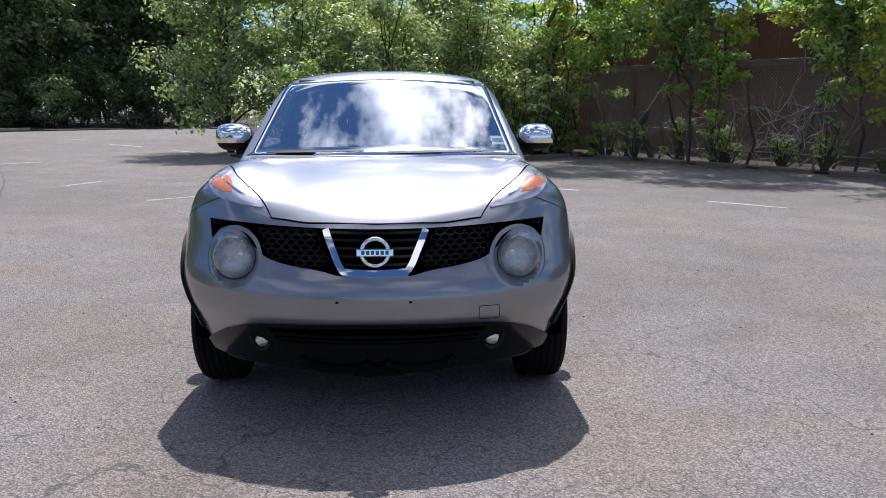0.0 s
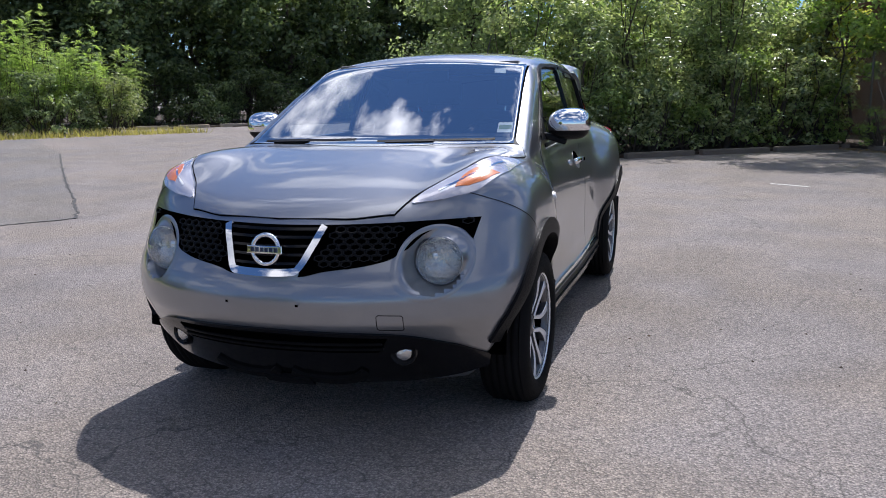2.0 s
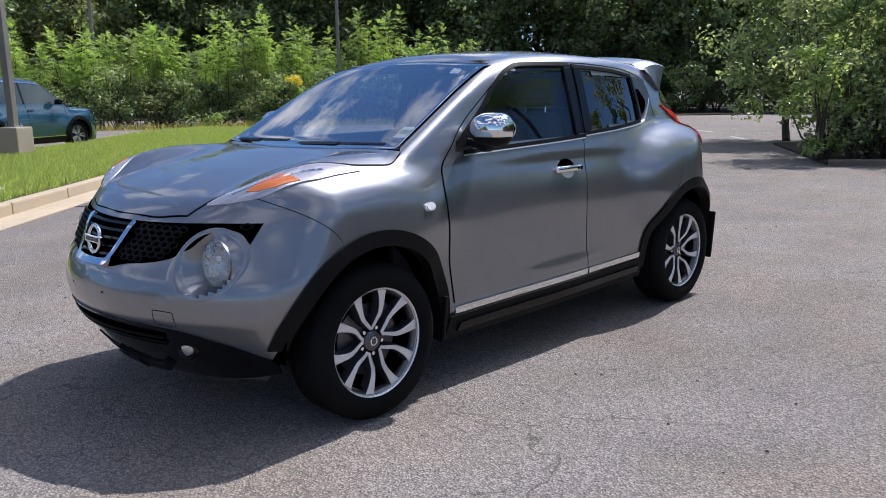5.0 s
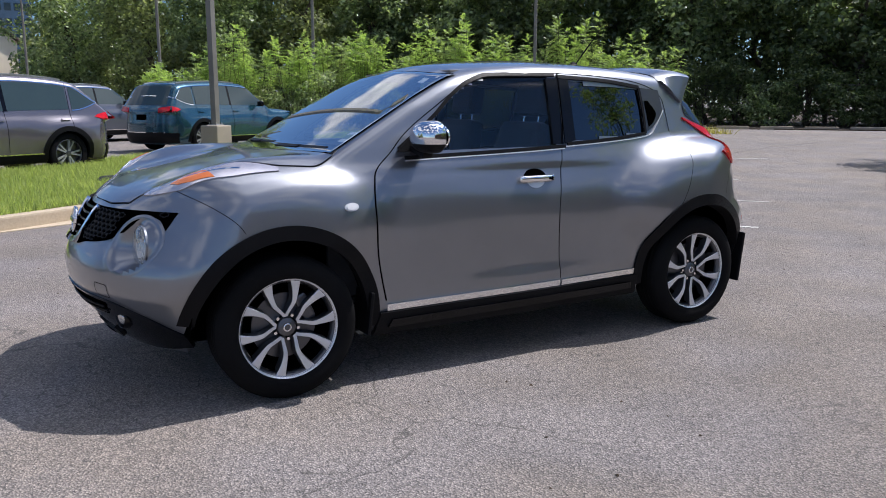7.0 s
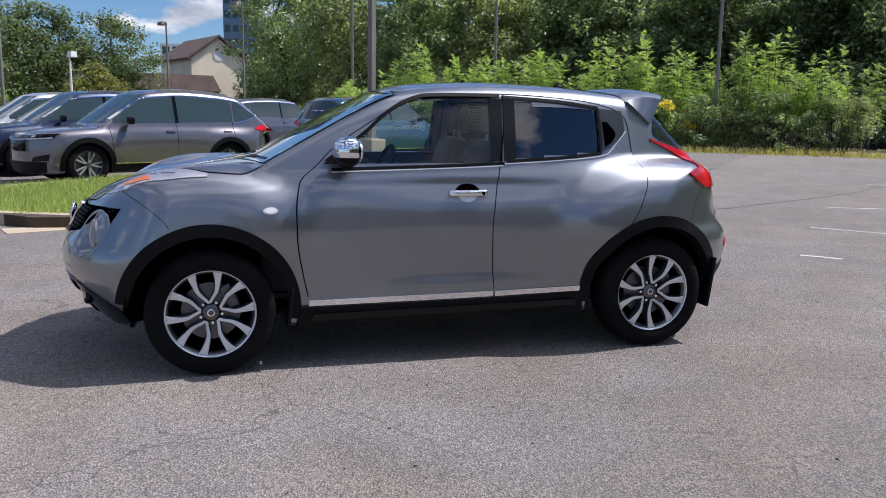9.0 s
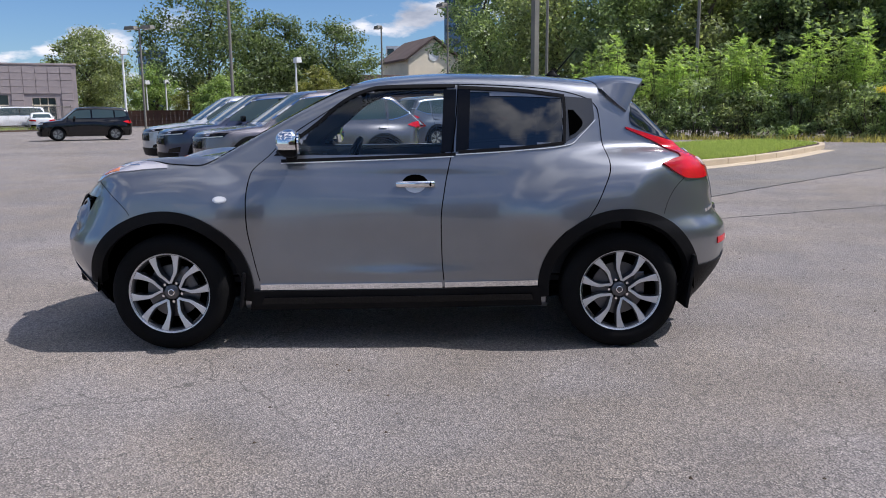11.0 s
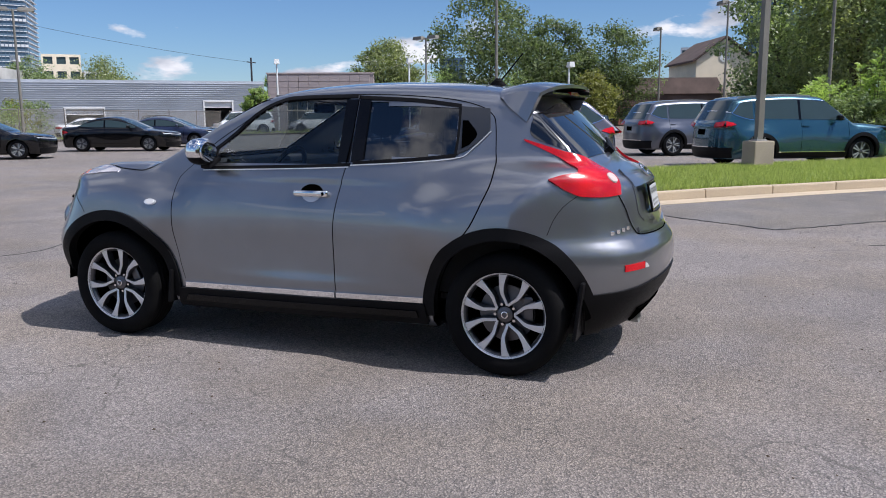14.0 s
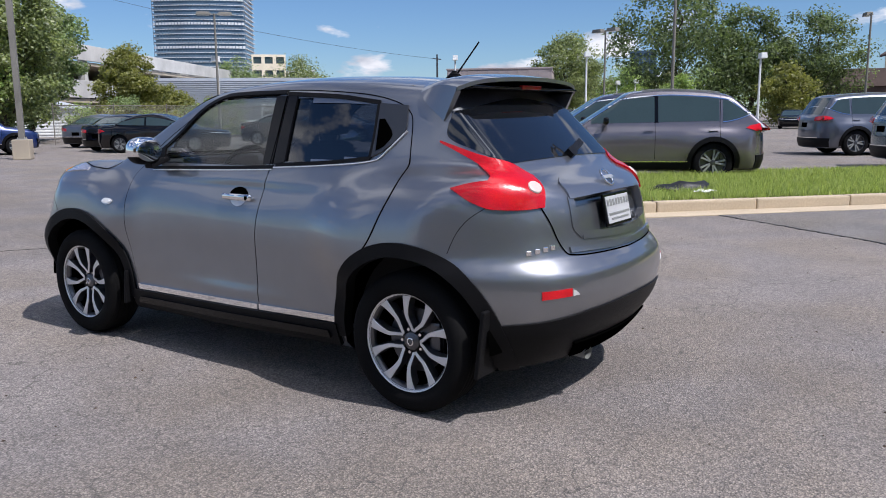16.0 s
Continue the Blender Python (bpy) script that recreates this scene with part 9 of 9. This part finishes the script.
# utility pole and cable
pole = thing("utility_pole", "dark wooden utility pole with a crossarm", "pole", Matrix.Translation((-103.0, -71.0, 0)))
bm = bmesh.new()
rod(bm, (0, 0, 0), (0, 0, 10.6), 0.2, 0.13, 10)
part("mast", bm, M["cable"], pole)
bm = bmesh.new()
box(bm, (2.2, 0.14, 0.14), (0, 0, 9.9))
part("crossarm", bm, M["cable"], pole)
cable = bpy.data.curves.new("overhead_cable", "CURVE")
cable.dimensions, cable.bevel_depth = "3D", 0.022
sp = cable.splines.new("POLY")
A_, B_ = Vector((-103, -71, 9.9)), Vector((-40, -95, 19.5))
sp.points.add(23)
for k in range(24):
    t = k / 23
    q = A_.lerp(B_, t)
    sp.points[k].co = (q.x, q.y, q.z - 6 * t * (1 - t), 1)
cable.materials.append(M["cable"])
tagged(new("overhead_cable", cable), "black overhead cable sagging across the sky", "cable")

# scraps on the island
bm = bmesh.new()
bmesh.ops.create_icosphere(bm, subdivisions=3, radius=0.5)
for q in bm.verts:
    k = noise.noise(q.co * 3.1)
    q.co = Vector((q.co.x * 1.15 * (1 + 0.3 * k), q.co.y * 0.55 * (1 + 0.3 * k), max(0.0, q.co.z) * 0.26 * (1 + 0.9 * k)))
tagged(part("refuse_sack", bm, M["plastic_bag"], None, "flattened black plastic sack lying on the grass", Matrix.Translation((-8.75, -0.55, 0.13)) @ Matrix.Rotation(radians(140), 4, "Z"), True), category="sack")
bm = bmesh.new()
bmesh.ops.create_grid(bm, x_segments=8, y_segments=5, size=0.5)
for q in bm.verts:
    q.co = Vector((q.co.x * 0.42, q.co.y * 0.22, 0.02 + 0.03 * noise.noise(q.co * 5)))
bmesh.ops.solidify(bm, geom=bm.faces[:], thickness=0.004)
tagged(part("paper_scrap", bm, M["paper"], None, "crumpled white paper scrap on the grass", Matrix.Translation((-8.3, -0.1, 0.17))), category="litter")



# grit and leaf crumbs scattered over the asphalt
rng = np.random.default_rng(77)
gv, gf = [], []
for k in range(420):
    x, y, r = rng.uniform(-7, 7), rng.uniform(-6.5, 6.5), rng.uniform(0.004, 0.011)
    if abs(x) < 0.95 and abs(y) < 2.2:
        continue
    a, o = rng.uniform(0, 6.28), len(gv)
    for j in range(4):
        q = a + j * 1.57
        gv.append((x + r * rng.uniform(0.7, 1.4) * math.cos(q), y + r * rng.uniform(0.7, 1.4) * math.sin(q), 0.001))
    gv.append((x, y, r * 0.9))
    gf += [(o + j, o + (j + 1) % 4, o + 4) for j in range(4)]
put("loose_grit", mesh_of("loose_grit", gv, gf, M["soil"]), label="dark grit and leaf crumbs scattered on the asphalt", category="grit", kind="stuff")
